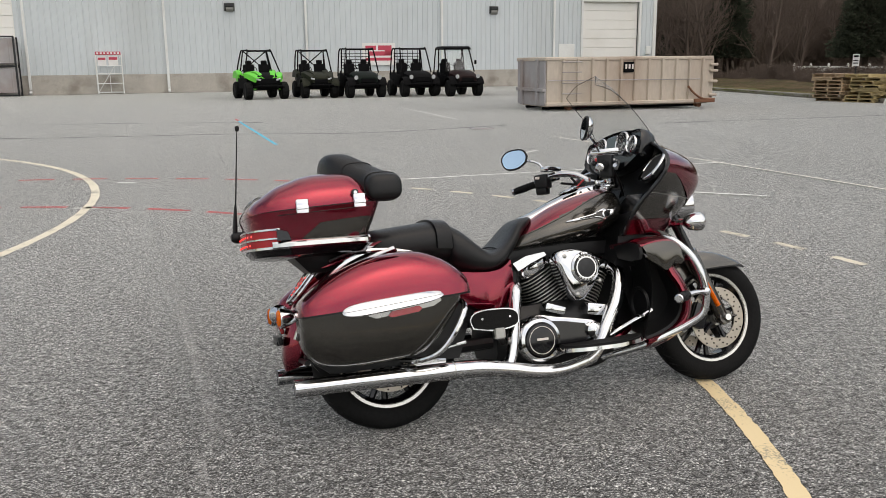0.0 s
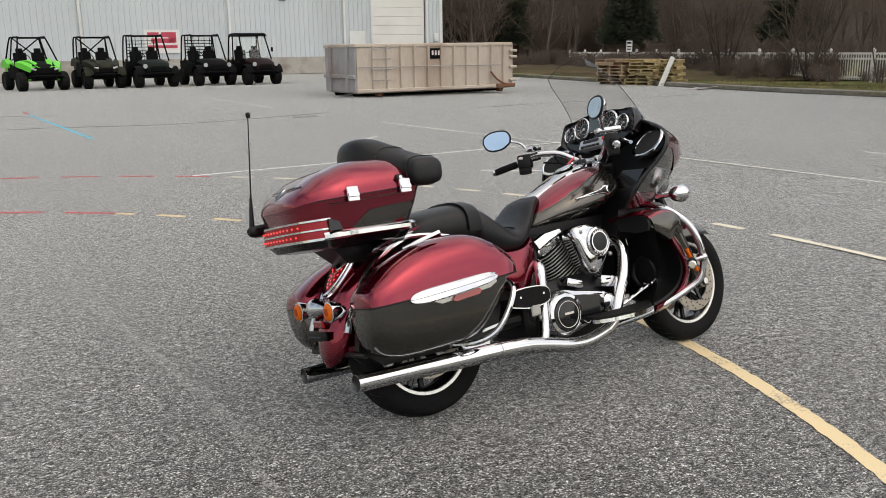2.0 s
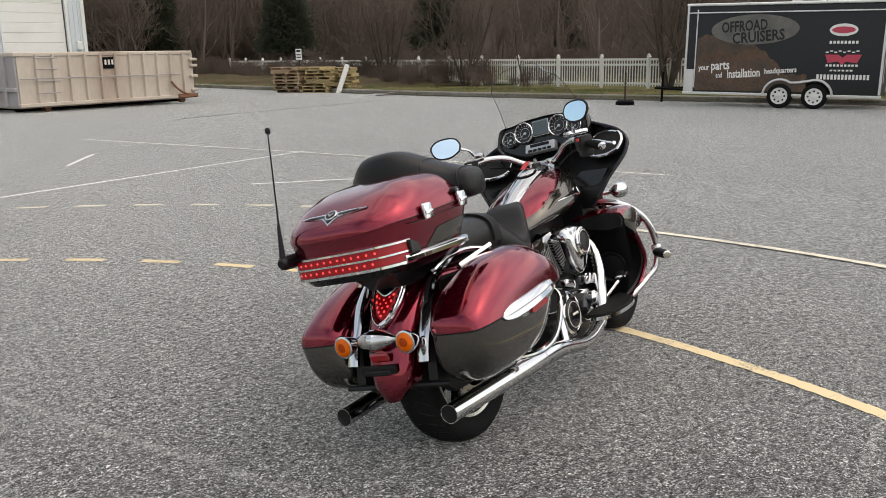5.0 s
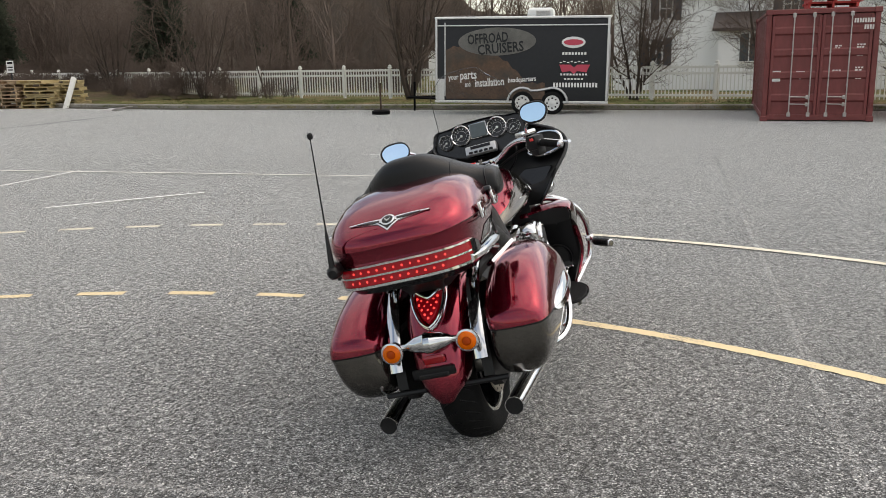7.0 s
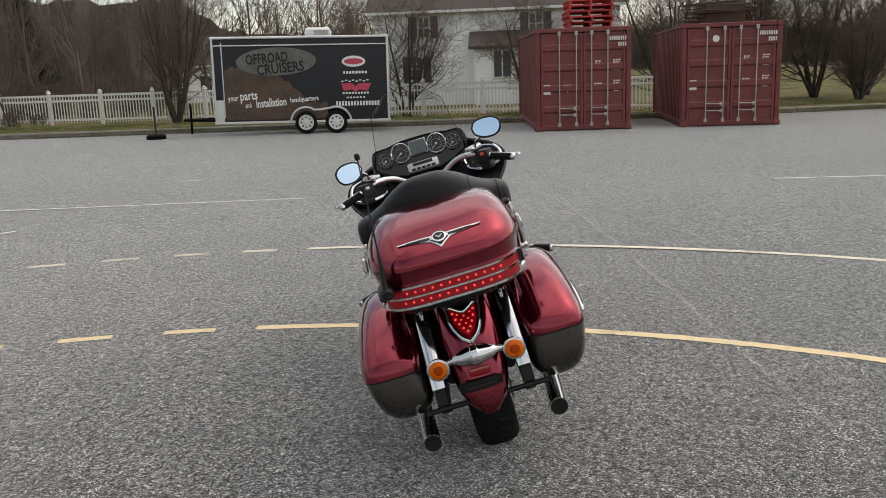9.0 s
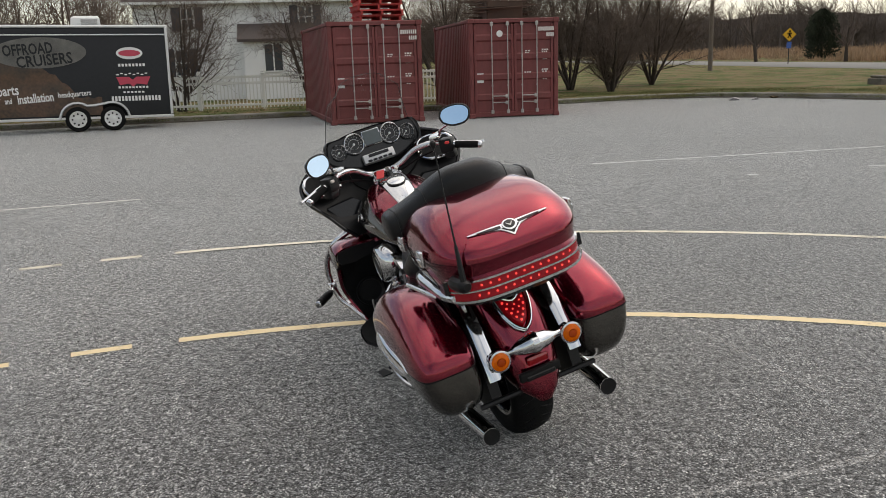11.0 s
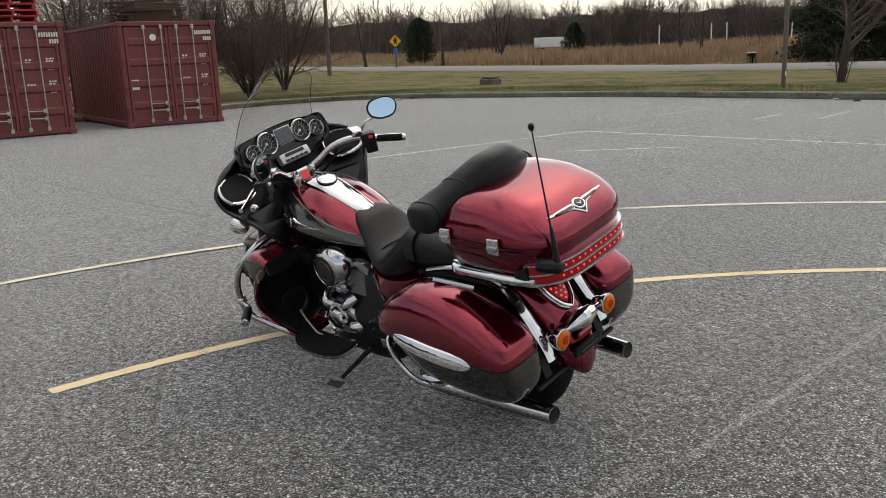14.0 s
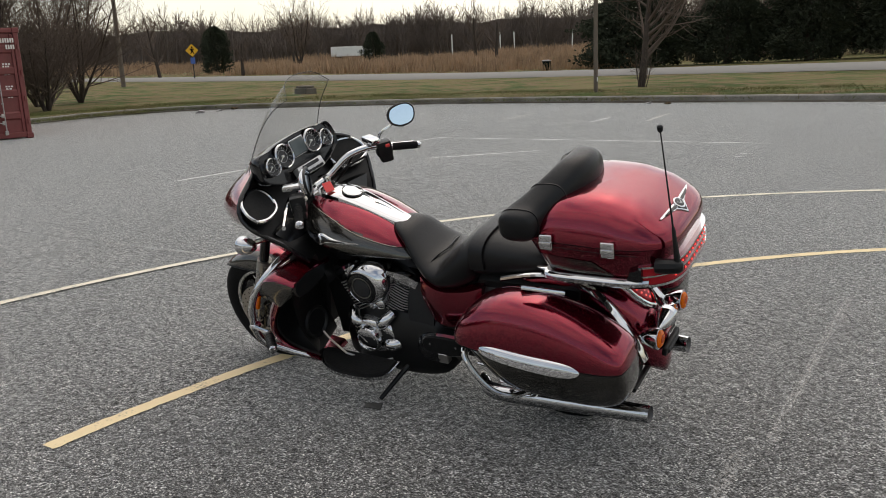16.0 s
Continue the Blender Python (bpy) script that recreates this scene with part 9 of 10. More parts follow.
lathe(bm, [(-0.20, 0.104), (-0.232, 0.102), (-0.248, 0.092), (-0.252, 0.078), (-0.246, 0.072)], (0.607, 0, 0.322), "y", 40)
part("clutch_ring", bm, CHROME, bike, "chrome clutch cover ring")
bm = bmesh.new()
lathe(bm, [(-0.24, 0.074), (-0.256, 0.070), (-0.260, 0.052), (-0.264, 0.01)], (0.607, 0, 0.322), "y", 36)
part("clutch_cover", bm, BLACKGLOSS, bike, "gloss black clutch cover")
bm = bmesh.new()
lathe(bm, [(-0.258, 0.060), (-0.2605, 0.060), (-0.2605, 0.0575), (-0.258, 0.0575)], (0.607, 0, 0.322), "y", 36, close=True)
box(bm, (0.607, -0.2655, 0.327), (0.052, 0.003, 0.010))
part("clutch_mark", bm, STENCIL, bike)
bm = bmesh.new()
lathe(bm, [(-0.22, 0.036), (-0.25, 0.034), (-0.26, 0.022), (-0.262, 0.006)], (0.868, 0, 0.338), "y", 24)
part("shaft_cap", bm, CHROME, bike, "chrome dome cap")
bm = bmesh.new()
box(bm, (0.70, -0.20, 0.446), (0.10, 0.06, 0.040), 0.012, (0, 18, 0), 2)
part("lifter_cover", bm, CHROME, engine, "chrome lifter cover")
bm = bmesh.new()
box(bm, (0.90, -0.20, 0.425), (0.10, 0.07, 0.055), 0.012, (0, 10, 0), 2)
part("lifter_cover", bm, CHROME, engine, "chrome lifter cover")
# -- exhaust --
def pipe(name, pts, rad, label):
    bm = bmesh.new()
    p = smooth_path(pts, 6)
    n = len(p) - 1
    rr = []
    for i in range(n + 1):
        f = i / n * (len(rad) - 1)
        k = min(int(f), len(rad) - 2)
        rr.append(rad[k] + (rad[k + 1] - rad[k]) * (f - k))
    tube(bm, p, rr, 18)
    return part(name, bm, CHROME, bike, label, angle=50)


pipe("exhaust_header", [(1.035, -0.15, 0.60), (1.035, -0.21, 0.56), (0.985, -0.245, 0.45), (0.91, -0.262, 0.34), (0.86, -0.268, 0.255), (0.80, -0.272, 0.212)], [0.030, 0.030, 0.030, 0.030, 0.029, 0.028], "chrome front exhaust header")
pipe("exhaust_header", [(0.56, -0.13, 0.56), (0.53, -0.20, 0.54), (0.50, -0.225, 0.42), (0.47, -0.25, 0.30), (0.44, -0.268, 0.235)], [0.026] * 5, "chrome rear exhaust header")
for s in (-1, 1):
    lead = [(0.84, -0.270, 0.226), (0.70, -0.274, 0.192), (0.58, -0.276, 0.192), (0.44, -0.278, 0.220), (0.32, -0.280, 0.240)] if s < 0 else [(0.30, 0.17, 0.215), (0.26, 0.22, 0.235)]
    m = pipe("muffler", lead + [(0.18, s * 0.280, 0.247), (-0.05, s * 0.272, 0.250), (-0.26, s * 0.260, 0.252), (-0.452, s * 0.246, 0.252)], [0.027, 0.029, 0.030, 0.033, 0.037, 0.0375, 0.037, 0.036, 0.0345], "long chrome muffler")
    # black disc on the capped end, coloured as the shade inside the pipe
    bm = bmesh.new()
    lathe(bm, [(-0.4535, 0.0330), (-0.4545, 0.0325), (-0.4545, 0.010)], (0, s * 0.246, 0.252), "x", 20)
    part("dark_bore_disc", bm, BLACKSATIN, m, "black disc in place of the dark inside of the outlet")
    bm = bmesh.new()
    lathe(bm, [(-0.450, 0.0352), (-0.460, 0.0350), (-0.460, 0.0328), (-0.450, 0.0324)], (0, s * 0.246, 0.252), "x", 24, close=True)
    part("muffler_lip", bm, CHROME, m)
    if s < 0:
        bm = bmesh.new()
        lathe(bm, [(0.183, 0.0365), (0.184, 0.0388), (0.187, 0.0388), (0.188, 0.0365)], (0, -0.2795, 0.2468), "x", 24)
        part("muffler_joint", bm, STEEL, m, "narrow joint round the muffler")
    bm = bmesh.new()
    box(bm, (0.10, s * 0.25, 0.29), (0.14, 0.02, 0.03), 0.005, (0, 6, 0))
    box(bm, (0.20, s * 0.255, 0.345), (0.13, 0.014, 0.014), 0.004, (0, -8, 0))
    part("muffler_bracket", bm, CHROME, bike)

# -- radiator, leg shields, crash bars --
bm = bmesh.new()
box(bm, (1.14, 0, 0.52), (0.07, 0.26, 0.40), 0.012, (0, -14, 0))
part("radiator", bm, BLACKSATIN, bike, "black radiator")
bm = bmesh.new()
tube(bm, [(1.24, 0, 0.95), (1.13, 0.0, 0.62), (1.02, 0.0, 0.24), (0.80, 0, 0.20)], 0.03, 8)
part("down_tube", bm, ENGINEBLACK, bike)


SHIELD = [(1.090, 0.690), (1.150, 0.694), (1.186, 0.655), (1.212, 0.580), (1.246, 0.494), (1.262, 0.403), (1.238, 0.331), (1.172, 0.287), (1.090, 0.265), (1.078, 0.32), (1.096, 0.43), (1.106, 0.55)]
SHIELD_RIM = [(1.168, 0.620), (1.192, 0.570), (1.240, 0.494), (1.264, 0.403), (1.240, 0.329), (1.174, 0.284), (1.083, 0.262)]


def leg_shield(s):
    cx, cz = 1.17, 0.47

    def taper(z):
        return 1.0 - 0.20 * max(0.0, min(1.0, (0.46 - z) / 0.22)) ** 1.5
    bm = bmesh.new()
    rings = []
    loop = smooth_path([(x, 0, z) for x, z in SHIELD + SHIELD[:1]], 4)[:-1]
    for y, k, dx in ((0.135, 0.84, 0.035), (0.21, 0.92, 0.035), (0.30, 0.97, 0.022), (0.362, 0.97, -0.002), (0.376, 0.95, -0.010), (0.372, 0.88, -0.012), (0.330, 0.80, 0.0), (0.290, 0.60, 0.005)):
        rings.append([(cx + dx + (p.x - cx) * k, s * y * taper(p.z), cz + (p.z - cz) * k) for p in loop])
    ring_faces(bm, rings)
    sh = part("leg_shield", bm, BLACKSATIN, bike, "black leg shield with a red edge", angle=40)
    # red shell in front, ending in a thin outer rim
    bm = bmesh.new()
    rings = []
    for p in smooth_path([(x, 0, z) for x, z in SHIELD_RIM], 5):
        o = Vector((p.x - cx + 0.02, 0, (p.z - cz) * 0.6)).normalized()
        q = Vector((p.x, 0, p.z))
        k = s * taper(p.z)
        rings.append([q - o * 0.016 + Vector((0, k * 0.380, 0)), q - o * 0.010 + Vector((0, k * 0.392, 0)), q + o * 0.004 + Vector((0.004, k * 0.392, 0)), q + o * 0.024 + Vector((0.012, k * 0.372, 0)), q + o * 0.042 + Vector((0.016, k * 0.325, 0)), q + o * 0.048 + Vector((0.02, k * 0.24, 0)), q + o * 0.044 + Vector((0.02, k * 0.14, 0)), q + o * 0.020 + Vector((0.02, k * 0.14, 0)), q + o * 0.012 + Vector((0.0, k * 0.30, 0)), q - o * 0.012 + Vector((0, k * 0.366, 0))])
    ring_faces(bm, rings)
    part("shield_rim", bm, REDPAINT, sh, "candy red front shell and rim", angle=50)
    # red strip on top over a grey flank
    bm = bmesh.new()
    cap = smooth_path([(x, 0, z) for x, z in ((1.050, 0.700), (1.10, 0.712), (1.16, 0.715), (1.215, 0.706), (1.262, 0.672), (1.285, 0.625))], 4)
    ring_faces(bm, [[p + Vector((0, s * 0.13, 0.004)), p + Vector((0, s * 0.24, 0.010)), p + Vector((0, s * 0.34, 0.008)), p + Vector((0, s * 0.384, -0.004)), p + Vector((0, s * 0.394, -0.018)), p + Vector((0, s * 0.385, -0.020)), p + Vector((0, s * 0.13, -0.014))] for p in cap])
    part("shield_cap", bm, REDPAINT, sh, "candy red upper cap", angle=50)
    bm = bmesh.new()
    ring_faces(bm, [[(x, s * y, z) for y, z in ((0.17, 0.695), (0.30, 0.706), (0.378, 0.694), (0.388, 0.660), (0.375, 0.628), (0.30, 0.622), (0.20, 0.640))] for x in (1.046, 1.062)])
    part("shield_back", bm, BLACKSATIN, sh, "black panel facing the rider", angle=50)
    bm = bmesh.new()
    rows = []
    for xa, za, xb, zb in fine([(1.060, 0.690, 1.086, 0.628), (1.100, 0.698, 1.110, 0.610), (1.150, 0.700, 1.138, 0.592), (1.195, 0.697, 1.166, 0.572), (1.228, 0.688, 1.190, 0.580), (1.258, 0.664, 1.216, 0.600), (1.276, 0.630, 1.248, 0.590)], 3):
        bulge = 0.010 * math.sin(math.pi * (xa - 1.06) / 0.24)
        rows.append([(xa + (xb - xa) * f, s * (0.384 + bulge + 0.008 * math.sin(math.pi * f)), za + (zb - za) * f) for f in (0.0, 0.25, 0.5, 0.75, 1.0)] + [(xb, s * 0.36, zb), (xa, s * 0.36, za)])
    ring_faces(bm, rows)
    part("shield_flank", bm, GREYPAINT, sh, "warm grey flank under the cap", angle=45)
    bm = bmesh.new()
    lathe(bm, [(1.100, 0.078), (1.088, 0.074), (1.090, 0.066), (1.105, 0.058), (1.11, 0.02)], (0, s * 0.265, 0.43), "x", 28)
    part("shield_dish", bm, BLACKSATIN, sh, "black round recess in the leg shield", angle=50)
    # chrome crash bar outside it
    bm = bmesh.new()
    tube(bm, smooth_path([(1.20, s * 0.15, 0.748), (1.212, s * 0.26, 0.744), (1.236, s * 0.345, 0.705), (1.284, s * 0.398, 0.638), (1.316, s * 0.420, 0.562), (1.334, s * 0.422, 0.485), (1.340, s * 0.414, 0.420), (1.324, s * 0.396, 0.362), (1.275, s * 0.366, 0.326), (1.18, s * 0.332, 0.284), (1.09, s * 0.292, 0.250), (1.00, s * 0.22, 0.222), (0.94, s * 0.16, 0.205)], 6), 0.0165, 14)
    cb = part("crash_bar", bm, CHROME, bike, "chrome engine crash bar", angle=60)
    bm = bmesh.new()
    lathe(bm, [(s * 0.400, 0.020), (s * 0.432, 0.020), (s * 0.440, 0.016), (s * 0.444, 0.008), (s * 0.445, 0.002)], (1.334, 0, 0.462), "y", 14)
    tube(bm, [(1.334, s * 0.428, 0.462), (1.28, s * 0.436, 0.462), (1.222, s * 0.448, 0.458)], [0.011, 0.010, 0.014], 8)
    part("peg_clamp", bm, CHROME, bike, "chrome highway peg clamp")
    a, b = Vector((1.222, s * 0.452, 0.458)), Vector((1.112, s * 0.548, 0.452))
    bm = bmesh.new()
    tube(bm, [a, a.lerp(b, 0.06), a.lerp(b, 0.1), a.lerp(b, 0.9), a.lerp(b, 0.93)], [0.012, 0.018, 0.020, 0.021, 0.018], 12)
    for k in range(5):
        q = a.lerp(b, 0.2 + 0.14 * k)
        tube(bm, [q, q + (b - a) * 0.05], 0.0222, 12)
    pg = part("highway_peg", bm, BLACKSATIN, bike, "black rubber highway peg")
    bm = bmesh.new()
    tube(bm, [a.lerp(b, 0.93), b, b + (b - a) * 0.03], [0.018, 0.0195, 0.014], 12)
    part("peg_end", bm, CHROME, pg)


leg_shield(-1)
leg_shield(1)

# -- boards, pedals, stand --
for s in (-1, 1):
    bm = bmesh.new()
    ol = smooth_path([(x, y, 0) for x, y in ((0.67, 0.255), (0.67, 0.36), (0.74, 0.405), (0.86, 0.415), (0.98, 0.395), (1.05, 0.34), (1.06, 0.262), (0.67, 0.255))], 3)[:-1]
    ring_faces(bm, [[(p.x, s * p.y, 0.268 + 0.06 * max(0, p.x - 0.9)) for p in ol], [(p.x, s * p.y, 0.284 + 0.06 * max(0, p.x - 0.9)) for p in ol]])
    fb = part("floorboard", bm, CHROME, bike, "floorboard with a chrome rim")
    bm = bmesh.new()
    ring_faces(bm, [[(0.86 + (p.x - 0.86) * 0.94, s * (0.33 + (p.y - 0.33) * 0.9), 0.285 + 0.06 * max(0, p.x - 0.9)) for p in ol], [(0.86 + (p.x - 0.86) * 0.92, s * (0.33 + (p.y - 0.33) * 0.87), 0.294 + 0.06 * max(0, p.x - 0.9)) for p in ol]])
    part("board_rubber", bm, RUBBER, fb, "black ribbed rubber")
    # passenger board, folded up
    bm = bmesh.new()
    ol2 = smooth_path([(x, 0, z) for x, z in ((0.285, 0.405), (0.275, 0.445), (0.305, 0.475), (0.39, 0.482), (0.475, 0.472), (0.495, 0.435), (0.475, 0.400), (0.38, 0.388), (0.285, 0.405))], 3)[:-1]
    ring_faces(bm, [[(p.x, s * 0.272, p.z) for p in ol2], [(p.x, s * 0.292, p.z) for p in ol2]])
    pb = part("passenger_board", bm, CHROME, bike, "chrome rimmed passenger board")
    bm = bmesh.new()
    ring_faces(bm, [[(0.385 + (p.x - 0.385) * 0.945, s * 0.290, 0.437 + (p.z - 0.437) * 0.90) for p in ol2], [(0.385 + (p.x - 0.385) * 0.935, s * 0.300, 0.437 + (p.z - 0.437) * 0.86) for p in ol2]])
    part("board_rubber", bm, RUBBER, pb, "black rubber pad")
    for x in (0.325, 0.45):
        bm = bmesh.new()
        lathe(bm, [(s * 0.298, 0.006), (s * 0.303, 0.005)], (x, 0, 0.443), "y", 8)
        part("bolt", bm, CHROME, pb)
    bm = bmesh.new()
    box(bm, (0.40, s * 0.285, 0.378), (0.05, 0.035, 0.05), 0.006)
    tube(bm, [(0.40, s * 0.28, 0.37), (0.45, s * 0.20, 0.33)], 0.016, 8)
    part("board_hinge", bm, STEEL, bike)
bm = bmesh.new()
tube(bm, smooth_path([(0.93, 0.30, 0.31), (1.02, 0.285, 0.36), (1.06, 0.275, 0.39)], 5), 0.005, 7)
tube(bm, smooth_path([(0.93, 0.30, 0.31), (0.82, 0.27, 0.27), (0.72, 0.24, 0.28)], 5), 0.005, 7)
part("gear_lever", bm, STEEL, bike, "chrome heel and toe gear lever")
bm = bmesh.new()
tube(bm, smooth_path([(0.93, -0.27, 0.31), (1.03, -0.30, 0.36), (1.08, -0.31, 0.38)], 5), 0.008, 7)
box(bm, (1.09, -0.31, 0.392), (0.06, 0.06, 0.016), 0.005, (0, -25, 0))
part("brake_pedal", bm, CHROME, bike, "chrome brake pedal")
bm = bmesh.new()
tube(bm, [(0.665, 0.17, 0.235), (0.70, 0.235, 0.195), (0.755, 0.345, 0.125)], [0.014, 0.012, 0.010], 10)
part("side_stand", bm, ENGINEBLACK, bike, "steel side stand, down")
bm = bmesh.new()
ring_faces(bm, [[(0.725, 0.395, 0.104), (0.755, 0.335, 0.089), (0.835, 0.365, 0.096), (0.812, 0.405, 0.106)], [(0.728, 0.393, 0.108), (0.752, 0.338, 0.100), (0.832, 0.365, 0.102), (0.81, 0.402, 0.110)]])
part("stand_foot", bm, BLACKSATIN, bike, "flat black foot of the stand")

# -- fairing --
SHELL = fine([(0.742, 0.250, 1.062, 1.385), (0.775, 0.278, 1.062, 1.405), (0.81, 0.308, 1.070, 1.430), (0.87, 0.348, 1.096, 1.487), (0.92, 0.390, 1.130, 1.530), (0.965, 0.425, 1.162, 1.540), (1.01, 0.438, 1.190, 1.520), (1.05, 0.428, 1.210, 1.490), (1.09, 0.385, 1.225, 1.445), (1.115, 0.335, 1.235, 1.412), (1.138, 0.280, 1.245, 1.380), (1.150, 0.250, 1.255, 1.36)], 4)


def paint_line(x):
    """Height of the red and grey border, falling towards the nose."""
    return 0.998 - 0.10 * max(0.0, x - 1.17) - 0.55 * max(0.0, x - 1.26)


half = [(p.x, p.y) for p in smooth_path([(0, 1, 0), (0.36, 0.87, 0), (0.74, 0.68, 0), (0.90, 0.50, 0), (0.98, 0.25, 0), (1, 0, 0)], 3)]
NOSE = [(x, -y) for x, y in half] + [(x, y) for x, y in half[-2::-1]]


def shell_patch(lo, hi, g, n=11):
    """A skin between two height lines of the shell."""
    rings = []
    for j in range(n):
        f = j / (n - 1)
        ring = []
        for i in range(len(NOSE)):
            z = 0.5 * (lo(1.35) + hi(1.35))
            for _ in range(5):
                w, xr, xn = lerp_table(SHELL, z)
                x, y = (xn - xr) * NOSE[i][0], w * NOSE[i][1]
                z = lo(xr + x) + (hi(xr + x) - lo(xr + x)) * f
            ring.append((xr + x * g, y * g, z))
        rings.append(ring)
    return rings


for lo, hi, g, material, name, label in ((paint_line, lambda x: 1.15, 1.006, REDPAINT, "fairing_upper", "candy red upper fairing"), (lambda x: 0.803, paint_line, 1.0, GREYPAINT, "fairing_middle", "warm grey fairing flank"), (lambda x: 0.742, lambda x: 0.804, 1.006, REDPAINT, "fairing_lower", "candy red lower fairing strip")):
    bm = bmesh.new()
    ring_faces(bm, shell_patch(lo, hi, g), False)
    ring_faces(bm, shell_patch(lo, hi, g * 0.965), False)
    part(name, bm, material, bike, label, angle=60)
bm = bmesh.new()
ring_faces(bm, shell_patch(lambda x: 0.9135 - 0.10 * max(0.0, x - 1.14), lambda x: 0.9175 - 0.10 * max(0.0, x - 1.14), 1.003, 3), False)
part("fairing_seam", bm, STEEL, bike, "thin panel seam across the fairing flank", angle=60)
# black inner panel closing the shell towards the rider
bm = bmesh.new()
rings = []
for z, w, xr, xn in SHELL:
    ring = []
    for i in range(17):
        y = -w * 0.995 + 2 * w * 0.995 * i / 16
        f = abs(y) / w
        ring.append((xr - 0.006 + 0.075 * (1 - f ** 2.2) * (1 if z > 0.85 else 0.4), y, z))
    rings.append(ring)
ring_faces(bm, rings, False)
part("inner_fairing", bm, BLACKSATIN, bike, "black inner fairing panel", angle=60)
# rolled rim round the opening
for s in (-1, 1):
    bm = bmesh.new()
    tube(bm, [(xr - 0.004, s * w, z) for z, w, xr, xn in SHELL[::2]], 0.010, 8)
    part("fairing_rim", bm, BLACKGLOSS, bike)
    # glove box door
    bm = bmesh.new()
    ring_faces(bm, [[(1.118 + dx + (z - 0.84) * 0.3 + (0.05 * (0.30 - y)), s * y, z) for y, z in ((0.15, 0.80), (0.26, 0.80), (0.315, 0.875), (0.345, 0.915), (0.20, 0.925), (0.14, 0.88))] for dx in (0.02, -0.022)])
    part("glove_box", bm, BLACKGLOSS, bike, "black glove box door")
    # loudspeaker
    M = Matrix.Translation((1.208, s * 0.315, 1.022)) @ pose(0, 0, 0, 0, 0, s * 13) @ pose(0, 0, 0, 0, 40, 0)
    lo = smooth_path([(0, y, z) for y, z in ((-0.085, -0.045), (-0.098, 0.0), (-0.070, 0.048), (0.0, 0.066), (0.062, 0.052), (0.082, 0.0), (0.05, -0.052), (-0.03, -0.062), (-0.085, -0.045))], 5)
    lo = [Vector((p.x, -s * p.y * 1.06, p.z * 1.06)) for p in lo]
    bm = bmesh.new()
    plate(bm, [(p.y * 1.06, p.z * 1.06) for p in lo[:-1]], -0.012, 0.006, "x")
    bmesh.ops.transform(bm, matrix=M, verts=bm.verts[:])
    sp = part("loudspeaker", bm, BLACKSATIN, bike, "black loudspeaker pod", angle=30)
    bm = bmesh.new()
    tube(bm, [p * 1.06 + Vector((-0.017, 0, 0)) for p in lo], 0.009, 8)
    bmesh.ops.transform(bm, matrix=M, verts=bm.verts[:])
    part("speaker_trim", bm, CHROME, sp, "chrome speaker trim")
    bm = bmesh.new()
    plate(bm, [(p.y * 0.95, p.z * 0.95) for p in lo[:-1]], -0.018, -0.010, "x")
    bmesh.ops.transform(bm, matrix=M, verts=bm.verts[:])
    part("speaker_grille", bm, mat("speaker_cloth", (0.012, 0.012, 0.012), 0.9, var=0.3, bump=0.6, bump_scale=500), sp)
# dash: hooded panel with four round gauges and a display
DASH = Matrix.Translation((1.205, 0, 1.158)) @ pose(0, 0, 0, 0, 14, 0)  # local -x towards the rider
bm = bmesh.new()
ol = smooth_path([(0, y, z) for y, z in ((-0.255, -0.055), (-0.262, 0.0), (-0.240, 0.058), (-0.17, 0.064), (-0.10, 0.076), (0, 0.080), (0.10, 0.076), (0.17, 0.064), (0.240, 0.058), (0.262, 0.0), (0.255, -0.055), (0.10, -0.115), (-0.10, -0.115), (-0.255, -0.055))], 3)[:-1]
ring_faces(bm, [[(x, p.y * k, p.z * k) for p in ol] for x, k in ((0.07, 0.90), (0.03, 1.0), (-0.004, 1.02), (-0.018, 1.0), (-0.010, 0.95), (0.0, 0.93))])
bmesh.ops.transform(bm, matrix=DASH, verts=bm.verts[:])
dash = part("dash", bm, BLACKGLOSS, bike, "black instrument dash", angle=40)
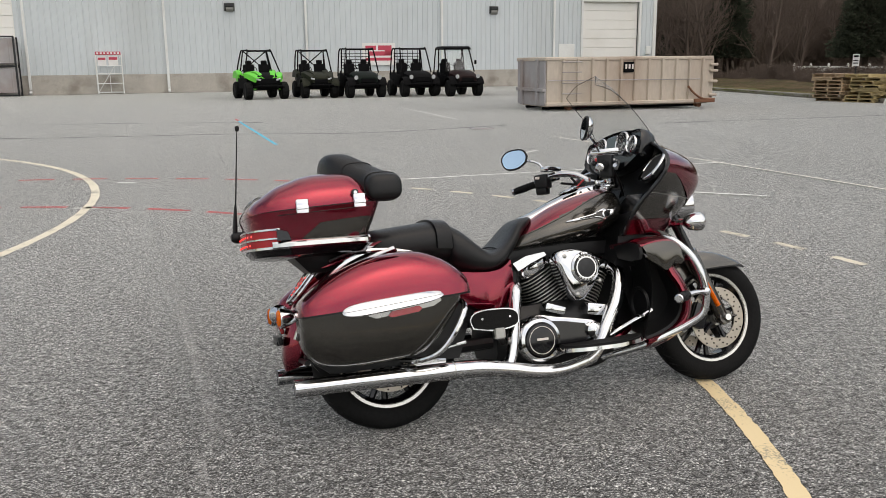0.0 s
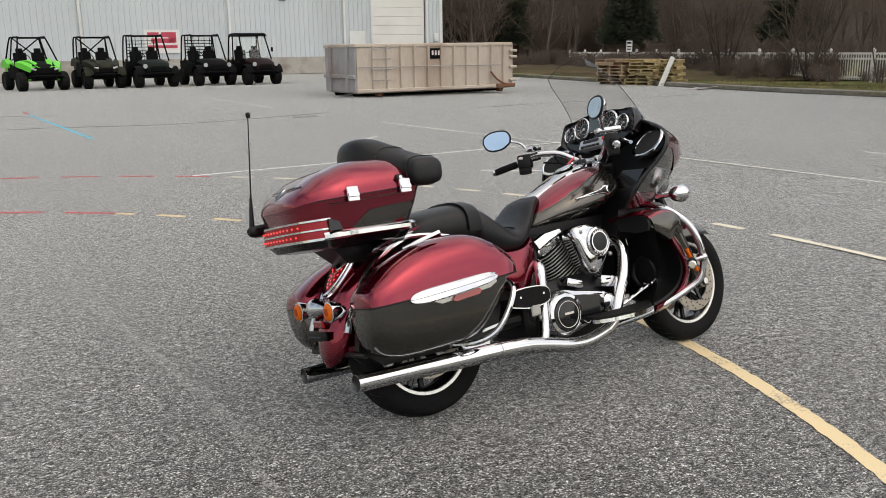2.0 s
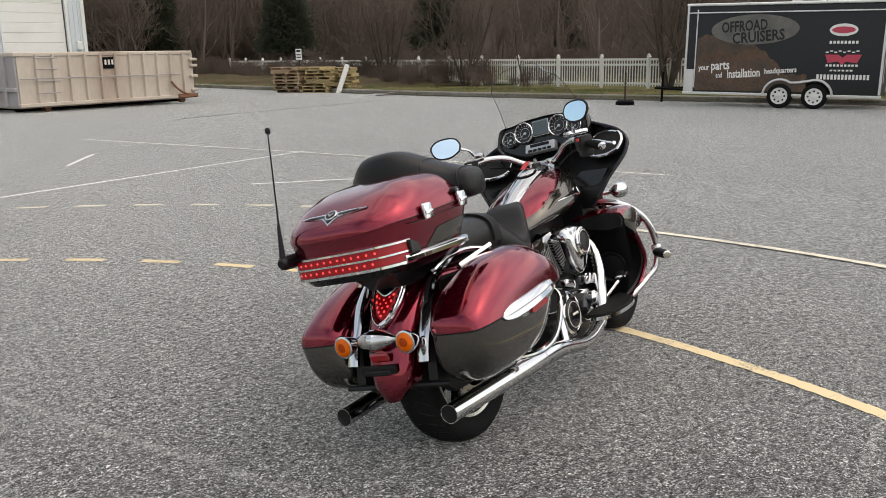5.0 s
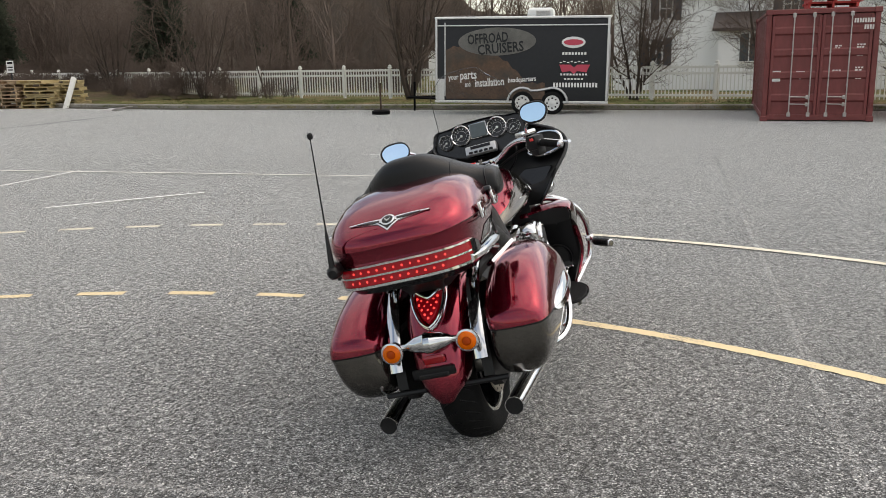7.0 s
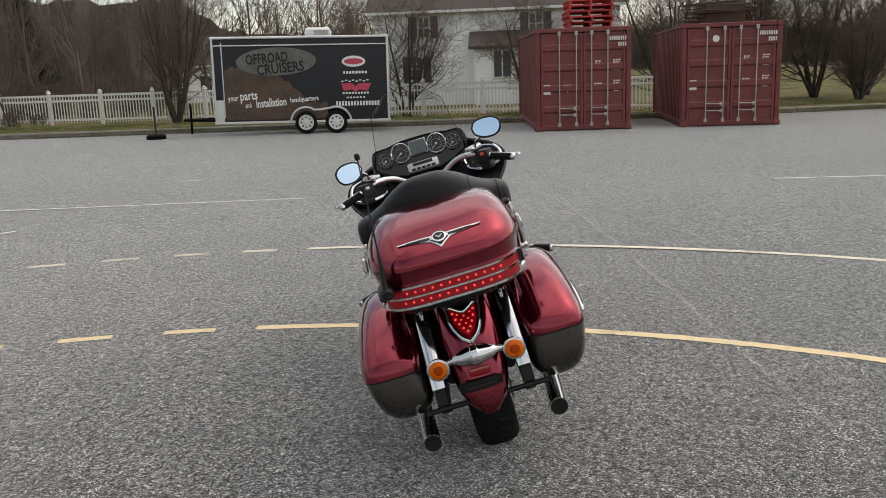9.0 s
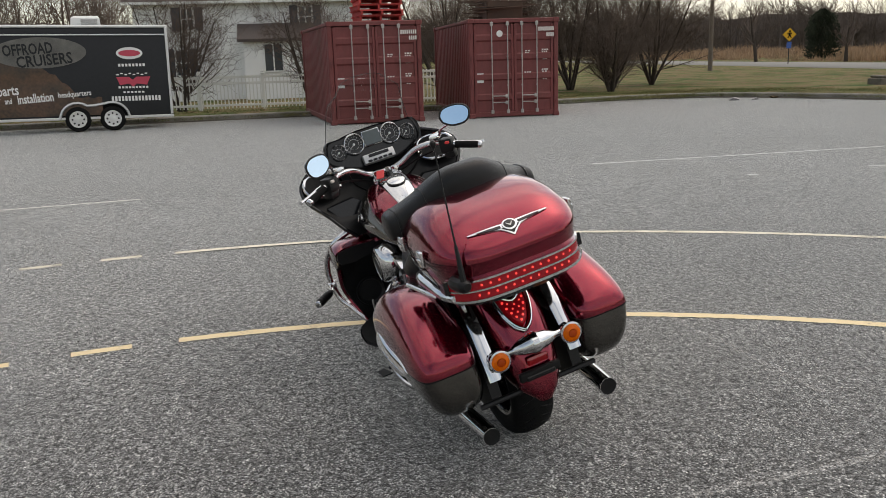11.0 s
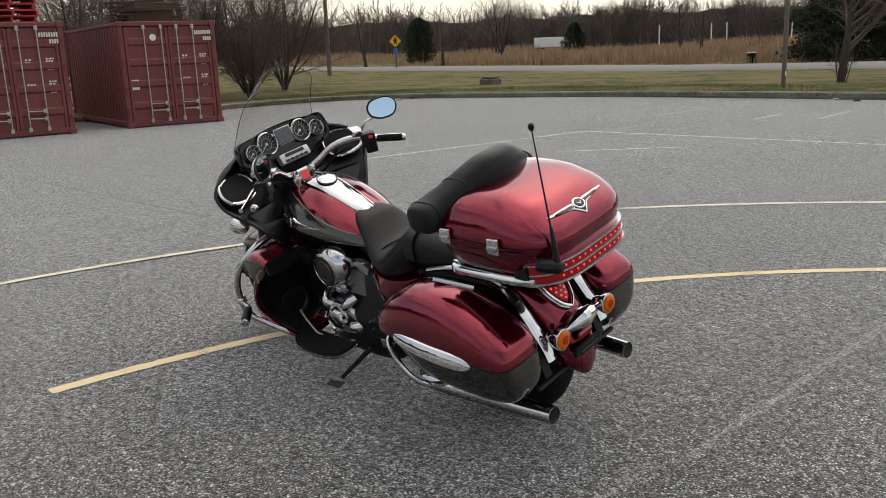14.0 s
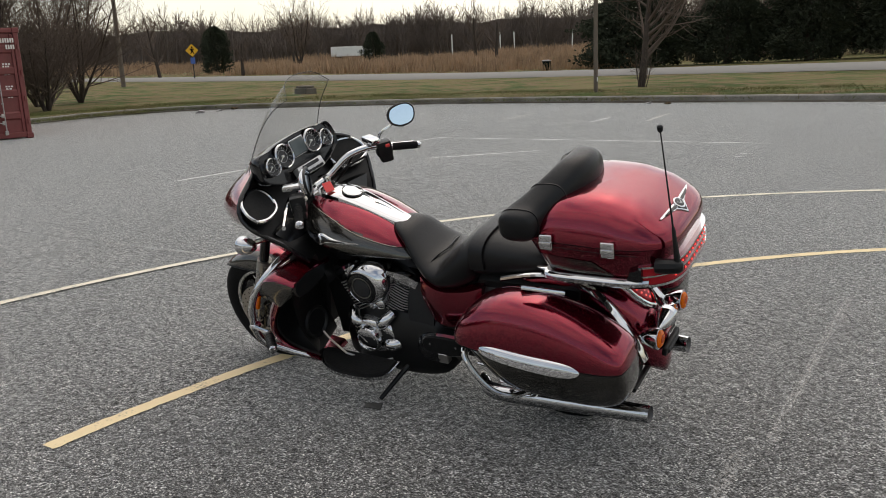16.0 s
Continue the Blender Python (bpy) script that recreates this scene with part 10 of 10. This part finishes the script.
for y, z, r, nm in ((0.188, -0.004, 0.038, "fuel_gauge"), (0.100, 0.014, 0.050, "speedometer"), (-0.100, 0.014, 0.050, "tachometer"), (-0.188, -0.004, 0.038, "temperature_gauge")):
    bm = bmesh.new()
    lathe(bm, [(0.01, r * 1.16), (-0.020, r * 1.16), (-0.027, r * 1.10), (-0.030, r * 1.04), (-0.026, r * 0.96), (-0.006, r * 0.92)], (0, y, z), "x", 36)
    bmesh.ops.transform(bm, matrix=DASH, verts=bm.verts[:])
    g = part(nm, bm, CHROME, dash, "round gauge in a chrome ring")
    bm = bmesh.new()
    lathe(bm, [(-0.005, r * 0.95), (-0.009, r * 0.93), (-0.009, r * 0.70)], (0, y, z), "x", 32)
    bmesh.ops.transform(bm, matrix=DASH, verts=bm.verts[:])
    part("gauge_face", bm, DIAL, bike, "dark dial face of the " + nm.replace("_", " "))
    bm = bmesh.new()
    n = 13 if r > 0.04 else 7
    for k in range(n):
        a = radians(-130 + 260 * k / (n - 1) + 90)
        p0, p1 = r * 0.72, r * 0.86
        tube(bm, [(-0.0098, y + p0 * math.cos(a), z + p0 * math.sin(a)), (-0.0098, y + p1 * math.cos(a), z + p1 * math.sin(a))], 0.0011, 4)
    a = radians(215)
    tube(bm, [(-0.013, y, z), (-0.013, y - r * 0.62 * math.cos(a), z + r * 0.62 * math.sin(a))], 0.0016, 4)
    lathe(bm, [(-0.009, r * 0.14), (-0.016, r * 0.12)], (0, y, z), "x", 12)
    tube(bm, [(-0.0095, y + r * 0.55 * math.cos(q), z + r * 0.55 * math.sin(q)) for q in (2 * math.pi * k / 24 for k in range(25))], 0.0006, 4)
    bmesh.ops.transform(bm, matrix=DASH, verts=bm.verts[:])
    part("gauge_mark", bm, DIALMARK, bike, "pale marks and needle of the " + nm.replace("_", " "))
bm = bmesh.new()
box(bm, (-0.012, 0, 0.022), (0.024, 0.098, 0.084), 0.008, None, 2)
bmesh.ops.transform(bm, matrix=DASH, verts=bm.verts[:])
d = part("display", bm, CHROME, dash, "chrome framed display")
bm = bmesh.new()
box(bm, (-0.022, 0, 0.022), (0.010, 0.090, 0.076), 0.004)
bmesh.ops.transform(bm, matrix=DASH, verts=bm.verts[:])
part("display_glass", bm, LCD, bike, "grey-green display")
bm = bmesh.new()
box(bm, (-0.032, 0, -0.085), (0.04, 0.172, 0.050), 0.010, (0, 12, 0), 2)
bmesh.ops.transform(bm, matrix=DASH, verts=bm.verts[:])
rad = part("audio_panel", bm, SILVER, bike, "silver audio panel")
bm = bmesh.new()
box(bm, (-0.051, 0.0, -0.070), (0.006, 0.110, 0.016), 0.002, (0, 12, 0))
for k in range(5):
    box(bm, (-0.056, -0.055 + 0.0275 * k, -0.096), (0.008, 0.022, 0.012), 0.002, (0, 12, 0))
bmesh.ops.transform(bm, matrix=DASH, verts=bm.verts[:])
part("audio_button", bm, BLACKGLOSS, rad)

# windscreen: one curved clear sheet
bm = bmesh.new()
for off in (0.0, 0.004):
    rings = []
    for j in range(13):
        v = j / 12
        w = 0.250 - 0.07 * v - 0.035 * max(0, v - 0.82) / 0.18
        row = []
        for i in range(17):
            u = -1 + 2 * i / 16
            corner = 0.022 * max(0.0, abs(u) - 0.7) / 0.3 * (v ** 6)
            x = 1.385 - 0.275 * v + 0.03 * math.sin(math.pi * v) - (0.095 - 0.03 * v) * u * u + off
            z = 1.150 + 0.360 * v - corner * 1.6 - (0.03 * (1 - v) + 0.028 * v) * u * u
            row.append((x, w * u, z))
        rings.append(row)
    ring_faces(bm, rings, False)
ws = part("windscreen", bm, SCREENGLASS, bike, "tall clear curved windscreen", angle=80)
ws.visible_shadow = False
left = []
SHEET_EDGE = mat("sheet_edge", (0.05, 0.05, 0.05), 0.2, var=0.1)
for j in range(13):
    v = j / 12
    w = 0.250 - 0.07 * v - 0.035 * max(0, v - 0.82) / 0.18
    left.append(Vector((1.387 - 0.275 * v + 0.03 * math.sin(math.pi * v) - (0.095 - 0.03 * v), w, 1.150 + 0.360 * v - 0.022 * 1.6 * v ** 6 - (0.03 * (1 - v) + 0.028 * v))))
for s in (-1, 1):
    bm = bmesh.new()
    tube(bm, [Vector((p.x, s * p.y, p.z)) for p in left], 0.0016, 5)
    part("screen_edge", bm, SHEET_EDGE, ws)
bm = bmesh.new()
tube(bm, [(1.112 - 0.065 * u * u, 0.145 * u, 1.510 - 0.022 * 1.6 * max(0.0, abs(u) - 0.7) / 0.3 - 0.028 * u * u) for u in (-1 + k / 8 for k in range(17))], 0.0014, 5)
part("screen_edge", bm, SHEET_EDGE, ws)
bm = bmesh.new()
tube(bm, smooth_path([(1.292, -0.252, 1.118), (1.36, -0.15, 1.142), (1.39, 0, 1.152), (1.36, 0.15, 1.142), (1.292, 0.252, 1.118)], 5), 0.012, 8)
part("screen_trim", bm, BLACKGLOSS, bike, "black trim at the windscreen foot")
# headlamp and passing lamps
bm = bmesh.new()
lathe(bm, [(-0.12, 0.05), (-0.08, 0.088), (0.0, 0.100), (0.025, 0.098), (0.030, 0.090)], (1.528, 0, 0.875), "x", 36)
hl = part("headlamp", bm, CHROME, bike, "chrome ringed headlamp")
bm = bmesh.new()
lathe(bm, [(0.020, 0.092), (0.035, 0.075), (0.045, 0.04), (0.047, 0.01)], (1.528, 0, 0.875), "x", 32)
part("lens", bm, HEADLAMP, hl)
for s in (-1, 1):
    bm = bmesh.new()
    lathe(bm, [(-0.065, 0.008), (-0.058, 0.022), (-0.035, 0.036), (0.0, 0.043), (0.018, 0.044), (0.026, 0.040)], (1.450, s * 0.240, 0.776), "x", 24)
    tube(bm, [(1.37, s * 0.14, 0.780), (1.428, s * 0.217, 0.776)], 0.013, 8)
    pl = part("passing_lamp", bm, CHROME, bike, "chrome bullet passing lamp")
    bm = bmesh.new()
    lathe(bm, [(0.022, 0.040), (0.034, 0.030), (0.038, 0.01)], (1.450, s * 0.240, 0.776), "x", 20)
    part("lens", bm, HEADLAMP, pl)
bm = bmesh.new()
box(bm, (1.30, 0, 0.76), (0.16, 0.28, 0.08), 0.02)
box(bm, (1.36, 0, 0.86), (0.14, 0.22, 0.2), 0.02)
part("steering_head", bm, ENGINEBLACK, bike)

# black cowl filling the space under the fairing
for s in (-1, 1):
    bm = bmesh.new()
    ring_faces(bm, [[(1.03, s * y, 0.60), (1.20, s * y, 0.60), (1.25, s * y, 0.74), (1.08, s * y, 0.80)] for y in (0.02, 0.12, 0.19)])
    part("inner_cowl", bm, BLACKSATIN, bike, "black cowl behind the leg shield")

# -- handlebar, controls, mirrors --
bm = bmesh.new()
tube(bm, smooth_path([(0.938, -0.352, 1.056), (1.000, -0.262, 1.084), (1.070, -0.172, 1.070), (1.118, -0.088, 1.018), (1.130, 0.0, 1.005), (1.118, 0.088, 1.018), (1.070, 0.172, 1.070), (1.000, 0.262, 1.084), (0.938, 0.352, 1.056)], 6), 0.0160, 14)
part("handlebar", bm, CHROME, bike, "chrome pull-back handlebar", angle=60)
bm = bmesh.new()
for s in (-1, 1):
    box(bm, (1.130, s * 0.05, 0.995), (0.05, 0.035, 0.06), 0.008, None, 2)
box(bm, (1.14, 0, 0.975), (0.10, 0.16, 0.03), 0.01, None, 2)
part("bar_clamp", bm, CHROME, bike, "chrome bar clamp")
for s in (-1, 1):
    bm = bmesh.new()
    a, b = Vector((0.940, s * 0.350, 1.054)), Vector((0.860, s * 0.446, 1.030))
    tube(bm, [a, a.lerp(b, 0.04), a.lerp(b, 0.06), a.lerp(b, 0.94), b], [0.014, 0.019, 0.0175, 0.0175, 0.016], 14)
    for k in range(9):
        q = a.lerp(b, 0.14 + 0.085 * k)
        tube(bm, [q, q + (b - a).normalized() * 0.005], 0.0187, 14)
    gr = part("grip", bm, RUBBER, bike, "black rubber grip")
    bm = bmesh.new()
    tube(bm, [b, b + (b - a).normalized() * 0.010, b + (b - a).normalized() * 0.018], [0.0175, 0.018, 0.011], 14)
    part("grip_end", bm, CHROME, gr)
    bm = bmesh.new()
    box(bm, (0.962, s * 0.318, 1.060), (0.066, 0.072, 0.074), 0.014, (0, 0, s * -52 + 90), 2)
    box(bm, (0.960, s * 0.324, 1.016), (0.055, 0.06, 0.045), 0.012, (0, 0, s * -52 + 90), 2)
    sw = part("switch_housing", bm, BLACKSATIN, bike, "black switch housing")
    bm = bmesh.new()
    box(bm, (0.928, s * 0.308, 1.078), (0.018, 0.022, 0.014), 0.003, (0, 0, s * -52 + 90))
    part("switch", bm, REDTAG if s < 0 else STENCIL, sw)
    bm = bmesh.new()
    box(bm, (0.990, s * 0.275, 1.116), (0.120, 0.050, 0.026), 0.010, (0, 0, s * 28), 2)
    part("master_cylinder", bm, CHROME, bike, "chrome fluid reservoir")
    bm = bmesh.new()
    tube(bm, smooth_path([(1.03, s * 0.275, 1.068), (1.005, s * 0.335, 1.062), (0.955, s * 0.415, 1.045), (0.918, s * 0.475, 1.03), (0.905, s * 0.49, 1.03)], 5), [0.009] * 10 + [0.007] * 9 + [0.009] * 2, 8)
    part("clutch_lever" if s > 0 else "brake_lever", bm, CHROME, bike, "chrome hand lever")
    bm = bmesh.new()
    tube(bm, smooth_path([(1.06, s * 0.20, 1.06), (1.11, s * 0.17, 0.99), (1.16, s * 0.11, 0.93)], 5), 0.006, 6)
    tube(bm, smooth_path([(1.03, s * 0.255, 1.04), (1.08, s * 0.18, 1.02), (1.15, s * 0.07, 0.97)], 5), 0.006, 6)
    part("cable", bm, BLACKSATIN, bike)
    # mirror on a bent chrome stem
    c = Vector((0.838, 0.366, 1.183)) if s > 0 else Vector((0.856, -0.360, 1.208))
    bm = bmesh.new()
    tube(bm, smooth_path([(0.955, s * 0.285, 1.118), (0.935, s * 0.295, 1.150), (0.900, s * 0.328, 1.170), c + Vector((0.014, -s * 0.012, -0.012))], 5), 0.0065, 8)
    ms = part("mirror_stem", bm, CHROME, bike, "chrome mirror stem")
    M = Matrix.Translation(c) @ pose(0, 0, 0, 0, 0, 34 if s > 0 else -18) @ pose(0, 0, 0, 0, 4 if s > 0 else 13, 0)
    ol = smooth_path([(0, y, z) for y, z in ((-0.062, -0.022), (-0.070, 0.010), (-0.052, 0.042), (-0.010, 0.052), (0.040, 0.046), (0.070, 0.018), (0.064, -0.022), (0.036, -0.046), (-0.02, -0.046), (-0.062, -0.022))], 4)[:-1]
    ol = [Vector((p.x, s * p.y * 1.06, p.z * 0.98)) for p in ol]
    bm = bmesh.new()
    ring_faces(bm, [[(x, p.y * k, p.z * k) for p in ol] for x, k in ((-0.004, 0.97), (-0.003, 1.0), (0.008, 1.0), (0.022, 0.80), (0.030, 0.4))])
    bmesh.ops.transform(bm, matrix=M, verts=bm.verts[:])
    mr = part("mirror", bm, CHROME, bike, "chrome backed mirror", angle=50)
    bm = bmesh.new()
    tube(bm, [Vector((-0.004, p.y * 0.98, p.z * 0.98)) for p in ol + ol[:1]], 0.0055, 6)
    bmesh.ops.transform(bm, matrix=M, verts=bm.verts[:])
    part("mirror_rim", bm, BLACKSATIN, mr)
    bm = bmesh.new()
    plate(bm, [(p.y * 0.95, p.z * 0.95) for p in ol], -0.0075, -0.003, "x")
    bmesh.ops.transform(bm, matrix=M, verts=bm.verts[:])
    part("mirror_glass", bm, SKYMIRROR, mr, "mirror glass", smooth=False)

# -- whip aerial on its rubber foot --
bm = bmesh.new()
tube(bm, smooth_path([(-0.52, 0.235, 0.885), (-0.555, 0.232, 0.885), (-0.592, 0.225, 0.885), (-0.61, 0.222, 0.884)], 3), [0.026, 0.027, 0.027, 0.027, 0.026, 0.026, 0.025, 0.022, 0.018, 0.014], 10)
part("aerial_foot", bm, BLACKSATIN, bike, "black rubber aerial foot")
bm = bmesh.new()
tube(bm, [(-0.592, 0.225, 0.90), (-0.582, 0.215, 1.02), (-0.58, 0.214, 1.03), (-0.550, 0.187, 1.352)], [0.012, 0.006, 0.0035, 0.0022], 8)
part("aerial", bm, BLACKSATIN, bike, "thin black whip aerial")
bm = bmesh.new()
lathe(bm, [(-0.012, 0.006), (-0.006, 0.010), (0.006, 0.010), (0.011, 0.006)], (-0.549, 0.186, 1.360), "z", 10)
part("aerial_tip", bm, BLACKSATIN, bike)
